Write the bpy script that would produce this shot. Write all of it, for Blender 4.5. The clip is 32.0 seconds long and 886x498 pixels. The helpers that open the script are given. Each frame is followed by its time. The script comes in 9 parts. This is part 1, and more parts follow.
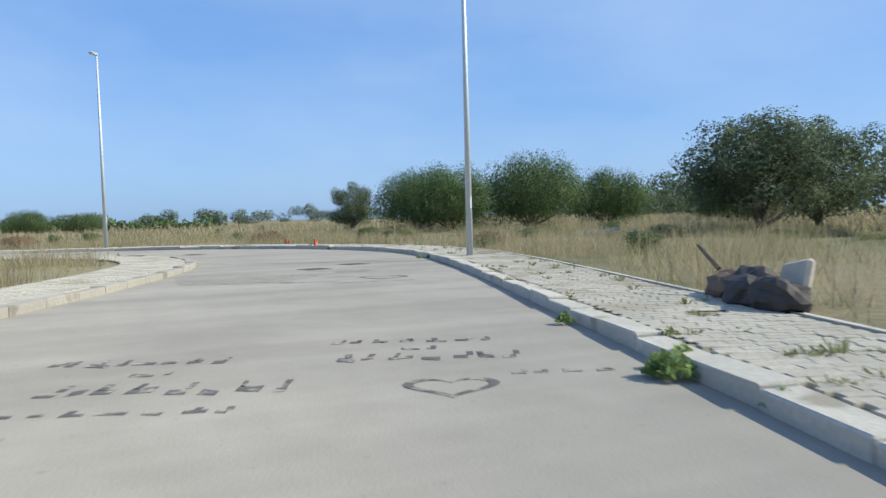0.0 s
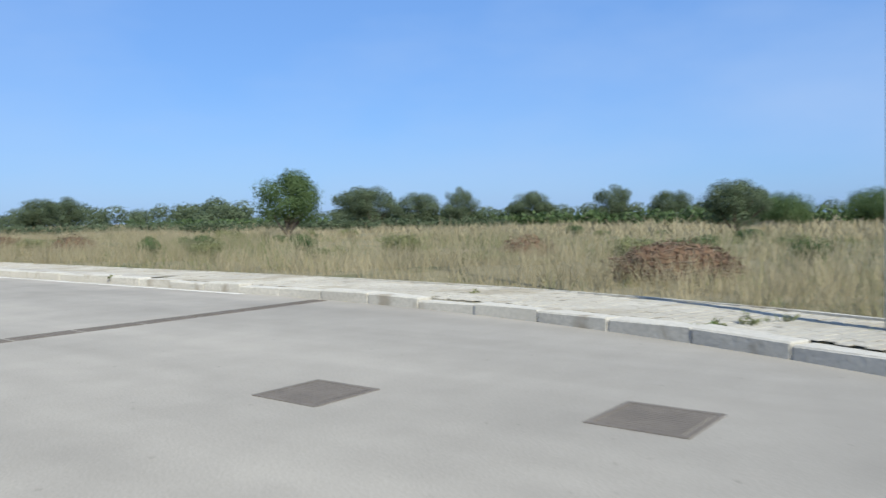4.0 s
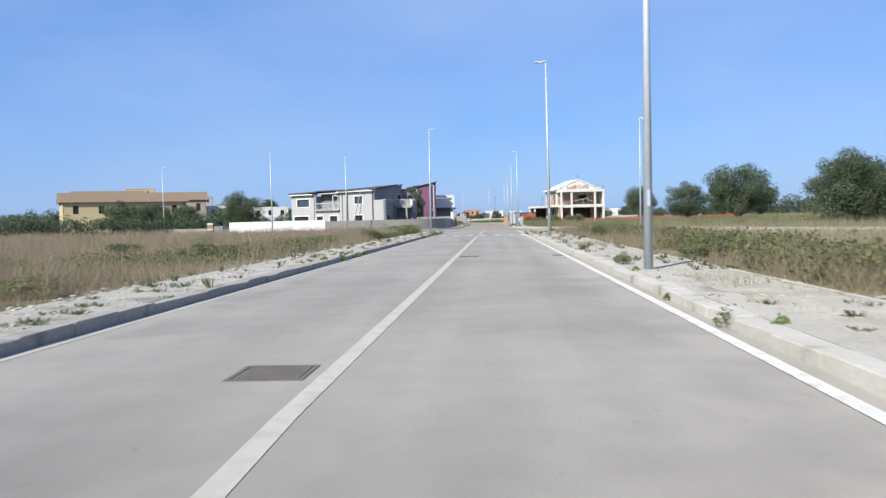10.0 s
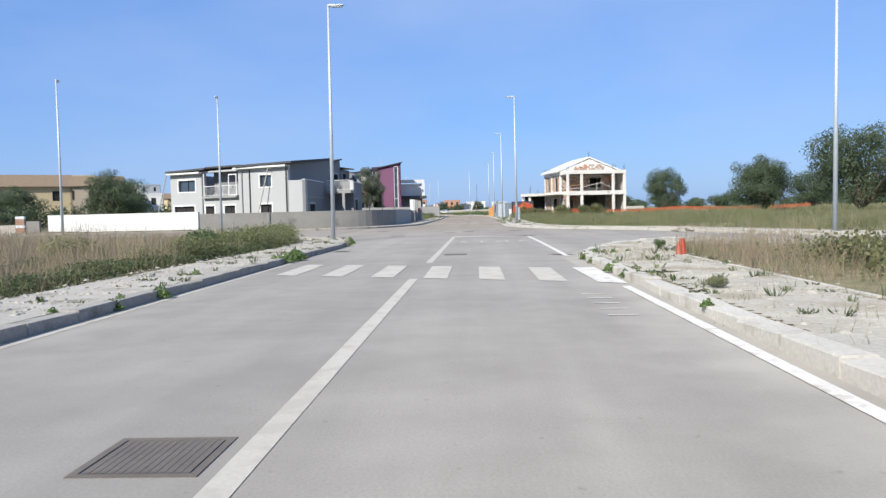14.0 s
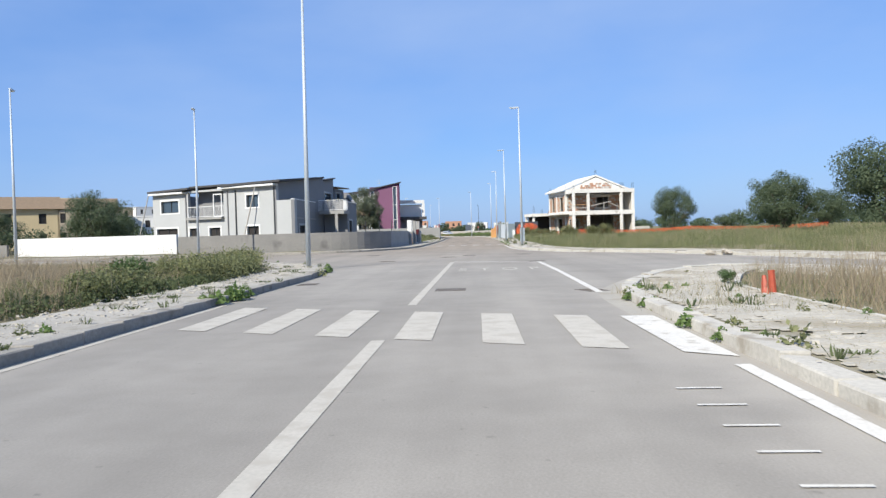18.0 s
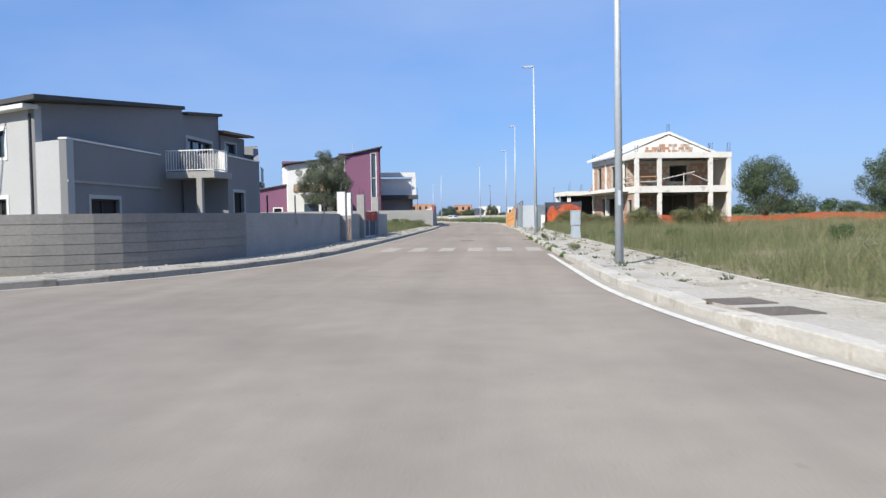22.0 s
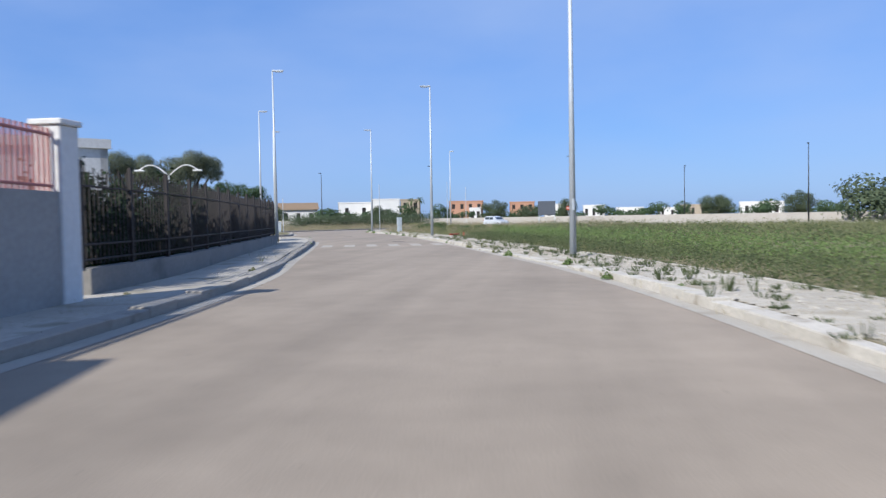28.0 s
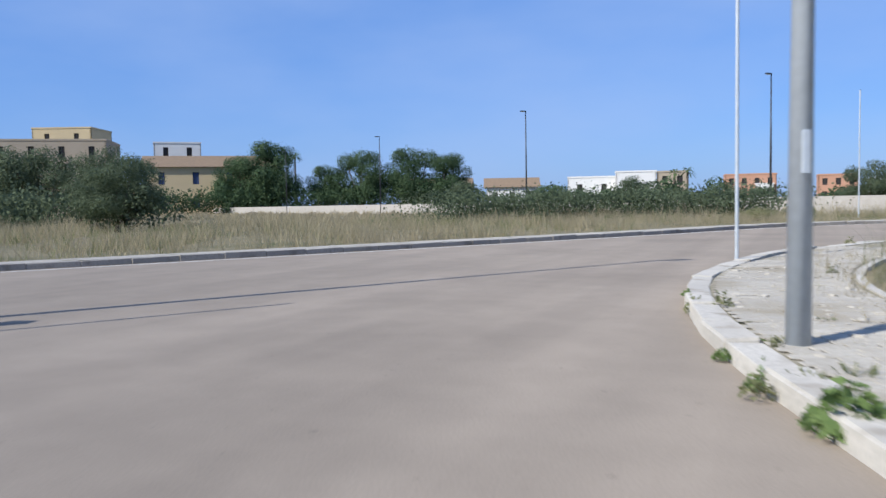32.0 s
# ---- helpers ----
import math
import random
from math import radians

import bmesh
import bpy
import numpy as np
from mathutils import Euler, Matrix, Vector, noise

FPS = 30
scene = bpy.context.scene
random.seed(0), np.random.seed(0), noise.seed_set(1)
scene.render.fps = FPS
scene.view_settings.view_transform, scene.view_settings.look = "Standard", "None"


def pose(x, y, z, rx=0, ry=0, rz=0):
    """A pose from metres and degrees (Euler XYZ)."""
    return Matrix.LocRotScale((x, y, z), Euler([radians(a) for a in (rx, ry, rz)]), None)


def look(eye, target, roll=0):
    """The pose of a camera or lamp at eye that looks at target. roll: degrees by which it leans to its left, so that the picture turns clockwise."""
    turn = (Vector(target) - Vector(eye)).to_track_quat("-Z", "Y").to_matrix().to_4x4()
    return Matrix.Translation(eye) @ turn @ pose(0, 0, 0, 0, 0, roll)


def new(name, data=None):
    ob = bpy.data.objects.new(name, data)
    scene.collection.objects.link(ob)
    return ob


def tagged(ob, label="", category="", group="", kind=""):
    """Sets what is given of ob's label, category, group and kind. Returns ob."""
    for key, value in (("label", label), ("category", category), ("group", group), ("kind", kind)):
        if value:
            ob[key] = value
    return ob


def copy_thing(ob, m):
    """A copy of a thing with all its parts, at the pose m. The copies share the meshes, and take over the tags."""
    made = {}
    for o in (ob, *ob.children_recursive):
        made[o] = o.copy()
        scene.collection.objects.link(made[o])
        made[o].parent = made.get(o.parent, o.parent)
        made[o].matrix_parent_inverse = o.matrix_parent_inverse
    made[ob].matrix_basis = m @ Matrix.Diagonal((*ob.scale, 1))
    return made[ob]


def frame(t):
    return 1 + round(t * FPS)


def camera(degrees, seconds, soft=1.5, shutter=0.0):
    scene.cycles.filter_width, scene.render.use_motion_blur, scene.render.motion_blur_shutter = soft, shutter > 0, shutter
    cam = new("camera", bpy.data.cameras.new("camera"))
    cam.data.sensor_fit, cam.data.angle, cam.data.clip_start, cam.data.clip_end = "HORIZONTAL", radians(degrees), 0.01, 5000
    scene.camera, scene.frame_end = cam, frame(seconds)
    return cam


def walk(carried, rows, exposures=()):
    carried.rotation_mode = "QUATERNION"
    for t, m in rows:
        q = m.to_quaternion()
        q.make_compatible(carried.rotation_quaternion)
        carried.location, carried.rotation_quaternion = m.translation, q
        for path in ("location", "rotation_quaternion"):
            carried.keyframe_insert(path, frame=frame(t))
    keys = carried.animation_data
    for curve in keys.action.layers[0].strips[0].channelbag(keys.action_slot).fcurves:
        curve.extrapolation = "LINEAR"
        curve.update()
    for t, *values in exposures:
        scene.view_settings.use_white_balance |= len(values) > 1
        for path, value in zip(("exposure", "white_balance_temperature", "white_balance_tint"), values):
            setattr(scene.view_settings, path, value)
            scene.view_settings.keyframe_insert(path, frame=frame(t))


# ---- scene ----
from mathutils import geometry

# the camera and its drive
cam = camera(58.89, 32.0, soft=1.4, shutter=0.15)
PATH = [
    (0.0, pose(-36.203, -18.505, 1.15, 87.56, 1.53, -112.67)),
    (0.5, pose(-32.306, -19.998, 1.15, 87.51, 1.38, -108.39)),
    (1.0, pose(-28.199, -21.398, 1.15, 87.44, 1.46, -105.44)),
    (1.5, pose(-24.091, -22.474, 1.15, 87.29, 1.57, -101.30)),
    (2.0, pose(-20.112, -23.244, 1.15, 86.90, 1.62, -94.72)),
    (2.5, pose(-16.106, -23.102, 1.15, 86.88, 1.24, -87.08)),
    (3.0, pose(-12.386, -22.530, 1.15, 86.60, 0.78, -78.07)),
    (3.5, pose(-8.837, -21.145, 1.15, 87.31, 0.79, -65.64)),
    (4.0, pose(-5.828, -19.066, 1.15, 87.78, 0.98, -52.77)),
    (4.5, pose(-3.770, -16.642, 1.15, 86.63, 1.10, -39.13)),
    (6.5, pose(0.537, 0.019, 1.15, 87.74, 1.44, -1.00)),
    (7.0, pose(0.706, 5.595, 1.15, 88.28, 1.19, 2.35)),
    (7.5, pose(0.697, 11.862, 1.15, 88.18, 1.24, 3.41)),
    (8.0, pose(0.694, 18.958, 1.15, 88.40, 1.30, 4.27)),
    (8.5, pose(0.670, 26.576, 1.15, 88.28, 1.33, 4.20)),
    (9.0, pose(0.470, 34.412, 1.15, 87.96, 1.33, 3.78)),
    (9.5, pose(0.369, 42.081, 1.15, 87.91, 1.34, 3.22)),
    (10.0, pose(0.023, 49.478, 1.15, 87.87, 1.44, 3.70)),
    (10.5, pose(-0.129, 56.500, 1.15, 87.51, 1.53, 3.42)),
    (11.0, pose(-0.148, 63.050, 1.15, 87.48, 1.58, 3.13)),
    (11.5, pose(-0.069, 69.078, 1.15, 87.35, 1.47, 2.99)),
    (12.0, pose(-0.039, 74.371, 1.15, 87.12, 1.37, 3.18)),
    (12.5, pose(-0.013, 79.258, 1.15, 86.97, 1.30, 2.75)),
    (13.0, pose(-0.075, 83.841, 1.15, 87.00, 1.26, 2.37)),
    (13.5, pose(-0.061, 87.088, 1.15, 87.30, 1.29, 2.42)),
    (14.0, pose(-0.018, 89.138, 1.15, 87.20, 1.33, 2.34)),
    (14.5, pose(-0.114, 90.645, 1.15, 87.30, 1.37, 2.18)),
    (16.5, pose(0.042, 92.300, 1.15, 87.63, 1.47, 2.42)),
    (17.0, pose(0.026, 92.425, 1.15, 87.76, 1.53, 2.42)),
    (17.5, pose(-0.010, 92.808, 1.15, 88.70, 1.58, 2.70)),
    (18.0, pose(0.002, 94.035, 1.15, 88.75, 1.61, 2.48)),
    (18.5, pose(0.128, 96.333, 1.15, 88.72, 1.57, 2.27)),
    (19.0, pose(0.218, 99.550, 1.15, 88.59, 1.49, 2.38)),
    (19.5, pose(0.307, 103.350, 1.15, 88.29, 1.50, 2.44)),
    (20.0, pose(0.346, 107.958, 1.15, 88.03, 1.52, 2.63)),
    (20.5, pose(0.438, 113.000, 1.15, 87.62, 1.44, 2.51)),
    (21.0, pose(0.489, 118.373, 1.15, 88.33, 1.34, 3.16)),
    (21.5, pose(0.499, 124.149, 1.15, 88.10, 1.26, 3.37)),
    (22.0, pose(0.390, 130.557, 1.15, 87.61, 0.91, 3.40)),
    (22.5, pose(0.379, 137.861, 1.15, 88.24, 0.61, 3.63)),
    (23.0, pose(0.345, 145.386, 1.15, 88.15, 0.68, 3.85)),
    (23.5, pose(0.260, 153.542, 1.15, 88.07, 0.71, 3.32)),
    (24.0, pose(0.256, 161.998, 1.15, 87.78, 0.68, 3.44)),
    (24.5, pose(0.277, 170.647, 1.15, 87.79, 0.72, 3.49)),
    (25.0, pose(0.139, 179.313, 1.15, 87.75, 0.87, 3.38)),
    (25.5, pose(-0.011, 188.042, 1.15, 87.97, 1.16, 3.22)),
    (26.0, pose(-0.122, 197.243, 1.15, 88.09, 1.30, 3.16)),
    (26.5, pose(-0.315, 206.583, 1.15, 88.16, 1.25, 3.35)),
    (28.5, pose(-2.924, 246.587, 1.15, 87.58, 0.93, 10.76)),
    (29.0, pose(-4.861, 255.842, 1.15, 87.41, 0.97, 13.50)),
    (29.5, pose(-6.871, 265.001, 1.15, 87.05, 1.07, 15.06)),
    (30.0, pose(-9.064, 273.572, 1.15, 87.05, 1.33, 16.97)),
    (30.5, pose(-11.222, 281.502, 1.15, 86.88, 1.15, 17.92)),
    (31.0, pose(-13.375, 288.720, 1.15, 86.76, 1.07, 20.11)),
    (31.5, pose(-15.542, 294.931, 1.15, 86.80, 0.65, 21.60)),
    (32.0, pose(-17.924, 300.740, 1.15, 86.71, 1.05, 25.11)),
]
walk(cam, PATH, exposures=[(0.0, 0.43, 6600, 0), (4.0, 0.28, 6250, 2), (7.0, 0.28, 6300, 5), (13.0, 0.3, 6300, 7), (20.0, 0.28, 6350, 6), (24.0, 0.22, 6200, 9), (32.0, 0.18, 6000, 9)])

# daylight
SUN_AZ, SUN_EL = radians(210), radians(37)
world = bpy.data.worlds.new("world")
scene.world = world
world.use_nodes = True
_n = world.node_tree
sky = _n.nodes.new("ShaderNodeTexSky")
sky.sky_type = "NISHITA"
sky.sun_disc = False
sky.sun_elevation, sky.sun_rotation = SUN_EL, SUN_AZ
sky.air_density, sky.dust_density, sky.ozone_density = 1.0, 0.6, 4.0


def blend(kind, fac, a, b):
    """Two colours of the sky mixed; each is a colour or a socket."""
    k = _n.nodes.new("ShaderNodeMix")
    k.data_type, k.blend_type = "RGBA", kind
    for v, i in ((fac, 0), (a, 6), (b, 7)):
        if isinstance(v, bpy.types.NodeSocket):
            _n.links.new(v, k.inputs[i])
        else:
            k.inputs[i].default_value = v
    return k.outputs[2]


# blue summer haze with thin soft cloud
_haze = blend("MIX", 0.55, blend("MULTIPLY", 1.0, sky.outputs[0], (0.8, 0.93, 1.16, 1)), (1.7, 3.15, 6.9, 1))
_where = _n.nodes.new("ShaderNodeTexCoord")
_stretch = _n.nodes.new("ShaderNodeMapping")
_stretch.inputs["Scale"].default_value = (1.0, 1.0, 2.6)
_n.links.new(_where.outputs["Generated"], _stretch.inputs[0])
_cloud = _n.nodes.new("ShaderNodeTexNoise")
_cloud.inputs["Scale"].default_value, _cloud.inputs["Detail"].default_value, _cloud.inputs["Roughness"].default_value = 2.4, 5.0, 0.5
_n.links.new(_stretch.outputs[0], _cloud.inputs["Vector"])
_veil = _n.nodes.new("ShaderNodeMapRange")
_veil.inputs[1].default_value, _veil.inputs[2].default_value, _veil.inputs[3].default_value, _veil.inputs[4].default_value = 0.36, 0.72, 0.02, 0.5
_n.links.new(_cloud.outputs["Fac"], _veil.inputs[0])
_n.links.new(blend("MIX", _veil.outputs[0], _haze, (3.75, 4.75, 7.1, 1)), _n.nodes["Background"].inputs[0])
_n.nodes["Background"].inputs[1].default_value = 0.104
sun = new("sun", bpy.data.lights.new("sun", "SUN"))
sun.data.energy, sun.data.angle, sun.data.color = 5.0, radians(0.6), (1.0, 0.93, 0.83)
sun.matrix_world = look((0, 0, 0), (-math.sin(SUN_AZ) * math.cos(SUN_EL), -math.cos(SUN_AZ) * math.cos(SUN_EL), -math.sin(SUN_EL)))


# ---- materials ----
def mat(name, base, other=None, rough=0.85, metal=0.0, fine=18.0, coarse=0.6, amount=0.5, bump=0.25, dist=0.01,
        island=0.0, piece=0.0, stain=None, stain_at=0.6, stain_scale=1.5, spec=0.3):
    """A surface with fine grain and broad unevenness, laid out in metres. other: a second tone; island or piece: tone
    changes from loose part to loose part or from object to object; stain: the colour of patches."""
    m = bpy.data.materials.new(name)
    m.use_nodes = True
    t = m.node_tree
    n, l = t.nodes, t.links
    b = n["Principled BSDF"]
    b.inputs["Roughness"].default_value, b.inputs["Metallic"].default_value = rough, metal
    b.inputs["Specular IOR Level"].default_value = spec
    if rough >= 0.8:
        b.inputs["Diffuse Roughness"].default_value = 0.35
    other = other or tuple(c * 0.72 for c in base)
    geo = n.new("ShaderNodeNewGeometry")

    def noise_at(scale, detail=4.0):
        k = n.new("ShaderNodeTexNoise")
        k.inputs["Scale"].default_value, k.inputs["Detail"].default_value = scale, detail
        l.new(geo.outputs["Position"], k.inputs["Vector"])
        return k.outputs["Fac"]

    def mixed(fac, a, c):
        k = n.new("ShaderNodeMix")
        k.data_type = "RGBA"
        if isinstance(fac, float):
            k.inputs[0].default_value = fac
        else:
            l.new(fac, k.inputs[0])
        for v, s in ((a, k.inputs[6]), (c, k.inputs[7])):
            if isinstance(v, tuple):
                s.default_value = (*v, 1)
            else:
                l.new(v, s)
        return k.outputs[2]

    def ranged(v, lo, hi, to0=0.0, to1=1.0):
        k = n.new("ShaderNodeMapRange")
        for i, x in enumerate((lo, hi, to0, to1)):
            k.inputs[i + 1].default_value = x
        l.new(v, k.inputs[0])
        return k.outputs[0]

    f1, f2 = noise_at(fine), noise_at(coarse, 3.0)
    c = mixed(ranged(f2, 0.35, 0.65, 0.0, amount), base, other)
    c = mixed(ranged(f1, 0.3, 0.7, 0.0, amount), c, tuple(v * 0.8 for v in other))
    if island:
        c = mixed(ranged(geo.outputs["Random Per Island"], 0.0, 1.0, 0.0, island), c, other)
    if piece:
        oi = n.new("ShaderNodeObjectInfo")
        c = mixed(ranged(oi.outputs["Random"], 0.0, 1.0, 0.0, piece), c, other)
    if stain:
        c = mixed(ranged(noise_at(stain_scale, 6.0), stain_at, stain_at + 0.12), c, stain)
    l.new(c, b.inputs["Base Color"])
    if bump:
        k = n.new("ShaderNodeBump")
        k.inputs["Strength"].default_value, k.inputs["Distance"].default_value = bump, dist
        l.new(f1, k.inputs["Height"])
        l.new(k.outputs[0], b.inputs["Normal"])
    return m


def road_mat():
    """Dusty concrete: long streaks along the lanes, a browner stretch past the crossing."""
    m = mat("road_concrete", (0.33, 0.301, 0.258), (0.28, 0.255, 0.218), fine=60, coarse=0.15, amount=0.6, bump=0.2, dist=0.004, stain=(0.272, 0.247, 0.211), stain_at=0.56, stain_scale=0.3)
    n, l = m.node_tree.nodes, m.node_tree.links
    b = n["Principled BSDF"]
    old = b.inputs["Base Color"].links[0].from_socket
    geo = n.new("ShaderNodeNewGeometry")
    mp = n.new("ShaderNodeMapping")
    mp.inputs["Scale"].default_value = (1.1, 0.035, 1.0)
    k = n.new("ShaderNodeTexNoise")
    k.inputs["Scale"].default_value, k.inputs["Detail"].default_value = 1.0, 5.0
    l.new(geo.outputs["Position"], mp.inputs[0])
    l.new(mp.outputs[0], k.inputs["Vector"])
    r = n.new("ShaderNodeMapRange")
    r.inputs[1].default_value, r.inputs[2].default_value, r.inputs[3].default_value, r.inputs[4].default_value = 0.35, 0.65, 1.06, 0.9
    l.new(k.outputs["Fac"], r.inputs[0])
    sep = n.new("ShaderNodeSeparateXYZ")
    l.new(geo.outputs["Position"], sep.inputs[0])
    r2 = n.new("ShaderNodeMapRange")
    r2.inputs[1].default_value, r2.inputs[2].default_value = 118.0, 150.0
    l.new(sep.outputs["Y"], r2.inputs[0])
    tone = n.new("ShaderNodeMix")
    tone.data_type = "RGBA"
    tone.inputs[6].default_value, tone.inputs[7].default_value = (1, 1, 1, 1), (0.96, 0.875, 0.785, 1)
    l.new(r2.outputs[0], tone.inputs[0])
    sc = n.new("ShaderNodeVectorMath")
    sc.operation = "SCALE"
    fac = r.outputs[0]
    for scale, detail, lo, hi, a, c in ((2.2, 8.0, 0.36, 0.64, 1.035, 0.955), (0.35, 6.0, 0.45, 0.66, 1.03, 0.9), (11.0, 2.0, 0.70, 0.76, 1.0, 0.78)):
        k = n.new("ShaderNodeTexNoise")
        k.inputs["Scale"].default_value, k.inputs["Detail"].default_value = scale, detail
        l.new(geo.outputs["Position"], k.inputs["Vector"])
        q = n.new("ShaderNodeMapRange")
        q.inputs[1].default_value, q.inputs[2].default_value, q.inputs[3].default_value, q.inputs[4].default_value = lo, hi, a, c
        l.new(k.outputs["Fac"], q.inputs[0])
        w = n.new("ShaderNodeMath")
        w.operation = "MULTIPLY"
        l.new(fac, w.inputs[0])
        l.new(q.outputs[0], w.inputs[1])
        fac = w.outputs[0]
    l.new(tone.outputs[2], sc.inputs[0])
    l.new(fac, sc.inputs["Scale"])

    def step(v, a0, a1, b0=0.0, b1=1.0):
        k = n.new("ShaderNodeMapRange")
        k.interpolation_type = "SMOOTHSTEP"
        for i, x in enumerate((a0, a1, b0, b1)):
            k.inputs[i + 1].default_value = x
        l.new(v, k.inputs[0])
        return k.outputs[0]

    def math_(op, a, b):
        k = n.new("ShaderNodeMath")
        k.operation = op
        for i, v in enumerate((a, b)):
            if isinstance(v, (int, float)):
                k.inputs[i].default_value = v
            else:
                l.new(v, k.inputs[i])
        return k.outputs[0]

    side = math_("ABSOLUTE", math_("ADD", sep.outputs["X"], 1.07), 0.0)
    wisp = n.new("ShaderNodeTexNoise")
    wisp.inputs["Scale"].default_value, wisp.inputs["Detail"].default_value = 0.9, 6.0
    l.new(geo.outputs["Position"], wisp.inputs["Vector"])
    side = math_("ADD", side, step(wisp.outputs["Fac"], 0.3, 0.7, -0.55, 0.55))
    dust = math_("MULTIPLY", math_("MULTIPLY", step(side, 2.2, 3.6), step(side, 3.9, 4.6, 1.0, 0.0)), math_("MULTIPLY", step(sep.outputs["Y"], -12.0, -4.0), step(sep.outputs["Y"], 96.0, 108.0, 1.0, 0.0)))
    mul = n.new("ShaderNodeMix")
    mul.data_type, mul.blend_type = "RGBA", "MULTIPLY"
    mul.inputs[0].default_value = 1.0
    l.new(old, mul.inputs[6])
    l.new(sc.outputs[0], mul.inputs[7])
    pale = n.new("ShaderNodeMix")
    pale.data_type = "RGBA"
    pale.inputs[7].default_value = (0.47, 0.425, 0.355, 1)
    l.new(math_("MULTIPLY", dust, 0.3), pale.inputs[0])
    l.new(mul.outputs[2], pale.inputs[6])
    l.new(pale.outputs[2], b.inputs["Base Color"])
    return m


def glass_mat(name, tint, rough=0.04):
    m = bpy.data.materials.new(name)
    m.use_nodes = True
    b = m.node_tree.nodes["Principled BSDF"]
    b.inputs["Base Color"].default_value = (*tint, 1)
    b.inputs["Roughness"].default_value, b.inputs["Specular IOR Level"].default_value = rough, 0.8
    return m


def leaf_mat(name, a, b2, back=0.35, clump=0.9, leafy=0.4):
    """Foliage: tone changes clump by clump and a little leaf by leaf, with some light passing through."""
    m = bpy.data.materials.new(name)
    m.use_nodes = True
    t = m.node_tree
    n, l = t.nodes, t.links
    b = n["Principled BSDF"]
    b.inputs["Roughness"].default_value, b.inputs["Specular IOR Level"].default_value = 0.75, 0.12
    geo = n.new("ShaderNodeNewGeometry")
    big = n.new("ShaderNodeTexNoise")
    big.inputs["Scale"].default_value, big.inputs["Detail"].default_value = clump, 3.0
    l.new(geo.outputs["Position"], big.inputs["Vector"])
    part_ = n.new("ShaderNodeMapRange")
    part_.inputs[1].default_value, part_.inputs[2].default_value = 0.32, 0.68
    l.new(big.outputs["Fac"], part_.inputs[0])
    tone = n.new("ShaderNodeMix")
    tone.inputs[0].default_value = leafy
    l.new(part_.outputs[0], tone.inputs[2])
    l.new(geo.outputs["Random Per Island"], tone.inputs[3])
    k = n.new("ShaderNodeMix")
    k.data_type = "RGBA"
    k.inputs[6].default_value, k.inputs[7].default_value = (*a, 1), (*b2, 1)
    l.new(tone.outputs[0], k.inputs[0])
    l.new(k.outputs[2], b.inputs["Base Color"])
    tr = n.new("ShaderNodeBsdfTranslucent")
    l.new(k.outputs[2], tr.inputs["Color"])
    mx = n.new("ShaderNodeMixShader")
    mx.inputs[0].default_value = back
    l.new(b.outputs[0], mx.inputs[1])
    l.new(tr.outputs[0], mx.inputs[2])
    l.new(mx.outputs[0], n["Material Output"].inputs[0])
    return m


ROAD = road_mat()
GUTTER = mat("dusty_gutter", (0.42, 0.385, 0.325), (0.31, 0.285, 0.24), fine=30, coarse=0.6, stain=(0.30, 0.27, 0.22), stain_at=0.55, stain_scale=2.0)
# kerb stone toned down, the shade on left kerb faces put into it
KERB_SHADED = mat("shaded_kerb_stone", (0.42, 0.385, 0.33), (0.30, 0.275, 0.235), fine=25, coarse=0.8, amount=0.7, piece=0.5, bump=0.5, stain=(0.2, 0.18, 0.15), stain_at=0.56, stain_scale=2.2)
# brown iron, darkened further for the shade the fence stands in
RAILING = mat("shaded_brown_iron_railing", (0.04, 0.034, 0.032), rough=0.6, bump=0.02)
STAIN = mat("dried_mud", (0.312, 0.262, 0.202), (0.285, 0.238, 0.185), fine=12, coarse=1.5, bump=0.1)
KERB = mat("kerb_stone", (0.6, 0.56, 0.485), (0.42, 0.39, 0.335), fine=25, coarse=0.8, amount=0.7, piece=0.4, bump=0.5, stain=(0.30, 0.265, 0.21), stain_at=0.56, stain_scale=2.2)
PAVER = mat("concrete_paver", (0.53, 0.488, 0.41), (0.33, 0.30, 0.245), fine=30, coarse=0.9, amount=0.65, island=0.5, stain=(0.30, 0.265, 0.20), stain_at=0.53, stain_scale=0.8)
PAVER_P = mat("concrete_paver_piece", (0.53, 0.488, 0.41), (0.33, 0.30, 0.245), fine=30, coarse=0.9, amount=0.65, piece=0.5, stain=(0.30, 0.265, 0.20), stain_at=0.53, stain_scale=0.8)
JOINT = mat("joint_soil", (0.30, 0.265, 0.195), (0.19, 0.175, 0.11), fine=20, coarse=0.8)
WALK = mat("dusty_concrete", (0.50, 0.458, 0.388), (0.36, 0.328, 0.275), fine=22, coarse=0.5, amount=0.7, bump=0.6, stain=(0.22, 0.2, 0.145), stain_at=0.56, stain_scale=1.1)
SOIL = mat("dry_field_soil", (0.27, 0.22, 0.13), (0.16, 0.145, 0.075), fine=6, coarse=0.12, amount=0.8, bump=0.6, dist=0.05, stain=(0.08, 0.09, 0.03), stain_at=0.56, stain_scale=0.3)
PAINT = mat("worn_road_paint", (0.66, 0.63, 0.57), (0.53, 0.50, 0.445), fine=35, coarse=1.5, bump=0.05, stain=(0.42, 0.385, 0.33), stain_at=0.56, stain_scale=6.0)
PAINT_OLD = mat("faded_road_paint", (0.50, 0.462, 0.395), (0.43, 0.397, 0.335), fine=35, coarse=1.0, bump=0.05, stain=(0.40, 0.363, 0.305), stain_at=0.48, stain_scale=4.0)
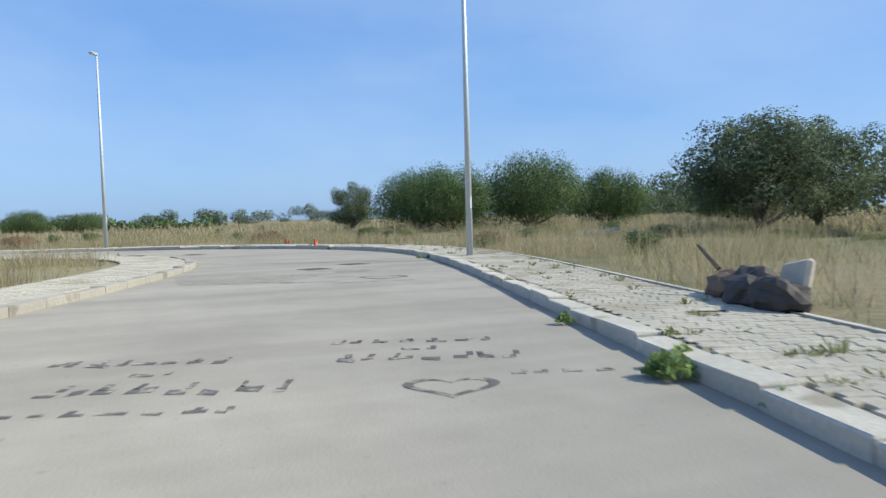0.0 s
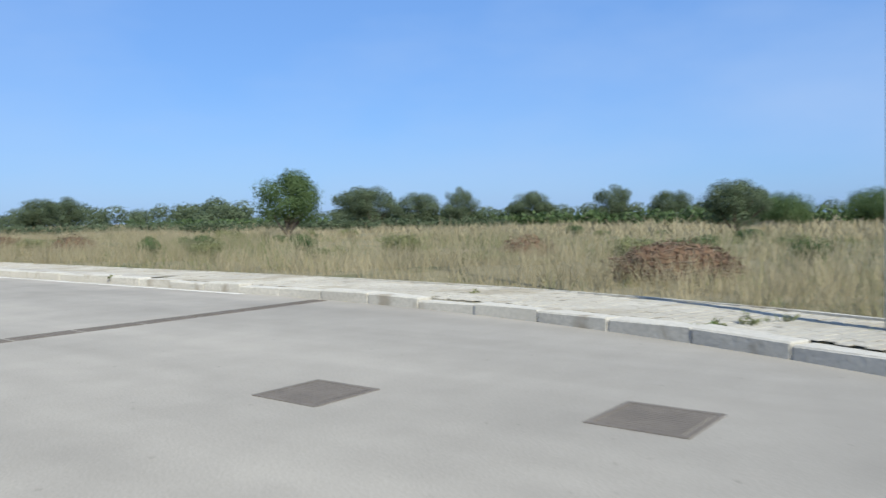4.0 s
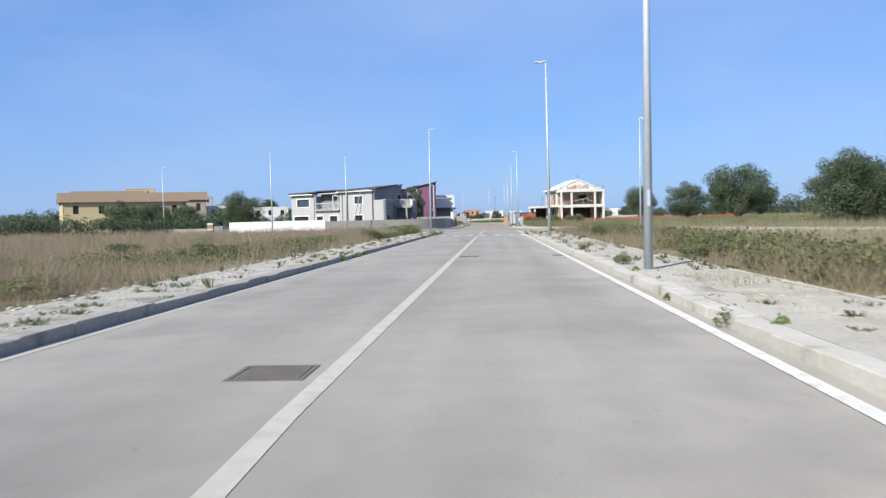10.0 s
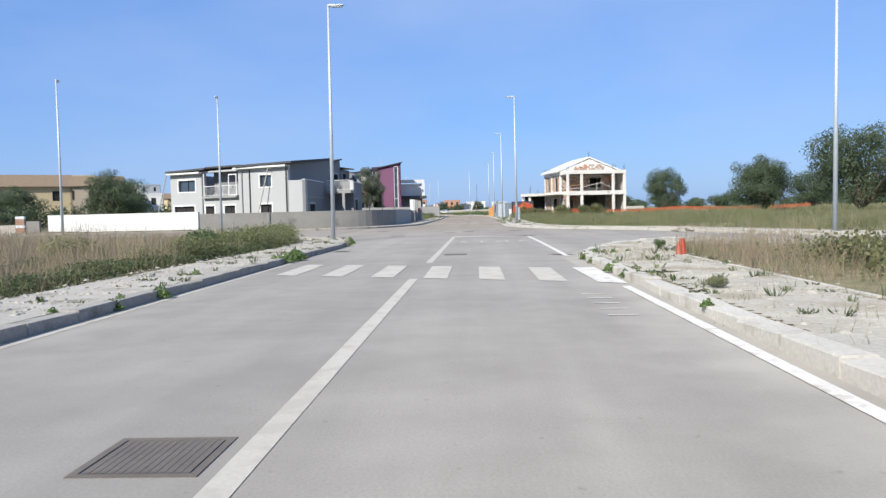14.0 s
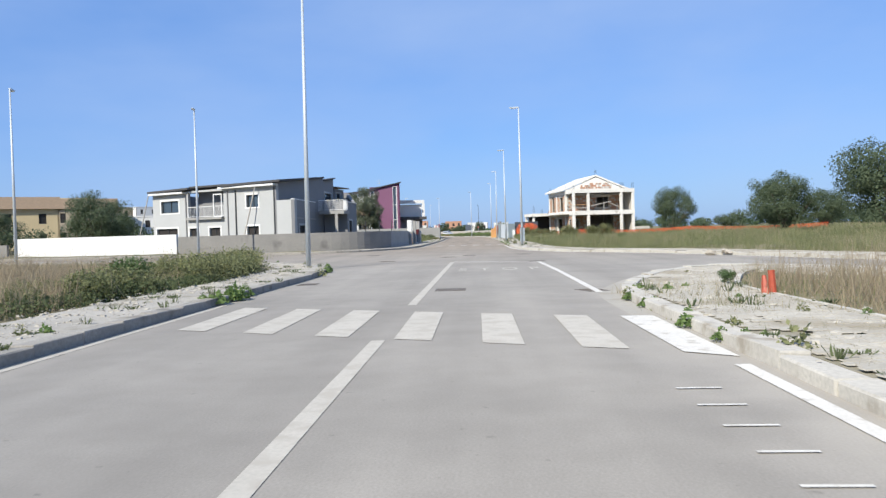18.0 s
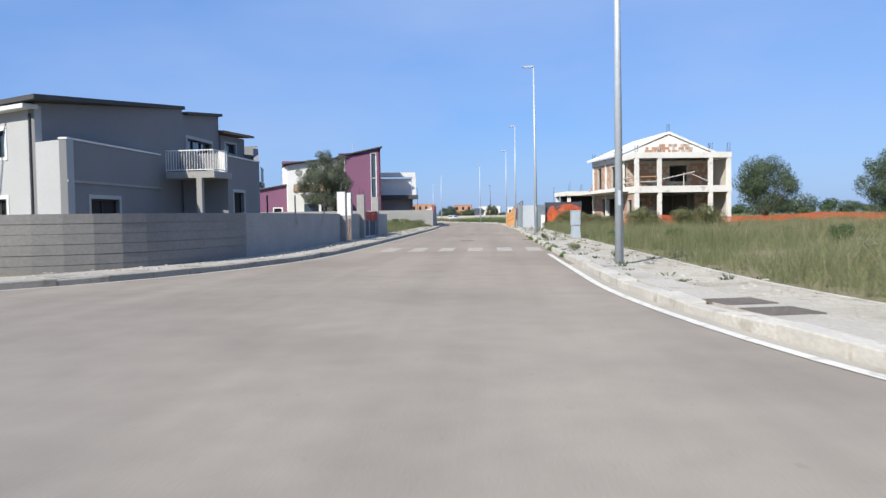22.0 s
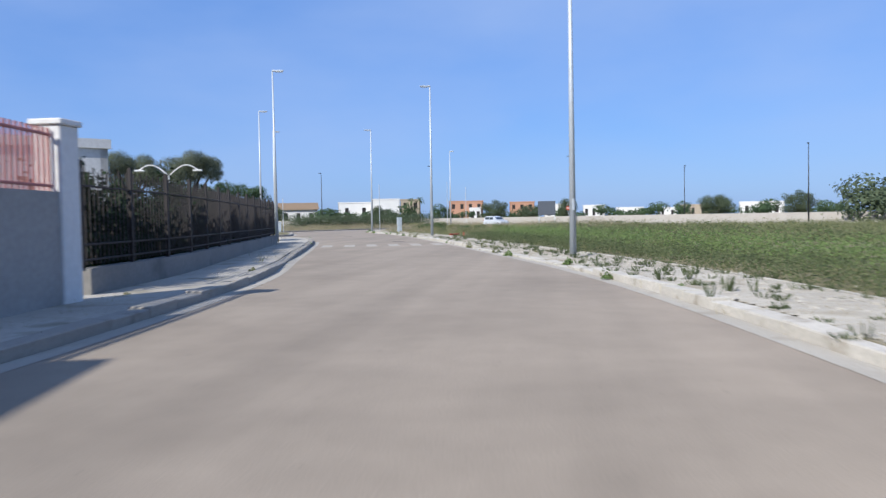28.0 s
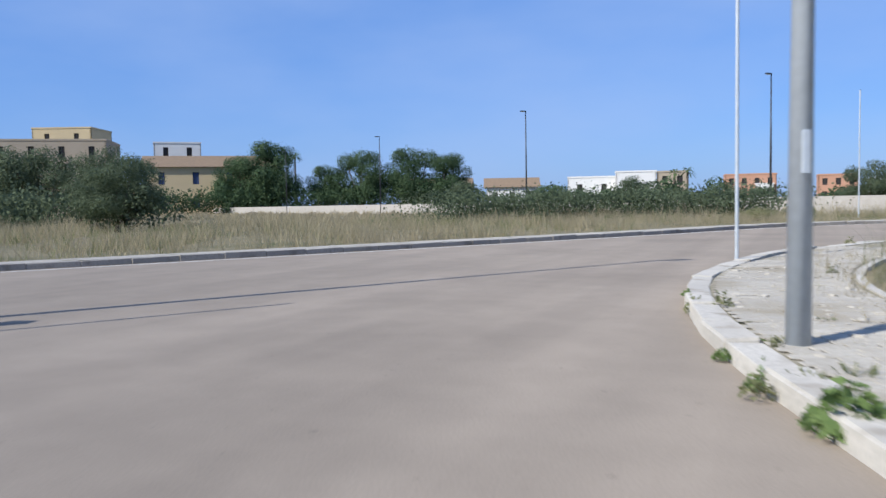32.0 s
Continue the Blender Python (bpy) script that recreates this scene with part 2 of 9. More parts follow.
PAINT_FAINT = mat("almost_worn_off_road_paint", (0.43, 0.392, 0.33), (0.385, 0.35, 0.292), fine=35, coarse=1.0, bump=0.05, stain=(0.335, 0.295, 0.24), stain_at=0.47, stain_scale=3.5)
SPRAY_OLD = mat("faded_spray_paint", (0.19, 0.178, 0.16), (0.24, 0.222, 0.195), fine=40, coarse=3, bump=0.0, stain=(0.30, 0.275, 0.235), stain_at=0.46, stain_scale=5.0)
SPRAY = mat("grey_spray_paint", (0.09, 0.085, 0.085), (0.14, 0.13, 0.12), fine=40, coarse=3, bump=0.0, stain=(0.31, 0.282, 0.24), stain_at=0.5, stain_scale=7.0)
IRON = mat("cast_iron", (0.17, 0.145, 0.12), (0.11, 0.095, 0.08), rough=0.8, metal=0.0, fine=50, coarse=4, bump=0.4, dist=0.006)
TAR = mat("bitumen_joint", (0.075, 0.066, 0.058), rough=0.95, spec=0.0)
STEEL = mat("galvanised_steel", (0.56, 0.60, 0.63), (0.46, 0.50, 0.52), rough=0.5, metal=0.25, fine=12, coarse=2, amount=0.4, bump=0.03)
DARKSTEEL = mat("dark_steel", (0.07, 0.075, 0.08), rough=0.5, metal=0.4, bump=0.02)
LAMPGLASS = glass_mat("lamp_glass", (0.55, 0.58, 0.6), 0.15)
CONC_D = mat("weathered_and_shaded_concrete", (0.29, 0.275, 0.25), (0.21, 0.20, 0.185), fine=14, coarse=0.7, bump=0.2, piece=0.3, stain=(0.16, 0.15, 0.14), stain_at=0.58, stain_scale=0.9)
CONC = mat("raw_concrete", (0.40, 0.385, 0.36), (0.30, 0.29, 0.27), fine=14, coarse=0.8, bump=0.15, stain=(0.24, 0.23, 0.21), stain_at=0.6, stain_scale=1.2)
WHITE = mat("white_paint", (0.78, 0.77, 0.74), (0.66, 0.65, 0.62), fine=10, coarse=0.7, amount=0.35, bump=0.08)
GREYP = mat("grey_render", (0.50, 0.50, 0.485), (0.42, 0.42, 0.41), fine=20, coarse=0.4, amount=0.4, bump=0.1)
# darker grey; on the grey villa it carries the shade of the sides
GREYD = mat("dark_and_shaded_grey_render", (0.27, 0.265, 0.265), (0.22, 0.22, 0.22), fine=20, coarse=0.4, amount=0.4, bump=0.1)
PURPLE = mat("plum_render", (0.26, 0.118, 0.19), (0.22, 0.10, 0.165), fine=20, coarse=0.3, amount=0.4, bump=0.1)
TUFF = mat("tuff_stone", (0.62, 0.50, 0.345), (0.50, 0.39, 0.26), fine=14, coarse=1.5, amount=0.5, bump=0.6, dist=0.025, piece=0.3, stain=(0.14, 0.10, 0.06), stain_at=0.66, stain_scale=2.5)
ROOFT = mat("roof_tile", (0.30, 0.21, 0.13), (0.20, 0.15, 0.10), fine=12, coarse=2)
SLATE = mat("dark_roof", (0.10, 0.095, 0.095), (0.07, 0.07, 0.07), fine=8, coarse=1)
BRICK = mat("hollow_brick", (0.48, 0.21, 0.11), (0.40, 0.28, 0.20), fine=8, coarse=1.5, piece=0.6, amount=0.6)
MORTAR = mat("mortar_daub", (0.50, 0.47, 0.42), (0.40, 0.36, 0.31), fine=15, coarse=2)
FRAMEC = mat("white_cast_concrete", (0.78, 0.75, 0.69), (0.62, 0.59, 0.53), fine=14, coarse=0.9, stain=(0.36, 0.32, 0.26), stain_at=0.62, stain_scale=1.6)
GLASS = glass_mat("window_glass", (0.05, 0.07, 0.09))
# near-black sheet colour, stands in for unlit rooms behind openings
DARK = mat("dark_interior", (0.045, 0.04, 0.038))
DARKBLUE = mat("slate_blue_render", (0.10, 0.115, 0.14), (0.08, 0.09, 0.11), fine=20, coarse=0.5, amount=0.4, bump=0.1)
GATE = mat("pale_grey_sheet", (0.55, 0.58, 0.60), (0.48, 0.50, 0.52), rough=0.45, metal=0.1, fine=6, coarse=1, amount=0.3, bump=0.02)
BARK = mat("olive_bark", (0.14, 0.115, 0.085), (0.08, 0.065, 0.05), fine=15, coarse=3, bump=0.7, dist=0.03)
OLIVE = leaf_mat("olive_leaves", (0.06, 0.085, 0.045), (0.16, 0.195, 0.115))
OLIVE_PALE = leaf_mat("pale_olive_leaves", (0.085, 0.105, 0.065), (0.23, 0.25, 0.17), 0.4)
DRYBUSH = leaf_mat("yellowing_bush_leaves", (0.11, 0.12, 0.05), (0.26, 0.255, 0.125), 0.4)
# grey asphalt, darkened to hold the shade of the tuff wall
ASPHALT = mat("shaded_grey_asphalt", (0.15, 0.145, 0.137), (0.115, 0.11, 0.104), fine=40, coarse=0.7, bump=0.5, stain=(0.24, 0.225, 0.2), stain_at=0.62, stain_scale=1.2)
WEEDY = leaf_mat("fresh_weed_leaves", (0.12, 0.19, 0.055), (0.26, 0.34, 0.13), 0.4, 8.0)
WEEDS_D = leaf_mat("dark_weed_leaves", (0.07, 0.095, 0.042), (0.19, 0.215, 0.105), 0.4, 0.8)
HEDGE = leaf_mat("dark_hedge_leaves", (0.012, 0.026, 0.012), (0.035, 0.055, 0.025), 0.15)
GREEN = leaf_mat("green_leaves", (0.05, 0.085, 0.032), (0.145, 0.20, 0.085))
PINE = leaf_mat("pine_needles", (0.04, 0.075, 0.035), (0.10, 0.145, 0.07), 0.25)
STRAW = leaf_mat("dry_grass", (0.23, 0.20, 0.115), (0.52, 0.445, 0.29), 0.4, 0.35, 0.65)
RUSTY = leaf_mat("reddish_dry_grass", (0.23, 0.18, 0.12), (0.50, 0.41, 0.275), 0.4, 0.35, 0.65)
GRASS = leaf_mat("green_grass", (0.10, 0.125, 0.05), (0.34, 0.335, 0.17), 0.4, 0.4, 0.6)
LITTER = leaf_mat("dry_brown_leaves", (0.13, 0.075, 0.045), (0.31, 0.20, 0.13))
CHIPS = mat("pale_stone_chips", (0.58, 0.53, 0.445), (0.38, 0.35, 0.295), fine=18, coarse=2, island=0.6)
WOODS = mat("cut_branches", (0.25, 0.175, 0.125), (0.12, 0.088, 0.065), fine=10, coarse=2, island=0.6)
LOGEND = mat("fresh_cut_wood", (0.45, 0.27, 0.13), (0.33, 0.18, 0.08), fine=20, coarse=4)
RED = mat("red_orange_plastic", (0.42, 0.085, 0.045), (0.33, 0.065, 0.035), rough=0.5, bump=0.05)
SHADE = mat("dark_shade_cloth", (0.075, 0.08, 0.095), (0.05, 0.054, 0.066), rough=0.9, fine=60, coarse=1.5, bump=0.2)
REDNET = mat("red_safety_net", (0.50, 0.06, 0.04), (0.38, 0.045, 0.03), rough=0.6, bump=0.0)
ORANGE = mat("orange_safety_net", (0.66, 0.13, 0.04), (0.52, 0.09, 0.03), rough=0.6, bump=0.0)
PLY = mat("orange_plywood", (0.58, 0.33, 0.13), (0.50, 0.27, 0.10), fine=9, coarse=1.2, amount=0.5, stain=(0.62, 0.58, 0.5), stain_at=0.66, stain_scale=1.5)
CORR = mat("corrugated_sheet", (0.30, 0.35, 0.37), (0.24, 0.28, 0.30), rough=0.5, metal=0.3, fine=5, coarse=0.8, amount=0.5, bump=0.05, piece=0.4)
BLOCKS = mat("concrete_block", (0.42, 0.41, 0.38), (0.33, 0.32, 0.30), fine=20, coarse=1, piece=0.45, island=0.35)
CABINET = mat("grey_polyester_cabinet", (0.42, 0.47, 0.50), (0.36, 0.40, 0.43), rough=0.5, fine=8, coarse=2, amount=0.3, bump=0.03)
PINKF = mat("pink_panel", (0.55, 0.24, 0.22), (0.45, 0.2, 0.18), fine=8, coarse=1)
CREAM = mat("cream_render", (0.62, 0.50, 0.30), (0.52, 0.42, 0.26), fine=12, coarse=0.3, amount=0.4, bump=0.05)
TERRA = mat("terracotta_render", (0.52, 0.30, 0.20), (0.45, 0.25, 0.16), fine=12, coarse=0.3, amount=0.4, bump=0.05)
BEIGE = mat("beige_render", (0.44, 0.37, 0.28), (0.37, 0.31, 0.23), fine=12, coarse=0.3, amount=0.4, bump=0.05)
RUBBLE = mat("limestone_rubble", (0.56, 0.51, 0.425), (0.38, 0.33, 0.265), fine=10, coarse=2, island=0.6)
BLUEF = mat("blue_shutter", (0.06, 0.09, 0.2), rough=0.5, bump=0.02)
CARPAINT = glass_mat("silver_car_paint", (0.55, 0.57, 0.6), 0.25)
SACK = mat("dark_sacking", (0.07, 0.06, 0.055), (0.035, 0.032, 0.03), fine=9, coarse=2.5, rough=0.7, bump=0.5, dist=0.03)
RUBBER = mat("black_rubber", (0.02, 0.02, 0.02), rough=0.8)


# ---- mesh helpers ----
def link_mesh(name, bm, material, parent=None, label=""):
    me = bpy.data.meshes.new(name)
    bm.normal_update()
    bm.to_mesh(me)
    bm.free()
    if material:
        for m in material if isinstance(material, (list, tuple)) else [material]:
            me.materials.append(m)
    ob = new(name, me)
    if parent:
        ob.parent = parent
    if label:
        ob["label"] = label
    return ob


part = link_mesh


def thing(name, m, label, category, group=""):
    ob = new(name)
    ob.matrix_world = m
    return tagged(ob, label, category, group)


def box(bm, x0, x1, y0, y1, z0, z1, m=None, bevel=0.0):
    r = bmesh.ops.create_cube(bm, size=1)["verts"]
    bmesh.ops.transform(bm, verts=r, matrix=Matrix.LocRotScale(((x0 + x1) / 2, (y0 + y1) / 2, (z0 + z1) / 2), None, (abs(x1 - x0), abs(y1 - y0), abs(z1 - z0))))
    if bevel:
        e = list({e for v in r for e in v.link_edges})
        r = list({v for f in bmesh.ops.bevel(bm, geom=e, offset=bevel, segments=1, affect="EDGES")["faces"] for v in f.verts} | {v for v in r if v.is_valid})
    if m is not None:
        bmesh.ops.transform(bm, verts=r, matrix=m)
    return r


def boxed(*a, **k):
    bm = bmesh.new()
    box(bm, *a, **k)
    return bm


def tube(bm, a, b, r0, r1=None, n=8, caps=True):
    a, b = Vector(a), Vector(b)
    r1 = r0 if r1 is None else r1
    v = bmesh.ops.create_cone(bm, cap_ends=caps, segments=n, radius1=r0, radius2=r1, depth=(b - a).length)["verts"]
    m = Matrix.Translation((a + b) / 2) @ (b - a).to_track_quat("Z", "Y").to_matrix().to_4x4()
    bmesh.ops.transform(bm, verts=v, matrix=m)
    return v


def tubed(*a, **k):
    bm = bmesh.new()
    tube(bm, *a, **k)
    return bm


def prism(bm, pts, z0, z1):
    """A plan outline raised from z0 to z1 (numbers, or one number a corner)."""
    n = len(pts)
    lo = z0 if isinstance(z0, (list, tuple)) else [z0] * n
    hi = z1 if isinstance(z1, (list, tuple)) else [z1] * n
    a = [bm.verts.new((p[0], p[1], z)) for p, z in zip(pts, lo)]
    b = [bm.verts.new((p[0], p[1], z)) for p, z in zip(pts, hi)]
    f = [bm.faces.new(a[::-1]), bm.faces.new(b)]
    for i in range(n):
        j = (i + 1) % n
        f.append(bm.faces.new((a[i], a[j], b[j], b[i])))
    bmesh.ops.recalc_face_normals(bm, faces=f)
    return a + b


def raw_mesh(name, verts, faces, material, parent=None, label=""):
    me = bpy.data.meshes.new(name)
    v = np.asarray(verts, dtype=np.float32)
    f = np.asarray(faces, dtype=np.int32)
    k = f.shape[1]
    me.vertices.add(len(v))
    me.vertices.foreach_set("co", v.ravel())
    me.loops.add(f.size)
    me.loops.foreach_set("vertex_index", f.ravel())
    me.polygons.add(len(f))
    me.polygons.foreach_set("loop_start", np.arange(0, f.size, k, dtype=np.int32))
    me.polygons.foreach_set("use_smooth", np.zeros(len(f), dtype=bool))
    me.update(calc_edges=True)
    me.materials.append(material)
    ob = new(name, me)
    if parent:
        ob.parent = parent
    if label:
        ob["label"] = label
    return ob


def smooth_line(pts, step=1.0):
    """A curve through the points, cut into equal steps."""
    p = np.array(pts, float)
    q = []
    for i in range(len(p) - 1):
        a, b = p[max(i - 1, 0)], p[i]
        c, d = p[i + 1], p[min(i + 2, len(p) - 1)]
        L = np.linalg.norm(c - b)
        m0, m1 = (c - a), (d - b)
        m0 = m0 / max(np.linalg.norm(m0), 1e-6) * L
        m1 = m1 / max(np.linalg.norm(m1), 1e-6) * L
        for s in np.linspace(0, 1, max(2, int(L / 0.25)), endpoint=False):
            h = s * s * s
            q.append((2 * h - 3 * s * s + 1) * b + (h - 2 * s * s + s) * m0 + (-2 * h + 3 * s * s) * c + (h - s * s) * m1)
    q.append(p[-1])
    q = np.array(q)
    d = np.r_[0, np.cumsum(np.linalg.norm(np.diff(q, axis=0), axis=1))]
    n = max(2, int(round(d[-1] / step)) + 1)
    u = np.linspace(0, d[-1], n)
    return np.column_stack([np.interp(u, d, q[:, 0]), np.interp(u, d, q[:, 1])])


def offset(line, d):
    """The line moved by d to its right."""
    t = np.gradient(line, axis=0)
    t /= np.maximum(np.linalg.norm(t, axis=1, keepdims=True), 1e-9)
    return line + d * np.column_stack([t[:, 1], -t[:, 0]])


def ribbon(name, a, b, za, zb, material, label, skirt=0.3):
    """A strip between two lines, with a skirt that goes down into the ground at both edges."""
    n = len(a)
    v = np.vstack([np.column_stack([a, np.full(n, za - skirt)]), np.column_stack([a, np.full(n, za)]), np.column_stack([b, np.full(n, zb)]), np.column_stack([b, np.full(n, zb - skirt)])])
    f = []
    for k in range(3):
        i = np.arange(n - 1) + k * n
        f.append(np.column_stack([i, i + 1, i + 1 + n, i + n]))
    return tagged(raw_mesh(name, v, np.vstack(f), material), label, kind="structure")


# ---- the plan: kerb lines ----
R1 = smooth_line([(-52, -16.2), (-33.6, -21.6), (-25.8, -23.9), (-20.5, -25.4), (-15.5, -26.5), (-12.3, -26.8), (-9.4, -26.4), (-6.4, -25.3), (-3.7, -23.5), (-1.5, -21.2), (0.2, -18.5), (1.3, -15.8), (2.0, -12.5), (2.3, -8), (2.35, 0), (2.35, 60),
                  (2.35, 106.5), (2.55, 108.2), (3.1, 110), (4.0, 112.2), (5.0, 113.6), (6.1, 114.3), (7.3, 114.0), (8.3, 112.4), (9.3, 110), (25, 70)])
R2 = smooth_line([(30, 70), (11.7, 116.9), (9.6, 122.7), (7.8, 127.4), (6.2, 130.2), (4.7, 132.5), (3.4, 135.6), (2.65, 139.5), (2.35, 144), (2.35, 205), (2.25, 215), (2.0, 225), (1.3, 238), (0.2, 247), (-1.2, 254.0), (-3.4, 262), (-5.95, 271),
                  (-8.8, 280.5), (-11.6, 289.5), (-14.8, 297.7), (-17.75, 304.6), (-18.85, 308), (-19.35, 311.4), (-19.1, 314.5), (-18, 318.5), (-15.5, 323), (-12.5, 327.2), (-8, 330.6), (0, 332.5), (10, 330), (50, 311)])
L1 = smooth_line([(-52, -7), (-36, -13.1), (-25.1, -17.1), (-21.0, -18.7), (-17, -20.0), (-14.5, -20.45), (-12, -20.35), (-10, -19.8), (-8.2, -18.8), (-6.2, -17.0), (-5.0, -14.5), (-4.6, -11), (-4.5, -5), (-4.5, 60),
                  (-4.45, 110), (-4.4, 115), (-4.65, 118), (-5.1, 120.7), (-5.9, 122.3), (-9, 126), (-13, 129.8), (-18, 132.8), (-24, 135), (-60, 142)])
L2 = smooth_line([(-60, 150.5), (-30, 144.5), (-18, 142.7), (-13, 142.2), (-10.6, 142.2), (-8.4, 143.2), (-6.6, 145.5), (-5.3, 149), (-4.6, 153), (-4.4, 158), (-4.4, 190), (-4.7, 208), (-5.0, 217), (-5.4, 228), (-6.2, 243), (-7.35, 251.5),
                  (-9.15, 258.5), (-11.5, 267.5), (-13.75, 275.5), (-15.5, 280.7), (-16.55, 283.3), (-17.5, 284.3), (-19.0, 284.8), (-24, 284.6), (-60, 283)])
L3 = smooth_line([(-60, 290.5), (-30, 291.3), (-24.6, 291.3), (-22.4, 291.9), (-21.5, 293.2), (-21.7, 295.2), (-22.5, 297.9), (-23.4, 300.6), (-24.4, 303.4), (-25.2, 305.1), (-26.2, 306.1), (-27.4, 306.0), (-28.6, 304.4), (-55, 259)])
FK = smooth_line([(-75, 238), (-32.4, 310.5), (-27.4, 319), (-22.8, 327), (-18.3, 335), (-9, 342.6), (0, 343.2), (50, 320)])
OUTLINE = np.vstack([R1, R2, FK[::-1], L3[::-1], L2[::-1], L1[::-1]])


def inside(x, y, poly):
    """Whether points lie within an outline."""
    r = np.zeros(np.shape(x), bool)
    a, b = poly, np.roll(poly, -1, axis=0)
    for (x0, y0), (x1, y1) in zip(a, b):
        if y0 == y1:
            continue
        c = ((y0 > y) != (y1 > y)) & (x < (x1 - x0) * (y - y0) / (y1 - y0) + x0)
        r ^= c
    return r


def far_from(x, y, line):
    """The distance of points from a line of corners about a metre apart."""
    d = np.full(np.shape(x), 1e9)
    for p in line:
        d = np.minimum(d, (x - p[0]) ** 2 + (y - p[1]) ** 2)
    return np.sqrt(d)


KERBS = np.vstack([R1, R2, L1, L2, L3, FK])


# ---- ground: one sheet to the horizon ----
def spread(lo, hi, step, far):
    a = list(np.arange(lo, hi + 0.01, step))
    d, p = step, hi
    q = lo
    out, left = [], []
    while p < hi + far:
        d *= 1.35
        p += d
        q -= d
        out.append(p)
        left.append(q)
    return np.array(left[::-1] + a + out)


gx, gy = spread(-45, 40, 1.0, 3000), spread(-45, 345, 1.0, 3000)
X, Y = np.meshgrid(gx, gy)
near = (X > -62) & (X < 42) & (Y > -50) & (Y < 405)
Z = np.full(X.shape, 0.08)
xs, ys = X[near], Y[near]
dk = far_from(xs, ys, KERBS)
ins = inside(xs, ys, OUTLINE)
bumps = np.array([noise.noise((a * 0.13, b * 0.13, 0.0)) * 0.18 + noise.noise((a * 0.5, b * 0.5, 3.0)) * 0.05 for a, b in zip(xs, ys)])
Z[near] = np.where(ins | (dk < 1.3), -0.25, 0.06 + np.clip(bumps, -0.08, 0.3) * np.clip((dk - 2.0) / 3.0, 0, 1))
nx = len(gx)
i = (np.arange(len(gy) - 1)[:, None] * nx + np.arange(nx - 1)[None, :]).ravel()
ground = raw_mesh("ground", np.column_stack([X.ravel(), Y.ravel(), Z.ravel()]), np.column_stack([i, i + 1, i + 1 + nx, i + nx]), SOIL)
tagged(ground, "dry uneven field soil with sparse growth", "ground", kind="structure")
for p in ground.data.polygons:
    p.use_smooth = True

# ---- road, kerbs, pavements ----
tri = geometry.tessellate_polygon([[Vector((*p, 0)) for p in OUTLINE]])
road = raw_mesh("road", np.column_stack([OUTLINE, np.zeros(len(OUTLINE))]), np.array(tri), ROAD)
tagged(road, "pale dusty concrete road with worn markings", "road", kind="structure")
bm = bmesh.new()
bm.from_mesh(road.data)
bmesh.ops.recalc_face_normals(bm, faces=bm.faces)
if sum(f.normal.z * f.calc_area() for f in bm.faces) < 0:
    bmesh.ops.reverse_faces(bm, faces=bm.faces)
bm.to_mesh(road.data)
bm.free()


# lowered stretches of kerb: x, y, half length
DROPS = [(-4.5, 12.8, 1.2), (-4.5, 24.6, 1.9), (2.35, 12.6, 2.0), (-2.7, 259.6, 6.5)]


def dropped(p):
    r = np.zeros(len(p))
    for x, y, h_ in DROPS:
        r = np.maximum(r, 0.085 * np.clip((h_ + 0.8 - np.hypot(p[:, 0] - x, p[:, 1] - y)) / 0.8, 0, 1))
    return r


def kerb(name, line, side, rng, rough=1.0, material=None):
    """A row of kerb stones with its face on the line; side 1: the pavement lies to the right of it."""
    stones = []
    for v in range(4):
        b = boxed(-0.496, 0.496, 0, 0.26, -0.2, 0.13, bevel=0.013)
        for p in b.verts:
            p.co += Vector((0, rng.uniform(-0.008, 0.008), rng.uniform(-0.008, 0.006)))
        me = bpy.data.meshes.new("kerb_stone")
        b.normal_update()
        b.to_mesh(me)
        b.free()
        me.materials.append(material or KERB)
        stones.append(me)
    dr = dropped(line)
    bed = ribbon(name, offset(line, side * 0.02), offset(line, side * 0.27), 0.06 - dr, 0.06 - dr, JOINT, "row of pale worn kerb stones with weeds in the joints")
    mid = (line[:-1] + line[1:]) / 2
    for k in range(len(mid)):
        d = line[k + 1] - line[k]
        o = new("stone", rng.choice(stones))
        a = math.atan2(d[1], d[0])
        m = pose(mid[k][0], mid[k][1], rng.uniform(-0.012, 0.01) * rough - (dr[k] + dr[k + 1]) / 2, rng.uniform(-1.5, 1.5) * rough, rng.uniform(-0.5, 0.5) * rough, math.degrees(a) + rng.uniform(-0.6, 0.6) * rough)
        if side > 0:
            m = m @ Matrix.Rotation(math.pi, 4, "Z")
        o.matrix_world = m @ Matrix.Diagonal((min(1.0, float(np.linalg.norm(d))), 1, 1, 1))
        o.parent = bed
    return bed


RNG = random.Random(4)


# ---- street lamps ----
def street_lamp(name, label, dark=False):
    st = DARKSTEEL if dark else STEEL
    t = thing(name, pose(0, 0, 0), label, "street lamp", "street lamps")
    bm = tubed((0, 0, 0), (0, 0, 9.15), 0.088, 0.04, 14)
    pole = part("pole", bm, st, t)
    for p in pole.data.polygons:
        p.use_smooth = len(p.vertices) == 4
    bm = boxed(-0.03, 0.03, -0.089, -0.07, 1.2, 1.5, bevel=0.006)
    part("service_hatch", bm, st, pole)
    bm = bmesh.new()
    box(bm, -0.62, 0.03, -0.12, 0.12, 9.12, 9.22, bevel=0.035)
    for v in bm.verts:
        if v.co.x < -0.4:
            v.co.y *= 0.8
            v.co.z = 9.17 + (v.co.z - 9.17) * 0.6
        if v.co.x > -0.1:
            v.co.y *= 0.55
    head = part("lamp_head", bm, st, t)
    part("lens", boxed(-0.55, -0.15, -0.085, 0.085, 9.10, 9.125, bevel=0.01), LAMPGLASS, head)
    return t


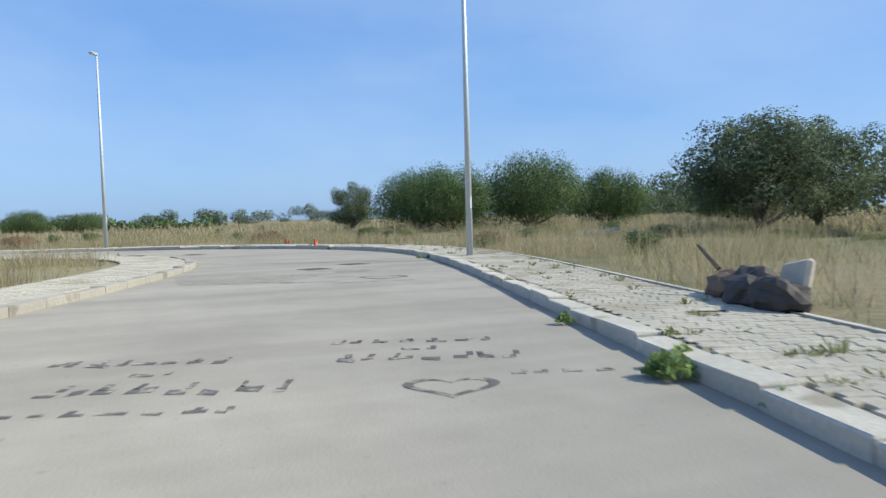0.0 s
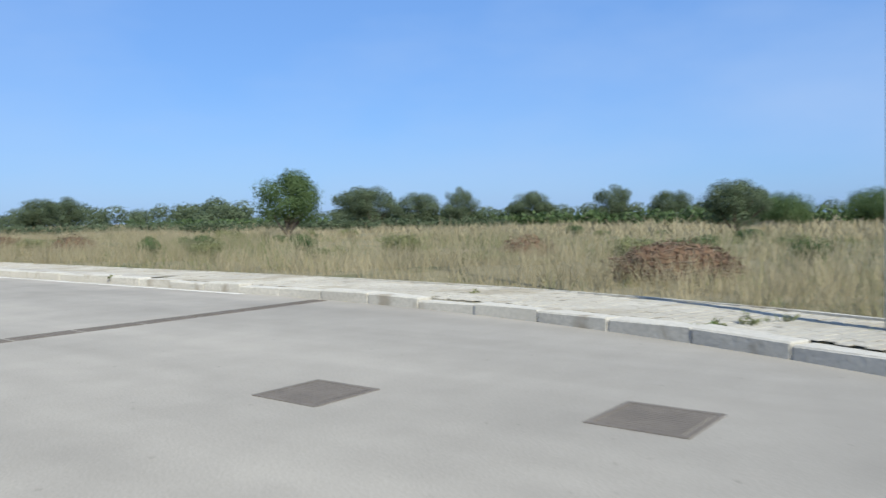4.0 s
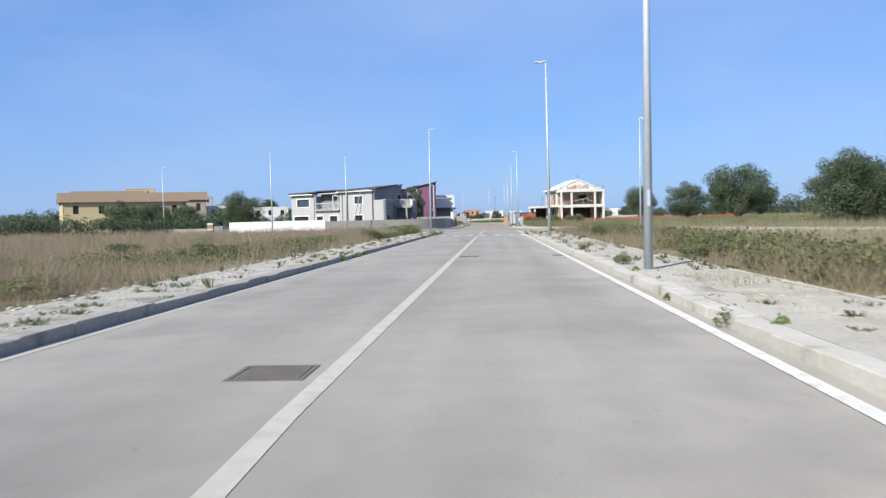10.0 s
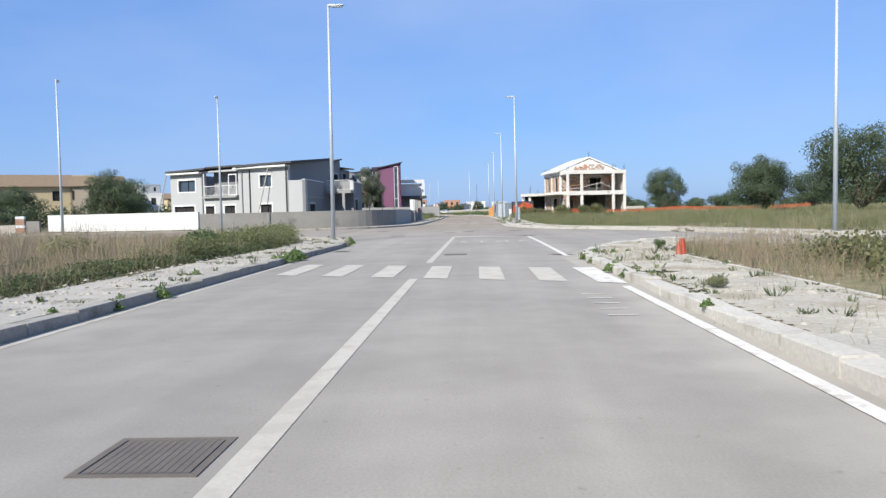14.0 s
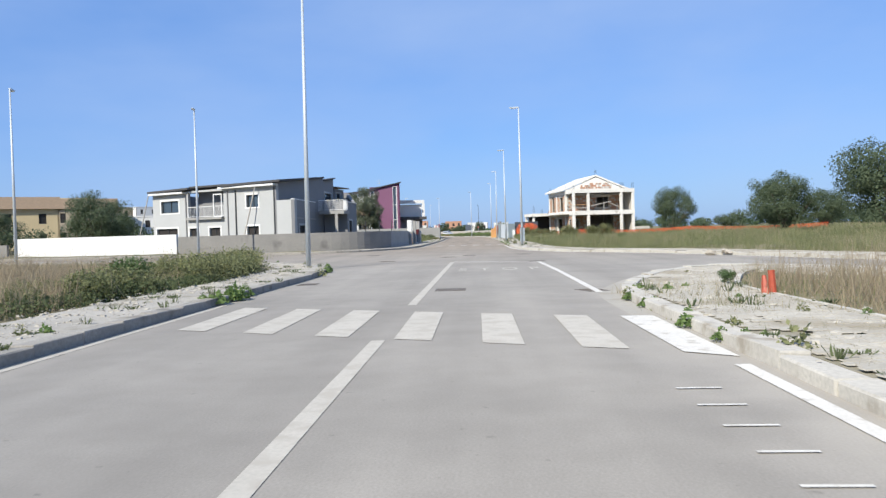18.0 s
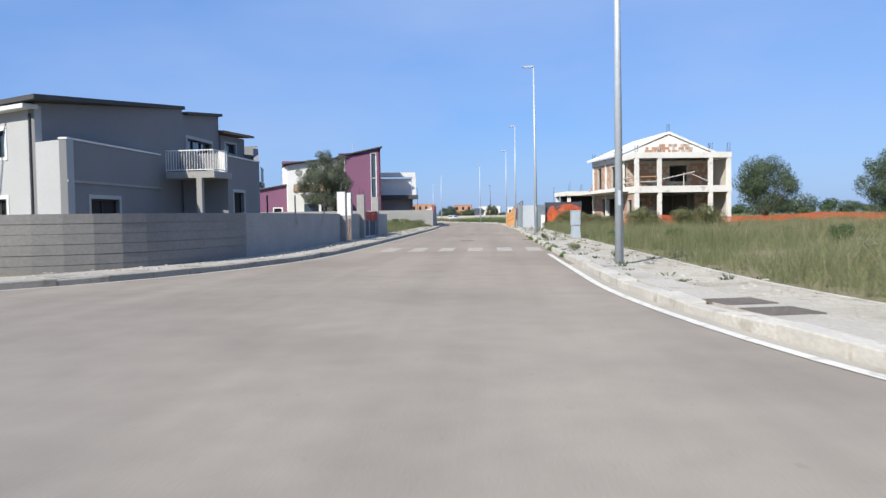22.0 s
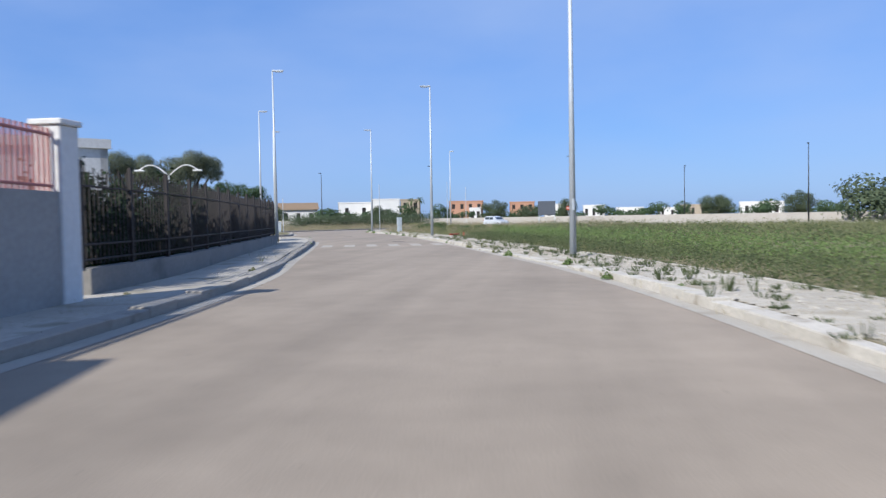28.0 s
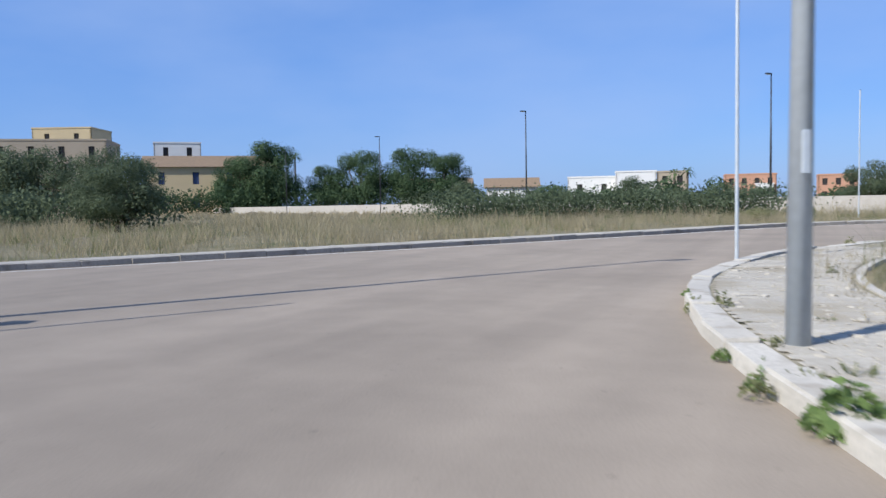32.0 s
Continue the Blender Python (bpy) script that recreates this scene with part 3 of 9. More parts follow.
LAMP_Z = 0.11
lamp = street_lamp("street_lamp", "tall galvanised street lamp with a flat head on the pavement")
lamp.matrix_world = pose(-17.88, -26.88, LAMP_Z, 0, 0, -75)
for x, y, a in [(1.84, -18.1, -25), (3.08, 4.9, 0), (2.97, 35.1, 0), (2.9, 64.4, 0), (2.95, 91.2, 0), (3.0, 146.6, 0), (2.95, 174.2, 0), (2.75, 203.0, 0), (2.5, 230.4, 5), (-1.1, 257.7, 14), (-9.05, 284.73, 18),
                (-18.0, 306.76, 25), (-5.66, 120.08, 180), (-17.6, 142.9, 100), (-24.25, 134.3, -75), (12.4, 116.8, 160), (-16.5, 277.8, 195), (-23.06, 292.55, 200), (-26.64, 305.31, 210), (-45.7, 155.9, 180), (-14.0, 331.5, 150)]:
    c_ = copy_thing(lamp, pose(x, y, LAMP_Z, RNG.uniform(-0.4, 0.4), RNG.uniform(-0.4, 0.4), a))
    if y == -18.1:
        c_.scale = (1, 1, 0.93)
dlamp = street_lamp("street_lamp", "tall dark steel street lamp beside a far road", True)
dlamp.matrix_world = pose(0.63, 344.68, 0.1, 0, 0, 60)
for x, y, a in [(-20.38, 357.06, 60), (-41.11, 367.94, 60), (-64.5, 382.6, 60), (28, 334, 60), (20, 372, 240), (-88, 396, 60)]:
    copy_thing(dlamp, pose(x, y, 0.1, 0, 0, a))


# ---- road markings ----
def flat(name, quads, material, label, z=0.004):
    """Thin paint on the road, given as outlines."""
    bm = bmesh.new()
    for q in quads:
        f = bm.faces.new([bm.verts.new((*p, z)) for p in q])
        if f.normal.z < 0 or sum((q[k][0] * q[(k + 1) % len(q)][1] - q[(k + 1) % len(q)][0] * q[k][1]) for k in range(len(q))) < 0:
            f.normal_flip()
    return tagged(link_mesh(name, bm, material), label, "road marking", kind="structure")


def stripe(x0, y0, x1, y1, w):
    d = Vector((x1 - x0, y1 - y0)).normalized()
    n = Vector((-d.y, d.x)) * w / 2
    return [(x0 + n.x, y0 + n.y), (x0 - n.x, y0 - n.y), (x1 - n.x, y1 - n.y), (x1 + n.x, y1 + n.y)]


def band(line, w):
    a, b = offset(line, -w / 2), offset(line, w / 2)
    return [[tuple(a[k]), tuple(b[k]), tuple(b[k + 1]), tuple(a[k + 1])] for k in range(len(line) - 1)]


for k_, (ln_, sd_, a_, b_) in enumerate(((R2, -1, 45, 85), (R2, -1, 135, 241), (L2, 1, 45, 190), (L3, 1, 30, 50))):
    flat("gutter_%d" % (k_ + 1), band(offset(ln_[a_:b_], sd_ * 0.14), 0.26), GUTTER, "pale dusty gutter along the kerb", 0.003)
flat("gutter_5", band(offset(R1[min(np.where(R1[:, 1] > 101)[0]):len(R1) - 50], -0.2), 0.34), GUTTER, "pale dust along the kerb of the corner", 0.003)
flat("road_marking_edge", [stripe(2.13, -9, 2.13, 100.5, 0.13), stripe(2.2, 116.2, 2.16, 122.0, 0.14), stripe(2.15, 108, 2.2, 116.2, 0.13)] + band(offset(R2[44:90], -0.22), 0.12), PAINT, "worn white edge line along the kerb", 0.007)
flat("road_marking_dashes", [stripe(1.37, 97.47 + 0.53 * k_, 1.68, 97.46 + 0.53 * k_, 0.036) for k_ in range(5)], PAINT, "short thin white dashes beside the edge line", 0.009)
flat("road_marking_corner", [[(1.84, 101.2), (2.24, 100.88), (2.22, 104.15), (1.81, 104.2)]], PAINT, "worn white painted patch beside the kerb", 0.009)
flat("road_marking_centre", [stripe(-0.85, -6, -0.83, 11.2, 0.15), stripe(-0.86, 15.3, -0.84, 27.0, 0.15), stripe(-0.84, 27.0, -0.97, 42.0, 0.15), stripe(-0.97, 42.0, -1.24, 54.0, 0.15), stripe(-1.24, 54.0, -1.19, 66.0, 0.15), stripe(-1.19, 66.0, -1.09, 102.4, 0.15), stripe(-1.06, 106.4, -0.95, 123.4, 0.14)], PAINT_OLD, "worn white centre line")
flat("road_marking_left", band(offset(L1[62:175], 0.14), 0.1), PAINT_OLD, "faded white line in the gutter")
flat("road_marking_stop_line", [[(-0.85, 123.7), (-0.88, 123.5), (2.09, 121.62), (2.12, 121.82)]], PAINT, "worn white stop line")
flat("road_marking_far", band(offset(FK[60:200], 0.35), 0.13), PAINT, "white edge line of the crossing road")


def zebra(name, x0, step, n, y0, slope, length, w, turn=0.0, at=(0, 0), paint=None):
    q = []
    c, s = math.cos(turn), math.sin(turn)
    for k in range(n):
        x = x0 + k * step
        y = y0 + slope * k * step
        o = [(x - w / 2, y), (x + w / 2, y + slope * w), (x + w / 2, y + slope * w + length), (x - w / 2, y + length)]
        q.append([(at[0] + c * a - s * b, at[1] + s * a + c * b) for a, b in o])
    return flat(name, q, paint or PAINT_OLD, "worn white zebra crossing stripes", 0.006)


zebra("road_marking_zebra_1", -3.7, 0.955, 7, 11.75, -0.02, 2.85, 0.46)
zebra("road_marking_zebra_2", -3.6, 0.96, 6, 103.75, -0.44, 2.9, 0.42)
zebra("road_marking_zebra_3", -3.05, 0.98, 6, 156.3, -0.12, 2.85, 0.5, paint=PAINT_FAINT)
zebra("road_marking_zebra_4", -2.35, 0.98, 6, -1.5, 0.0, 2.9, 0.46, radians(14), (-9.3, 271.2), PAINT_FAINT)

# the word on the lane
cu = bpy.data.curves.new("road_marking_word", "FONT")
cu.body = "STOP"
cu.align_x = "CENTER"
cu.size, cu.space_character = 1.0, 2.0
word = new("road_marking_word", cu)
word.matrix_world = Matrix.Translation((0.62, 116.75, 0.005)) @ Matrix.Diagonal((0.62, 2.15, 1, 1))
cu.materials.append(PAINT_OLD)
tagged(word, "worn white word painted on the lane", "road marking", kind="structure")

# joints and sprayed writing
flat("road_joint", [stripe(-4.35, 178.85, 2.3, 178.6, 0.19)], TAR, "dark sealed joint across the road")


def writing(name, at, turn, rows, label, material=None, loose=1.0):
    """Lines of sprayed writing, as plain bars: rows of (from, to, y, height). loose: how far the bars lie apart."""
    q = []
    c, s = math.cos(turn), math.sin(turn)
    rng = random.Random(len(name) + int(at[1]))
    for a, b, y, h in rows:
        x = a
        while x < b:
            w = rng.uniform(0.07, 0.2)
            lift = rng.uniform(-0.12, 0.12) * h
            tilt = rng.uniform(-0.2, 0.2) * h
            o = [(x, y + lift), (min(x + w, b), y + lift + tilt), (min(x + w, b), y + lift + tilt + h * rng.uniform(0.3, 0.55)), (x, y + lift + h * rng.uniform(0.3, 0.55))]
            q.append([(at[0] + c * u - s * v, at[1] + s * u + c * v) for u, v in o])
            if rng.random() < 0.75:
                k = rng.uniform(0.035, 0.06)
                x2 = x + rng.uniform(0, w)
                o = [(x2, y + h * 0.45), (x2 + k, y + h * 0.45), (x2 + k + tilt * 0.3, y + h), (x2 + tilt * 0.3, y + h)]
                q.append([(at[0] + c * u - s * v, at[1] + s * u + c * v) for u, v in o])
            x += w + rng.uniform(0.04, 0.12) * loose
    return flat(name, q, material or SPRAY, label)


T0 = radians(-112)
writing("sprayed_writing_1", (-30.3, -18.7), T0, [(-1.15, 0.3, 0.8, 0.26), (-0.7, 1.0, -0.3, 0.36), (-0.95, 0.75, -0.85, 0.14), (-0.3, 0.0, 0.35, 0.2)], "sprayed writing on the road, drawn as bars")
writing("sprayed_writing_2", (-30.2, -20.7), T0, [(-0.75, 0.7, 0.75, 0.2), (-0.6, 0.85, -0.12, 0.3), (-0.1, 0.2, 0.35, 0.18)], "sprayed writing on the road, drawn as bars")
writing("sprayed_writing_5", (-30.2, -20.7), T0, [(0.75, 1.5, -0.8, 0.14), (-3.2, -2.2, -2.3, 0.15)], "faint sprayed writing on the road, drawn as bars", SPRAY_OLD)
lines = []
rs_ = random.Random(31)
for (xa, ya), (xb, yb) in (((-18.62, -19.8), (-19.3, -21.6)), ((-19.19, -19.6), (-20.3, -22.4)), ((-19.73, -19.55), (-20.76, -22.2)), ((-20.18, -19.55), (-21.1, -22.0)), ((-20.59, -19.55), (-21.4, -21.7)), ((-20.93, -19.55), (-21.6, -21.35)), ((-21.2, -19.55), (-21.9, -21.5)), ((-19.16, -22.36), (-19.6, -23.7)), ((-19.55, -22.5), (-19.9, -23.6)), ((-19.95, -22.75), (-20.15, -23.4)), ((-21.15, -22.3), (-21.25, -22.8)), ((-21.95, -21.2), (-22.25, -22.2)), ((-22.62, -22.1), (-22.72, -22.65)), ((-22.7, -22.7), (-22.92, -23.55))):
    L_ = math.dist((xa, ya), (xb, yb))
    u_ = 0.0
    while u_ < L_ - 0.05:
        w_ = min(rs_.uniform(0.12, 0.4), L_ - u_)
        f0, f1, e_ = u_ / L_, (u_ + w_) / L_, rs_.uniform(-0.04, 0.04)
        lines.append(stripe(xa + (xb - xa) * f0 + e_, ya + (yb - ya) * f0, xa + (xb - xa) * f1 - e_ * 0.5, ya + (yb - ya) * f1, rs_.uniform(0.05, 0.1)))
        u_ += w_ + rs_.choice((0.0, 0.02, 0.04, 0.1))
flat("sprayed_writing_3", lines, SPRAY_OLD, "many faint sprayed lines of writing on the road")
writing("sprayed_writing_4", (0.5, 42.2), 0, [(-0.9, 1.4, 7.6, 0.3), (-1.3, 1.3, 2.4, 0.3), (-0.8, 0.9, 1.2, 0.4), (-1.2, 0.8, 0.1, 0.35), (0.2, 1.5, 3.5, 0.3), (-0.4, 0.6, -0.9, 0.3)], "faint sprayed lines of writing on the road", SPRAY_OLD, 3.0)
# a heart, sprayed as an outline
hr = []
for (cx, cy, sc) in ((-31.38, -20.55, 0.021), (-21.9, -23.2, 0.03)):
    cv = [(16 * math.sin(a) ** 3, 13 * math.cos(a) - 5 * math.cos(2 * a) - 2 * math.cos(3 * a) - math.cos(4 * a)) for a in np.linspace(0, 2 * math.pi, 33)]
    c, s = math.cos(T0), math.sin(T0)
    for k in range(32):
        p0, p1 = cv[k], cv[k + 1]
        for w in (1.0,):
            o = [p0, p1, (p1[0] * 0.78, p1[1] * 0.78), (p0[0] * 0.78, p0[1] * 0.78)]
            hr.append([(cx + (c * u - s * v) * sc, cy + (s * u + c * v) * sc) for u, v in o])
flat("sprayed_heart", hr, SPRAY, "heart outline sprayed on the road")


def manhole(name, x, y, turn, w=0.6, h=0.6, ribs=True, label="square cast-iron manhole cover set in the road"):
    t = thing(name, pose(x, y, 0.0, 0, 0, turn), label, "manhole cover", "manhole covers")
    bm = bmesh.new()
    for a, b, c, d in ((-w / 2, w / 2, -h / 2, -h / 2 + 0.04), (-w / 2, w / 2, h / 2 - 0.04, h / 2), (-w / 2, -w / 2 + 0.04, -h / 2 + 0.04, h / 2 - 0.04), (w / 2 - 0.04, w / 2, -h / 2 + 0.04, h / 2 - 0.04)):
        box(bm, a, b, c, d, -0.03, 0.006)
    part("frame", bm, IRON, t)
    bm = boxed(-w / 2 + 0.05, w / 2 - 0.05, -h / 2 + 0.05, h / 2 - 0.05, -0.03, 0.004)
    if ribs:
        bm.free()
        bm = bmesh.new()
        n = 26
        xs_ = [-w / 2 + 0.05 + k * (w - 0.1) / n for k in range(n + 1)]
        pr = [(xs_[0], -0.03)]
        for k in range(n):
            z_ = 0.006 if k % 2 else 0.0042
            pr += [(xs_[k], z_), (xs_[k + 1], z_)]
        pr.append((xs_[n], -0.03))
        lo_ = [bm.verts.new((x_, -h / 2 + 0.05, z_)) for x_, z_ in pr]
        hi_ = [bm.verts.new((x_, h / 2 - 0.05, z_)) for x_, z_ in pr]
        for k in range(len(pr) - 1):
            bm.faces.new((lo_[k], lo_[k + 1], hi_[k + 1], hi_[k]))
        bmesh.ops.recalc_face_normals(bm, faces=bm.faces)
        if sum(f.normal.z * f.calc_area() for f in bm.faces) < 0:
            bmesh.ops.reverse_faces(bm, faces=bm.faces)
    part("cover", bm, IRON, t)
    return t


mh = manhole("manhole_cover", -18.5, -22.68, -75)
for x, y, a in [(-17.33, -23.95, -75), (-7.12, -21.06, -60), (-2.2, -15.22, 0), (-1.62, -17.35, 0), (-1.35, 17.6, 0), (-0.47, 39.0, 0), (-1.7, 55.4, 0), (-1.57, 92.8, 0), (-0.75, 73.6, 0), (-0.55, 109.55, 0), (-1.34, 129.5, 30), (-0.41, 131.05, 0),                 (2.16, 131.2, 20), (-5.5, 135.4, 20), (-3.7, 126, 20), (2.12, 122.6, 10), (-0.67, 167.2, 0), (-1.4, 175.3, 0), (-0.78, 203.1, 0), (-0.7, 218, 0), (-9.6, 276.8, 17), (-15.79, 289.96, 20), (-0.8, 194, 0)]:
    copy_thing(mh, pose(x, y, 0, 0, 0, a))
dr = manhole("drain_grate", 2.05, 38.65, 0, 0.42, 0.62, True, "iron drain grate beside the kerb")
for x, y, a in [(1.98, 73.3, 0), (2.1, 167.4, 0), (1.88, 203.1, 0), (2.1, 108.6, 20), (-4.0, 112.3, 0), (-4.1, 199, 0)]:
    copy_thing(dr, pose(x, y, 0, 0, 0, a))
# the long channel drain across the first straight
ch = thing("channel_drain", pose(-0.5, -10.8, 0), "row of iron gratings across the road", "drain")
for k in range(7):
    b = boxed(-2.42 + k * 0.72, -1.74 + k * 0.72, -0.14, 0.14, -0.03, 0.005)
    for j in range(12):
        u = -2.38 + k * 0.72 + j * 0.055
        box(b, u, u + 0.02, -0.12, 0.12, 0.005, 0.009)
    part("grating", b, IRON, ch)
for x_, y_, a_ in ((2.98, 40.1, 0), (3.34, 138.7, 12), (3.2, 139.6, 12), (-14.7, 300.4, 20)):
    copy_thing(mh, pose(x_, y_, 0.135, 0, 0, a_))
rs_ = random.Random(12)
smudge = []
for k_ in range(16):
    cx_, cy_ = rs_.gauss(0.9, 0.55), rs_.uniform(202.5, 216)
    rx_, ry_, n_ = rs_.uniform(0.08, 0.28), rs_.uniform(0.25, 0.9), 12
    smudge.append([(cx_ + rx_ * math.cos(j_ * 6.283 / n_) * rs_.uniform(0.5, 1.2), cy_ + ry_ * math.sin(j_ * 6.283 / n_) * rs_.uniform(0.5, 1.2)) for j_ in range(n_)])
for k_, q_ in enumerate(smudge):
    flat("road_stain_%d" % (k_ + 1), [q_], STAIN, "dried brownish smudge on the road", 0.003 + 0.0001 * k_)


# ---- plants ----
def leaf_cloud(rng, blobs, n, size, flat_=0.6):
    """Small leaf clumps on and in a set of blobs (x, y, z, rx, ry, rz): vertices and quads."""
    w = np.array([b[3] * b[4] + b[3] * b[5] + b[4] * b[5] for b in blobs])
    k = rng.choice(len(blobs), n, p=w / w.sum())
    B = np.array(blobs)[k]
    d = rng.normal(size=(n, 3))
    d /= np.linalg.norm(d, axis=1, keepdims=True)
    r = rng.uniform(0.45, 1.0, n) ** 0.6 * (1 + 0.16 * np.sin(d[:, 0] * 7 + k) * np.cos(d[:, 1] * 6 + k * 2) + rng.normal(size=n) * 0.05)
    c = B[:, :3] + d * r[:, None] * B[:, 3:]
    u = rng.normal(size=(n, 3))
    u /= np.linalg.norm(u, axis=1, keepdims=True)
    nrm = d * 1.3 + np.array([0, 0, 0.25]) + rng.normal(size=(n, 3)) * 0.45
    v = np.cross(nrm, u)
    v /= np.maximum(np.linalg.norm(v, axis=1, keepdims=True), 1e-6)
    u = np.cross(v, nrm)
    u /= np.maximum(np.linalg.norm(u, axis=1, keepdims=True), 1e-6)
    s = size * rng.uniform(0.5, 1.3, n)[:, None]
    a, b = u * s, v * s * flat_
    V = np.stack([c - a, c + a * 0.7 - b, c + a * 0.5 + b], 1).reshape(-1, 3)
    F = np.arange(n * 3).reshape(-1, 3)
    return V, F


def tree(name, seed, height, spread_, trunk_h, blobs_n, leaves, leaf, material, label, lean=0.0, gap=0.75, at=None, low=0.3):
    rng = np.random.default_rng(seed)
    r2 = random.Random(seed)
    t = thing(name, pose(0, 0, 0), label, "tree")
    blobs = []
    lo_z = trunk_h * 0.75
    hz = (height - lo_z) / 2
    for k in range(blobs_n):
        d = rng.normal(size=3)
        d /= np.linalg.norm(d)
        q = rng.uniform(0.25, 1.0) ** 0.5 if k else 0.0
        br = spread_ * rng.uniform(0.2, 0.48) * gap
        bz = min(br * rng.uniform(0.75, 0.95), hz * 0.7)
        zz = lo_z + hz * (1 + low) + d[2] * q * max(hz * (1 - low) - bz, 0.1)
        w_ = (spread_ - br * 0.9) * q * math.hypot(d[0], d[1])
        a = math.atan2(d[1], d[0])
        blobs.append((math.cos(a) * w_ + lean * zz, math.sin(a) * w_, zz, br, br, bz))
    bm = bmesh.new()
    base_r = 0.05 * height * (0.6 if trunk_h > 2.5 else 0.8)
    fork = Vector((lean * trunk_h * 0.8, 0, trunk_h * 0.75))
    tube(bm, (0, 0, -0.2), fork * 0.5 + Vector((0.04, 0.03, 0)), base_r * 1.25, base_r * 0.9, 9)
    tube(bm, fork * 0.5 + Vector((0.04, 0.03, 0)), fork, base_r * 0.9, base_r * 0.72, 9)
    for b in blobs[: min(9, len(blobs))]:
        end = Vector(b[:3]) - Vector((0, 0, b[5] * 0.2))
        mid = fork.lerp(end, 0.5) + Vector((r2.uniform(-0.2, 0.2), r2.uniform(-0.2, 0.2), r2.uniform(-0.15, 0.15)))
        tube(bm, fork, mid, base_r * 0.5, base_r * 0.33, 6)
        tube(bm, mid, end, base_r * 0.33, base_r * 0.12, 6)
    part("trunk", bm, BARK, t)
    V, F = leaf_cloud(rng, blobs, leaves, leaf)
    V[:, 2] = np.maximum(V[:, 2], 0.05)
    raw_mesh("crown", V, F, material, t)
    if at:
        t.matrix_world = at
    return t


OLIVE_L = "grey-green olive tree with a broad uneven crown in the field"
olive_a = tree("olive_tree", 3, 6.5, 4.0, 0.5, 44, 24000, 0.085, OLIVE, OLIVE_L, at=pose(38.5, 122, 0, 0, 0, 20), low=-0.05)
olive_b = tree("olive_tree", 5, 7.0, 4.2, 0.6, 46, 24000, 0.085, OLIVE, OLIVE_L, at=pose(46, 130, 0, 0, 0, 70), low=-0.05)
round_a = tree("round_tree", 9, 4.2, 2.3, 0.5, 26, 16000, 0.062, GREEN, "small round dense green tree in the dry field", at=pose(23.5, 14, 0), gap=1.0, low=0.05)
bush_a = tree("large_bush", 12, 4.0, 4.0, 0.2, 48, 38000, 0.058, GREEN, "broad green bush at the edge of the field", at=pose(9, -38, 0) @ Matrix.Diagonal((1, 1, 1.2, 1)), gap=0.85, low=-0.12)
dry_bush = tree("dry_bush", 14, 1.6, 1.7, 0.1, 26, 16000, 0.042, DRYBUSH, "rounded yellow-green bush in the grass before the building site", at=pose(6.6, 191.2, 0), gap=0.85, low=-0.2)
for x_, y_, s_, z_, a_ in ((10.2, 181.5, 0.95, 1.05, 100), (13.5, 181.0, 1.15, 1.1, 190), (8.6, 190.6, 0.9, 0.8, 70)):
    c_ = copy_thing(dry_bush, pose(x_, y_, 0, 0, 0, a_))
    c_.scale = (s_, s_, z_)
shrub = tree("shrub", 17, 1.0, 0.8, 0.1, 11, 2400, 0.038, GREEN, "low green shrub in the field grass", at=pose(-8, 112, 0), gap=1.0, low=-0.1)
shrub_b = tree("shrub", 18, 0.9, 0.9, 0.1, 11, 2400, 0.038, GRASS, "low yellow-green shrub in the field grass", at=pose(-9.5, 107, 0), gap=1.0, low=-0.1)
GROUP = "trees of the field"
for o in (shrub, shrub_b):
    tagged(o, group="shrubs of the fields", category="shrub")
for o in (olive_a, olive_b, round_a, bush_a):
    tagged(o, group=GROUP)


def plant(src, x, y, s, a, sz=None):
    o = copy_thing(src, pose(x, y, 0.0, 0, 0, a))
    o.scale = (s, s, sz or s)
    return o




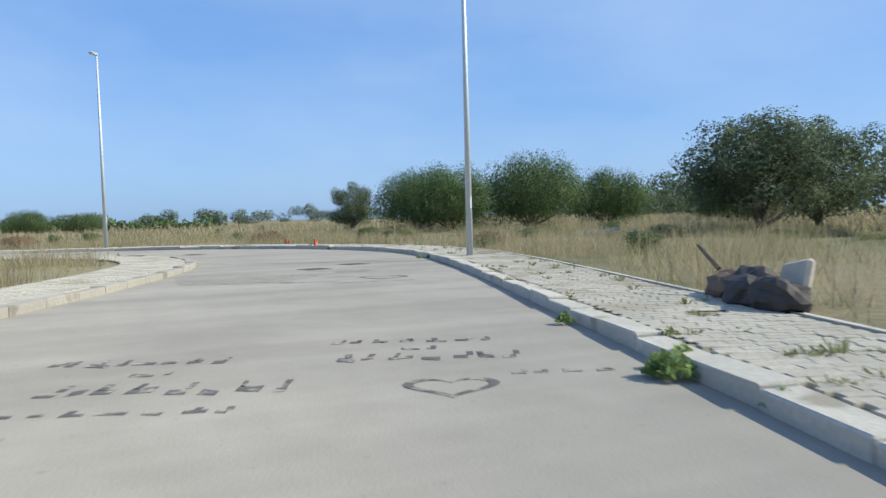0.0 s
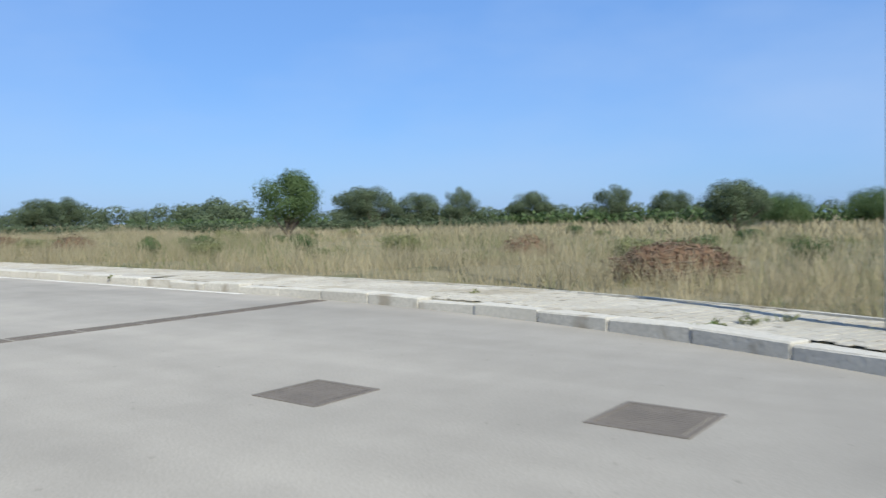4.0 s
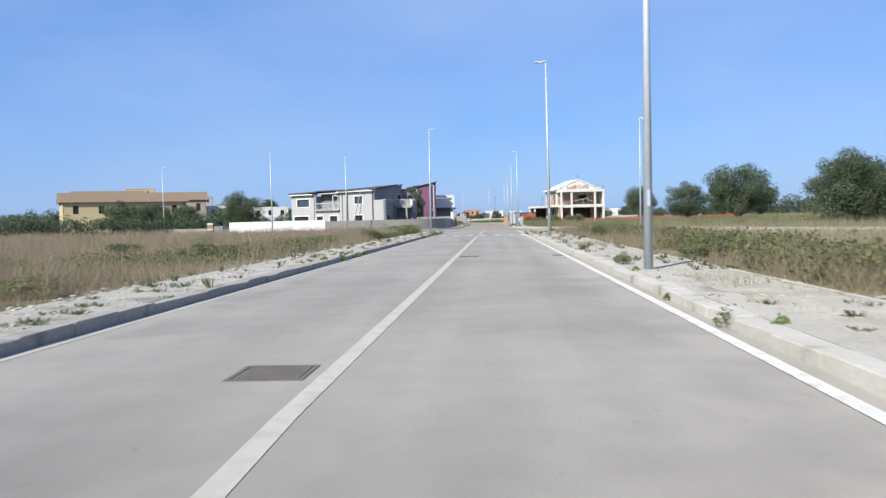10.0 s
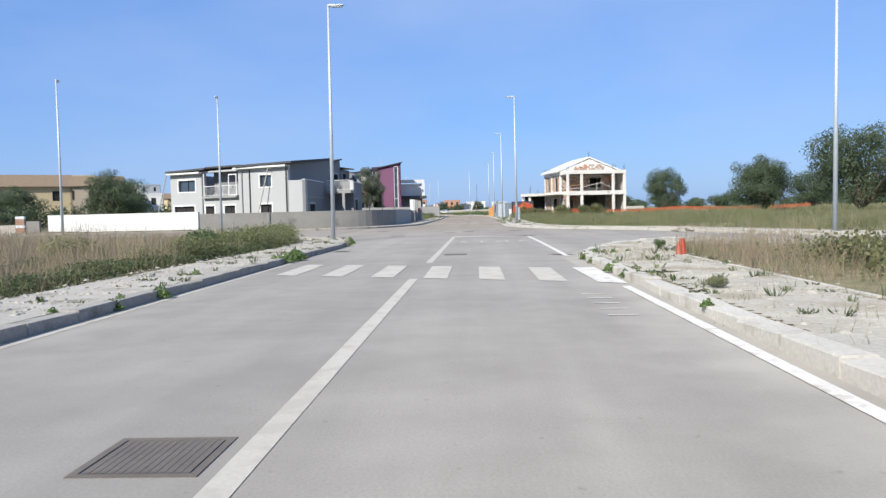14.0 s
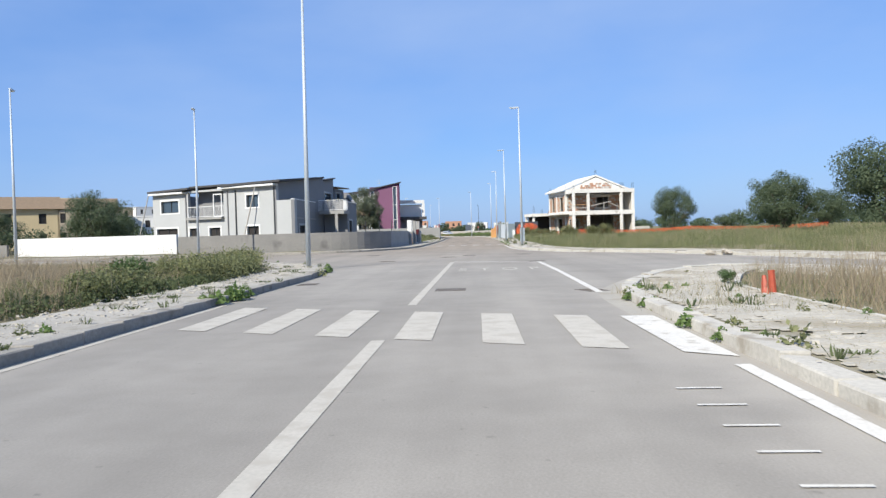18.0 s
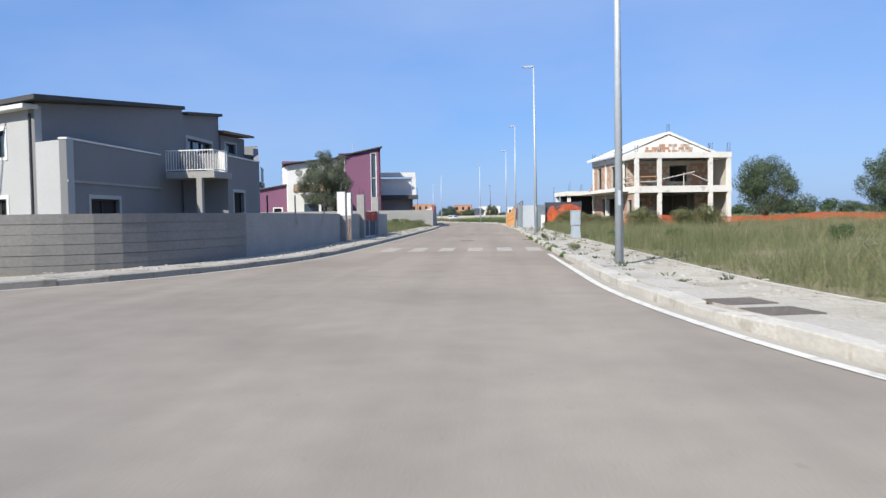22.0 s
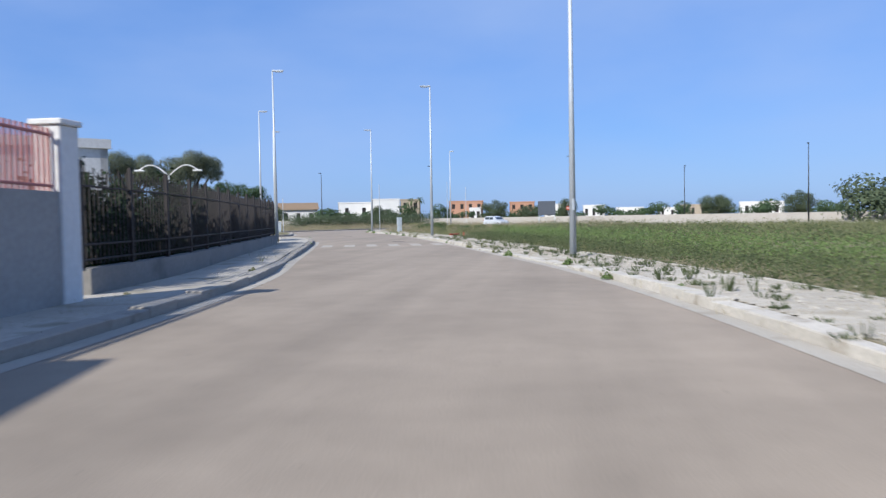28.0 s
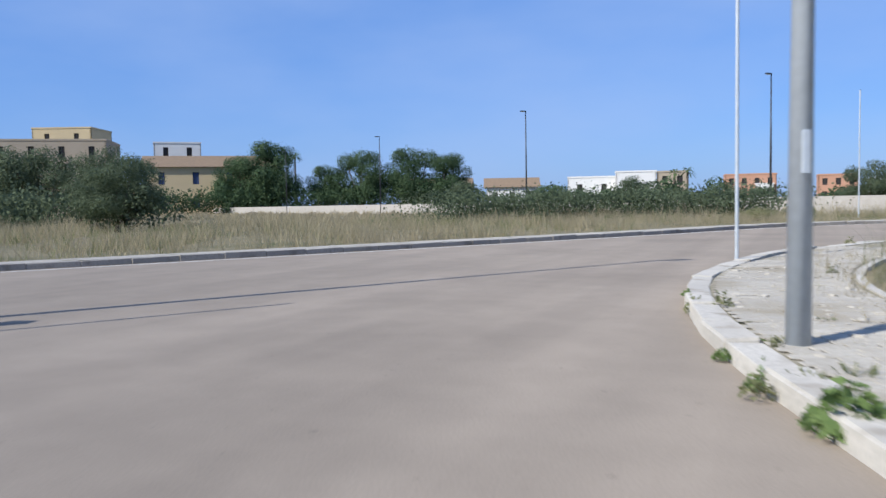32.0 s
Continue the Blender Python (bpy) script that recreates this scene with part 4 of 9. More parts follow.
# ---- buildings ----
class Building:
    """A house whose parts are laid out along plan lines; its outer side lies to the right of a line from p to q."""

    def __init__(self, name, base, label, category="house", group=""):
        self.base = Vector((*base, 0))
        self.ob = thing(name, Matrix.Translation(self.base), label, category, group)

    def axes(self, p, q):
        p, q = Vector((*p, 0)), Vector((*q, 0))
        u = (q - p).normalized()
        v = Vector((-u.y, u.x, 0))
        m = Matrix.Identity(4)
        m.col[0][:3], m.col[1][:3], m.col[2][:3], m.col[3][:3] = u, v, (0, 0, 1), p - self.base
        return m, (q - p).length

    def put(self, name, bm, material, p, q, parent=None, label=""):
        m, _ = self.axes(p, q)
        bm.transform(m)
        return part(name, bm, material, parent or self.ob, label)

    def wall(self, p, q, z0, z1, material, holes=(), thick=0.28, name="wall", label=""):
        """holes: (u0, u1, z0, z1). z1 may be a pair: the height at p and at q."""
        _, L = self.axes(p, q)
        za, zb = z1 if isinstance(z1, (list, tuple)) else (z1, z1)
        top = max(za, zb)
        us = sorted({0.0, L, *[h[0] for h in holes], *[h[1] for h in holes]})
        zs = sorted({z0, top, *[h[2] for h in holes], *[h[3] for h in holes]})
        bm = bmesh.new()

        def hole(u, z):
            return any(h[0] <= u <= h[1] and h[2] <= z <= h[3] for h in holes)

        def zz(u, z):
            return za + (zb - za) * u / L if z >= top - 1e-6 else z

        def quad(*c):
            bm.faces.new([bm.verts.new(x) for x in c])

        for i in range(len(us) - 1):
            for j in range(len(zs) - 1):
                a, b, c, d = us[i], us[i + 1], zs[j], zs[j + 1]
                if hole((a + b) / 2, (c + d) / 2):
                    continue
                quad((a, 0, c), (b, 0, c), (b, 0, zz(b, d)), (a, 0, zz(a, d)))
                quad((b, thick, c), (a, thick, c), (a, thick, zz(a, d)), (b, thick, zz(b, d)))
                if i == 0 or hole((us[i - 1] + a) / 2, (c + d) / 2):
                    quad((a, thick, c), (a, 0, c), (a, 0, zz(a, d)), (a, thick, zz(a, d)))
                if i == len(us) - 2 or hole((b + us[min(i + 2, len(us) - 1)]) / 2, (c + d) / 2):
                    quad((b, 0, c), (b, thick, c), (b, thick, zz(b, d)), (b, 0, zz(b, d)))
                if j == 0 or hole((a + b) / 2, (zs[j - 1] + c) / 2):
                    quad((a, thick, c), (b, thick, c), (b, 0, c), (a, 0, c))
                if j == len(zs) - 2 or hole((a + b) / 2, (d + zs[min(j + 2, len(zs) - 1)]) / 2):
                    quad((a, 0, zz(a, d)), (b, 0, zz(b, d)), (b, thick, zz(b, d)), (a, thick, zz(a, d)))
        bmesh.ops.remove_doubles(bm, verts=bm.verts, dist=0.0005)
        return self.put(name, bm, material, p, q, None, label)

    def bar(self, p, q, u0, u1, v0, v1, z0, z1, material, name, parent=None, bevel=0.0, label=""):
        return self.put(name, boxed(u0, u1, v0, v1, z0, z1, bevel=bevel), material, p, q, parent, label)

    def window(self, p, q, u0, u1, z0, z1, trim=0.14, trim_mat=None, pane=None, bars=1, deep=0.14, frame_mat=None, proud=0.03):
        bm = bmesh.new()
        f = 0.06
        for a, b, c, d in ((u0, u1, z0, z0 + f), (u0, u1, z1 - f, z1), (u0, u0 + f, z0 + f, z1 - f), (u1 - f, u1, z0 + f, z1 - f)):
            box(bm, a, b, deep, deep + 0.06, c, d)
        for k in range(bars):
            x = u0 + (u1 - u0) * (k + 1) / (bars + 1)
            box(bm, x - 0.025, x + 0.025, deep, deep + 0.06, z0 + f, z1 - f)
        w = self.put("window", bm, frame_mat or DARKSTEEL, p, q)
        self.put("pane", boxed(u0 + 0.01, u1 - 0.01, deep + 0.065, deep + 0.08, z0 + 0.01, z1 - 0.01), pane or GLASS, p, q, w)
        if trim:
            bm = bmesh.new()
            for a, b, c, d in ((u0 - trim, u1 + trim, z1, z1 + trim), (u0 - trim, u0, z0, z1), (u1, u1 + trim, z0, z1), (u0 - trim, u1 + trim, z0 - trim * 0.8, z0)):
                box(bm, a, b, -proud, 0.05, c, d)
            self.put("window_surround", bm, trim_mat or WHITE, p, q, w, "pale raised window surround")
        return w

    def slab(self, pts, z0, z1, material, name, label=""):
        bm = bmesh.new()
        prism(bm, [(x - self.base.x, y - self.base.y) for x, y in pts], z0, z1)
        return part(name, bm, material, self.ob, label)

    def rail(self, p, q, z0, z1, material, step=0.12, name="railing", thick=0.02, panes=False):
        _, L = self.axes(p, q)
        bm = boxed(0, L, -0.025, 0.025, z1 - 0.05, z1)
        box(bm, 0, L, -0.02, 0.02, z0 + 0.06, z0 + 0.1)
        r = self.put(name, bm, material, p, q)
        n = max(2, int(L / step))
        b2 = bmesh.new()
        for k in range(n + 1):
            x = min(max(L * k / n, thick / 2), L - thick / 2)
            box(b2, x - thick / 2, x + thick / 2, -thick / 2, thick / 2, z0 + (0 if k % 8 == 0 else 0.1), z1 - 0.05)
        s = self.put("balusters", b2, material, p, q, r)
        s["kind"] = "stuff"
        return r


def lerp2(p, q, t):
    return (p[0] + (q[0] - p[0]) * t, p[1] + (q[1] - p[1]) * t)


# the dark blue-grey house behind the tuff wall
h = Building("villa", (-12.2, 28.8), "dark slate-blue rendered villa behind a tuff wall")
A, B, C, D = (-12.2, 13.0), (-12.2, 28.8), (-22.5, 28.8), (-22.5, 13.0)
h.wall(A, B, 0, 5.55, DARKBLUE, [(11.6, 13.7, 4.2, 5.3), (5.0, 6.6, 4.2, 5.3)])
h.window(A, B, 11.6, 13.7, 4.2, 5.3, 0.13)
h.window(A, B, 5.0, 6.6, 4.2, 5.3, 0.13)
h.wall(B, C, 0, 5.55, DARKBLUE)
h.wall(C, D, 0, 5.55, DARKBLUE)
h.wall(D, A, 0, 5.55, DARKBLUE)
rf = bmesh.new()
x0, x1, y0, y1, xm = 0.95, -11.2, -16.6, 0.8, -5.1
V = [rf.verts.new(c) for c in ((x0, y0, 5.62), (x0, y1, 5.62), (xm, y1 - 4, 7.9), (xm, y0 + 4, 7.9), (x1, y0, 5.62), (x1, y1, 5.62))]
for c in ((0, 1, 2, 3), (5, 4, 3, 2), (1, 5, 2), (4, 0, 3), (0, 4, 5, 1)):
    rf.faces.new([V[k] for k in c])
rfo = part("roof", rf, ROOFT, h.ob, "brown tiled hip roof")
for k in range(60):
    y = y0 + 0.15 + k * (y1 - y0 - 0.3) / 59
    b = bmesh.new()
    tube(b, (x0 + 0.06, y, 5.66), (x0 - 1.2, y, 6.12), 0.085, 0.08, 6)
    part("tile", b, ROOFT, rfo)
h.slab([(-11.2, 12.2), (-11.2, 29.6), (-12.2, 29.6), (-12.2, 12.2)], 5.5, 5.6, DARKBLUE, "eave")
h.bar(A, B, 0, 16.6, -1.08, -0.96, 5.52, 5.66, DARKSTEEL, "gutter")
h.bar(A, B, 15.5, 15.6, -0.1, 0.0, 0, 5.5, DARKSTEEL, "downpipe")

# the grey villa behind its concrete wall
h = Building("villa", (-22, 168), "unfinished two-storey light grey villa with monopitch roofs")
P0, P1 = (-30.6, 167.2), (-15.05, 158.55)
hs = [(1.2, 3.6, 3.6, 4.7), (0.5, 3.4, 0.3, 2.15), (5.0, 6.2, 0.2, 2.1), (7.6, 9.0, 0.4, 2.1), (12.3, 13.7, 0.4, 2.1), (12.3, 13.7, 3.75, 4.8), (4.9, 9.5, 3.05, 5.35)]
Pf = lerp2(P0, P1, 15.8 / 17.8)
h.wall(P0, Pf, 0, (5.45, 5.6), GREYP, hs, label="light grey rendered front wall")
for a, b, c, d in hs[:6]:
    h.window(P0, P1, a, b, c, d, 0.16, WHITE, DARK if d < 2.5 else GLASS, 1)
h.wall(Pf, P1, 0, 4.2, GREYP, name="wing_wall")
# recessed balcony
h.bar(P0, P1, 4.9, 9.5, 1.25, 1.4, 3.05, 5.5, GREYD, "balcony_back_wall")
h.bar(P0, P1, 4.85, 9.55, -0.35, 1.25, 2.85, 3.05, CONC, "balcony_floor")
h.rail(lerp2(P0, P1, 4.9 / 17.8), lerp2(P0, P1, 9.5 / 17.8), 3.05, 4.05, WHITE, 0.16)
h.window(P0, P1, 8.3, 9.2, 3.1, 5.0, 0.1, WHITE, GLASS, 0, 1.1)
for u in (4.6, 10.0, 11.0, 15.55):
    h.bar(P0, P1, u, u + 0.1, -0.11, -0.01, 0.2, 5.3, DARKSTEEL if u > 10.5 else GREYD, "downpipe")
# roofs with dark edges
h.slab([(-31.0, 166.9), (-26.1, 164.15), (-22.0, 171.5), (-26.9, 174.3)], [5.5, 5.62, 5.9, 5.8], [5.68, 5.8, 6.08, 5.98], SLATE, "roof")
h.slab([(-26.1, 164.5), (-22.0, 162.2), (-18.0, 169.5), (-22.0, 171.5)], 5.75, 5.9, SLATE, "roof")
h.slab([(-22.4, 161.9), (-16.3, 158.7), (-14.4, 168.35), (-20.0, 171.5)], [5.62, 5.72, 6.56, 6.3], [5.82, 5.9, 6.72, 6.45], SLATE, "roof")
h.slab([(-15.8, 168.4), (-14.25, 168.4), (-14.2, 173.2), (-20.0, 175), (-20.0, 171.6)], [6.28, 6.32, 6.82, 6.5, 6.3], [6.42, 6.46, 6.96, 6.64, 6.44], SLATE, "roof")
h.bar(P0, P1, 0.0, 4.7, -0.5, 0.1, 5.3, 5.46, WHITE, "fascia")
h.bar(P0, P1, 9.3, 15.9, -0.5, 0.1, 5.46, 5.62, WHITE, "fascia")
# side towards the street, its shade put in as a darker grey
G1 = (-14.95, 168.3)
h.wall(Pf, (-14.5, 168.2), 0, (5.7, 6.55), GREYD, label="grey rendered side wall, its shade put into a darker grey")
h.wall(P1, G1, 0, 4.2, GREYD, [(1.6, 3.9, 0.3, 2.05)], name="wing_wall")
h.window(P1, G1, 1.6, 3.9, 0.3, 2.05, 0.16, GREYP, DARK)
h.bar(P1, G1, -0.02, 9.6, -0.04, 0.3, 4.2, 4.27, WHITE, "coping")
h.bar(P1, G1, 0.0, 9.6, -0.05, 0.0, 2.62, 2.72, CONC, "string_course")
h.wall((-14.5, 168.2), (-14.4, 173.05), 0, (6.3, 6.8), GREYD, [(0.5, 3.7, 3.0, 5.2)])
h.window((-14.5, 168.2), (-14.4, 173.05), 0.5, 3.7, 3.0, 5.2, 0.16, GREYP, GLASS, 2)
h.slab([(-14.6, 166.3), (-12.2, 166.0), (-12.0, 167.9), (-14.4, 168.2)], 3.1, 3.4, CONC, "balcony_floor")
h.rail((-14.6, 166.35), (-12.25, 166.05), 3.4, 4.4, WHITE, 0.13)
h.rail((-12.25, 166.05), (-12.1, 167.5), 3.4, 4.4, WHITE, 0.2)
h.slab([(-13.05, 166.0), (-12.8, 166.0), (-12.8, 166.28), (-13.05, 166.28)], 0, 3.1, CONC, "column")
h.slab([(-12.5, 167.45), (-12.2, 167.45), (-12.2, 167.8), (-12.5, 167.8)], 3.4, 4.45, WHITE, "post")
W0, W1 = (-12.2, 167.85), (-12.05, 172.6)
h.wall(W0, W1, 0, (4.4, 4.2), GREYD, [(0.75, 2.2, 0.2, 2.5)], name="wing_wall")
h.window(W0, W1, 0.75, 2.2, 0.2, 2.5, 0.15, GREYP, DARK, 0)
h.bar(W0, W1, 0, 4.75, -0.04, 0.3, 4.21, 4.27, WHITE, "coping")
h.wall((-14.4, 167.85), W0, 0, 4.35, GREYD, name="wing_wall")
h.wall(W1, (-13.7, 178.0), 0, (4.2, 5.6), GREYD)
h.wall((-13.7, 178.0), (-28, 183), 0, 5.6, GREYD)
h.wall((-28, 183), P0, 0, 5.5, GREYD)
h.wall((-14.3, 173.05), (-13.85, 175.8), 3.2, 5.8, GREYD, [(0.5, 1.7, 4.4, 5.4)])
h.window((-14.3, 173.05), (-13.85, 175.8), 0.5, 1.7, 4.4, 5.4, 0.1, GREYP, GLASS, 0)
h.slab([(-14.9, 173.3), (-13.95, 172.7), (-13.3, 176.0), (-20, 179), (-20, 175.2)], [6.0, 5.88, 5.88, 6.3, 6.3], [6.12, 6.0, 6.0, 6.42, 6.42], ROOFT, "roof", "brown tiled lean-to roof")
h.rail((-12.75, 175.3), (-13.2, 177.3), 3.3, 4.15, WHITE, 0.13)
h.slab([(-13.6, 175.2), (-12.7, 175.2), (-13.15, 177.4), (-14, 177.4)], 3.05, 3.3, CONC, "balcony_floor")
# leaning props of timber against the front
for u, lean_ in ((12.6, 1.2), (-1.2, 1.2)):
    b = tubed((u, -1.0, 0.3), (u + lean_, -0.45, 5.4), 0.06, 0.06, 6)
    h.put("rain_chute", b, MORTAR, P0, P1, None, "pinkish plastic debris chute")

# the plum and white villa
U, Vv, O = Vector((0.973, 0.231)), Vector((-0.231, 0.973)), Vector((-12.85, 226.2))


def pl(u, v):
    w = O + U * u + Vv * v
    return (w.x, w.y)


h = Building("villa", (-16, 230), "modern plum and white villa with tall strip windows")
h.wall(pl(-5.05, 0), pl(0, 0), 0, (8.45, 9.6), PURPLE, [(-5.05 + 5.2, 0.67, 1.2, 8.3), (3.9, 4.5, 1.2, 8.95)], label="plum rendered front wall")
for a, b, c, d in ((0.15, 0.67, 1.2, 8.3), (3.9, 4.5, 1.2, 8.95)):
    h.window(pl(-5.05, 0), pl(0, 0), a, b, c, d, 0.07, WHITE, GLASS, 0, 0.1, WHITE)
    for z in (3.4, 5.9):
        h.bar(pl(-5.05, 0), pl(0, 0), a, b, 0.07, 0.13, z, z + 0.09, WHITE, "glazing_bar")
h.wall(pl(0, 0), pl(0, 7.0), 0, (9.6, 9.3), PURPLE, [(2.6, 4.4, 3.6, 8.6)], label="plum rendered side wall")
h.window(pl(0, 0), pl(0, 7.0), 2.6, 4.4, 3.6, 8.6, 0.07, WHITE, GLASS, 1, 0.1, WHITE)
h.wall(pl(0, 7.0), pl(-12, 7.0), 0, 8.5, PURPLE)
h.slab([pl(-5.3, -0.35), pl(0.25, -0.35), pl(0.25, 7.2), pl(-5.3, 7.2)], [8.47, 9.68, 9.45, 8.4], [8.6, 9.82, 9.6, 8.55], SLATE, "roof")
h.wall(pl(-11.2, 0.3), pl(-5.05, 0.3), 0, (7.6, 8.35), WHITE, [(2.2, 3.4, 5.7, 7.0)], label="white rendered front wall")
h.window(pl(-11.2, 0.3), pl(-5.05, 0.3), 2.2, 3.4, 5.7, 7.0, 0.06, WHITE, GLASS)
h.slab([pl(-11.8, -0.4), pl(-4.0, -0.3), pl(-4.0, 7.2), pl(-11.8, 7.2)], [7.62, 8.5, 8.6, 7.7], [7.74, 8.62, 8.72, 7.82], SLATE, "roof")
h.wall(pl(-12, 7), pl(-11.2, 0.3), 0, 7.6, WHITE)
# lower wings
h.wall(pl(-14.5, 1.5), pl(-11.2, 1.5), 0, (4.6, 5.3), PURPLE, [(1.6, 2.5, 0.6, 2.4)], name="wing_wall")
h.window(pl(-14.5, 1.5), pl(-11.2, 1.5), 1.6, 2.5, 0.6, 2.4, 0.15, WHITE, DARK)
h.slab([pl(-14.9, 1.2), pl(-11.0, 1.2), pl(-11.0, 7), pl(-14.9, 7)], [4.6, 5.3, 5.3, 4.6], [4.72, 5.42, 5.42, 4.72], SLATE, "roof")
h.wall(pl(-17.5, 4), pl(-14.5, 4), 0, 4.4, PURPLE, name="wing_wall")
h.slab([pl(-18, 3.6), pl(-14.3, 3.6), pl(-14.3, 8), pl(-18, 8)], [4.4, 4.9, 4.9, 4.4], [4.55, 5.05, 5.05, 4.55], SLATE, "roof")
# porch
h.slab([pl(-10.5, -2.6), pl(-5.1, -2.6), pl(-5.1, 0.35), pl(-10.5, 0.35)], [4.25, 4.25, 5.15, 5.15], [4.4, 4.4, 5.3, 5.3], ROOFT, "porch_roof", "brown tiled porch roof")
for u in (-10.3, -7.6, -5.4):
    h.slab([pl(u, -2.5), pl(u + 0.3, -2.5), pl(u + 0.3, -2.2), pl(u, -2.2)], 0, 4.25, WHITE, "column")
h.bar(pl(-10.5, -2.5), pl(-5.1, -2.5), 0, 5.4, 0, 0.3, 4.0, 4.25, WHITE, "beam")
h.bar(pl(-9.6, 0.2), pl(-6, 0.2), 0.3, 3.0, -0.05, 0.05, 0.3, 2.9, GLASS, "porch_door")
h.wall(pl(-5.15, -2.4), pl(-5.15, 0.2), 0, (4.3, 5.0), GREYP, name="porch_wall", thick=0.2)
# terrace with the tall white frame
h.slab([pl(0.05, 4.2), pl(5.2, 4.2), pl(5.2, 8.4), pl(0.05, 8.4)], 3.45, 3.95, SLATE, "terrace_slab", "dark terrace slab")
h.wall(pl(0.1, 5.2), pl(4.6, 5.2), 0, 3.45, GREYD, name="terrace_wall")
h.wall(pl(4.6, 5.2), pl(4.6, 8.2), 0, 3.45, GREYD, name="terrace_wall")
fm = bmesh.new()
for c in ((0.1, 4.9, 4.45, 4.85, 6.25, 6.85), (4.5, 4.95, 4.45, 4.85, 3.55, 6.25)):
    box(fm, *c)
box(fm, 4.5, 4.95, 4.85, 8.0, 6.4, 6.85)
h.put("frame", fm, WHITE, pl(0, 0), pl(1, 0), None, "tall white rectangular frame over the terrace")
h.wall(pl(0.1, 5.0), pl(4.45, 5.0), 3.95, 6.1, WHITE, name="terrace_wall", label="white wall of the terrace room in the shade")
# aerial
b = tubed((0, 0, 8.9), (0, 0, 10.4), 0.025, 0.02, 6)
for z in (9.7, 10.0, 10.3):
    tube(b, (-0.45, 0, z), (0.45, 0, z), 0.014, 0.014, 5)
    tube(b, (-0.3, 0.2, z), (-0.3, -0.2, z), 0.012, 0.012, 5)
    tube(b, (0.2, 0.25, z), (0.2, -0.25, z), 0.012, 0.012, 5)
b.transform(Matrix.Translation((pl(-3.2, 2)[0] + 16, pl(-3.2, 2)[1] - 230, 0)))
part("aerial", b, STEEL, h.ob)

# the bare concrete frame on the other side
S0 = Vector((12.55, 196.9))
SU, SV = Vector((0.987, 0.16)), Vector((-0.16, 0.987))


def sk(u, v):
    w = S0 + SU * u + SV * v
    return (w.x, w.y)


h = Building("house_shell", (16, 203), "unfinished two-storey concrete frame with hollow-brick infill", "building shell")
F0, F1 = sk(0, 0), sk(8.3, 0)


def kbar(u0, u1, v0, v1, z0, z1, m, name, lab=""):
    return h.put(name, boxed(u0, u1, v0, v1, z0, z1), m, F0, F1, None, lab)


for u in (0.0, 1.95, 6.4, 8.0):
    kbar(u, u + 0.32, 0, 0.32, 0, 6.0, FRAMEC, "column")
for v in (3.6, 8.0, 12.0):
    kbar(0, 0.32, v, v + 0.32, 0, 6.0, FRAMEC, "column")
    kbar(8.0, 8.32, v, v + 0.32, 0, 6.0, FRAMEC, "column")
for z0, z1 in ((2.85, 3.4), (5.72, 6.2)):
    kbar(-0.03, 8.35, -0.03, 0.35, z0, z1, FRAMEC, "beam")
    kbar(-0.03, 0.35, 0.35, 12.35, z0, z1, FRAMEC, "beam")
    kbar(7.97, 8.35, 0.35, 12.35, z0, z1, FRAMEC, "beam")
    kbar(0.35, 7.97, 12.0, 12.35, z0, z1, FRAMEC, "beam")
kbar(0.35, 7.97, 0.35, 12.0, 2.95, 3.15, FRAMEC, "floor_slab")
kbar(-1.3, -0.03, 1.6, 12.35, 3.0, 3.2, FRAMEC, "balcony_slab")
kbar(0.35, 7.97, 0.35, 12.0, 5.95, 6.1, FRAMEC, "ceiling_slab")
# gable, set back, with patches of brick
gb = bmesh.new()
prism(gb, [(-0.2, 6.2), (8.5, 6.2), (4.2, 7.95)], 0, 0.3)
gb.transform(Matrix(((1, 0, 0, 0), (0, 0, 1, 3.3), (0, 1, 0, 0), (0, 0, 0, 1))))
bmesh.ops.recalc_face_normals(gb, faces=gb.faces)
gab = h.put("gable", gb, FRAMEC, F0, F1)
for k in range(46):
    row = k // 16
    u = 2.0 + (k % 16) * 0.27 + row * 0.12 + RNG.uniform(-0.05, 0.05)
    z = 6.42 + row * 0.26
    if z + 0.25 < 6.2 + 1.7 * (1 - abs(u + 0.12 - 4.2) / 4.3) and RNG.random() < 0.85:
        h.put("brick", boxed(u, u + 0.25, 3.27, 3.3, z, z + 0.23), BRICK if RNG.random() < 0.75 else MORTAR, F0, F1, gab)
# inclined roof edges
rs = bmesh.new()
prism(rs, [(-0.5, 6.15), (4.2, 8.05), (8.8, 6.15), (8.8, 6.35), (4.2, 8.27), (-0.5, 6.35)], 3.2, 12.5)
rs.transform(Matrix(((1, 0, 0, 0), (0, 0, 1, 0), (0, 1, 0, 0), (0, 0, 0, 1))))
bmesh.ops.recalc_face_normals(rs, faces=rs.faces)
h.put("roof_slab", rs, FRAMEC, F0, F1)


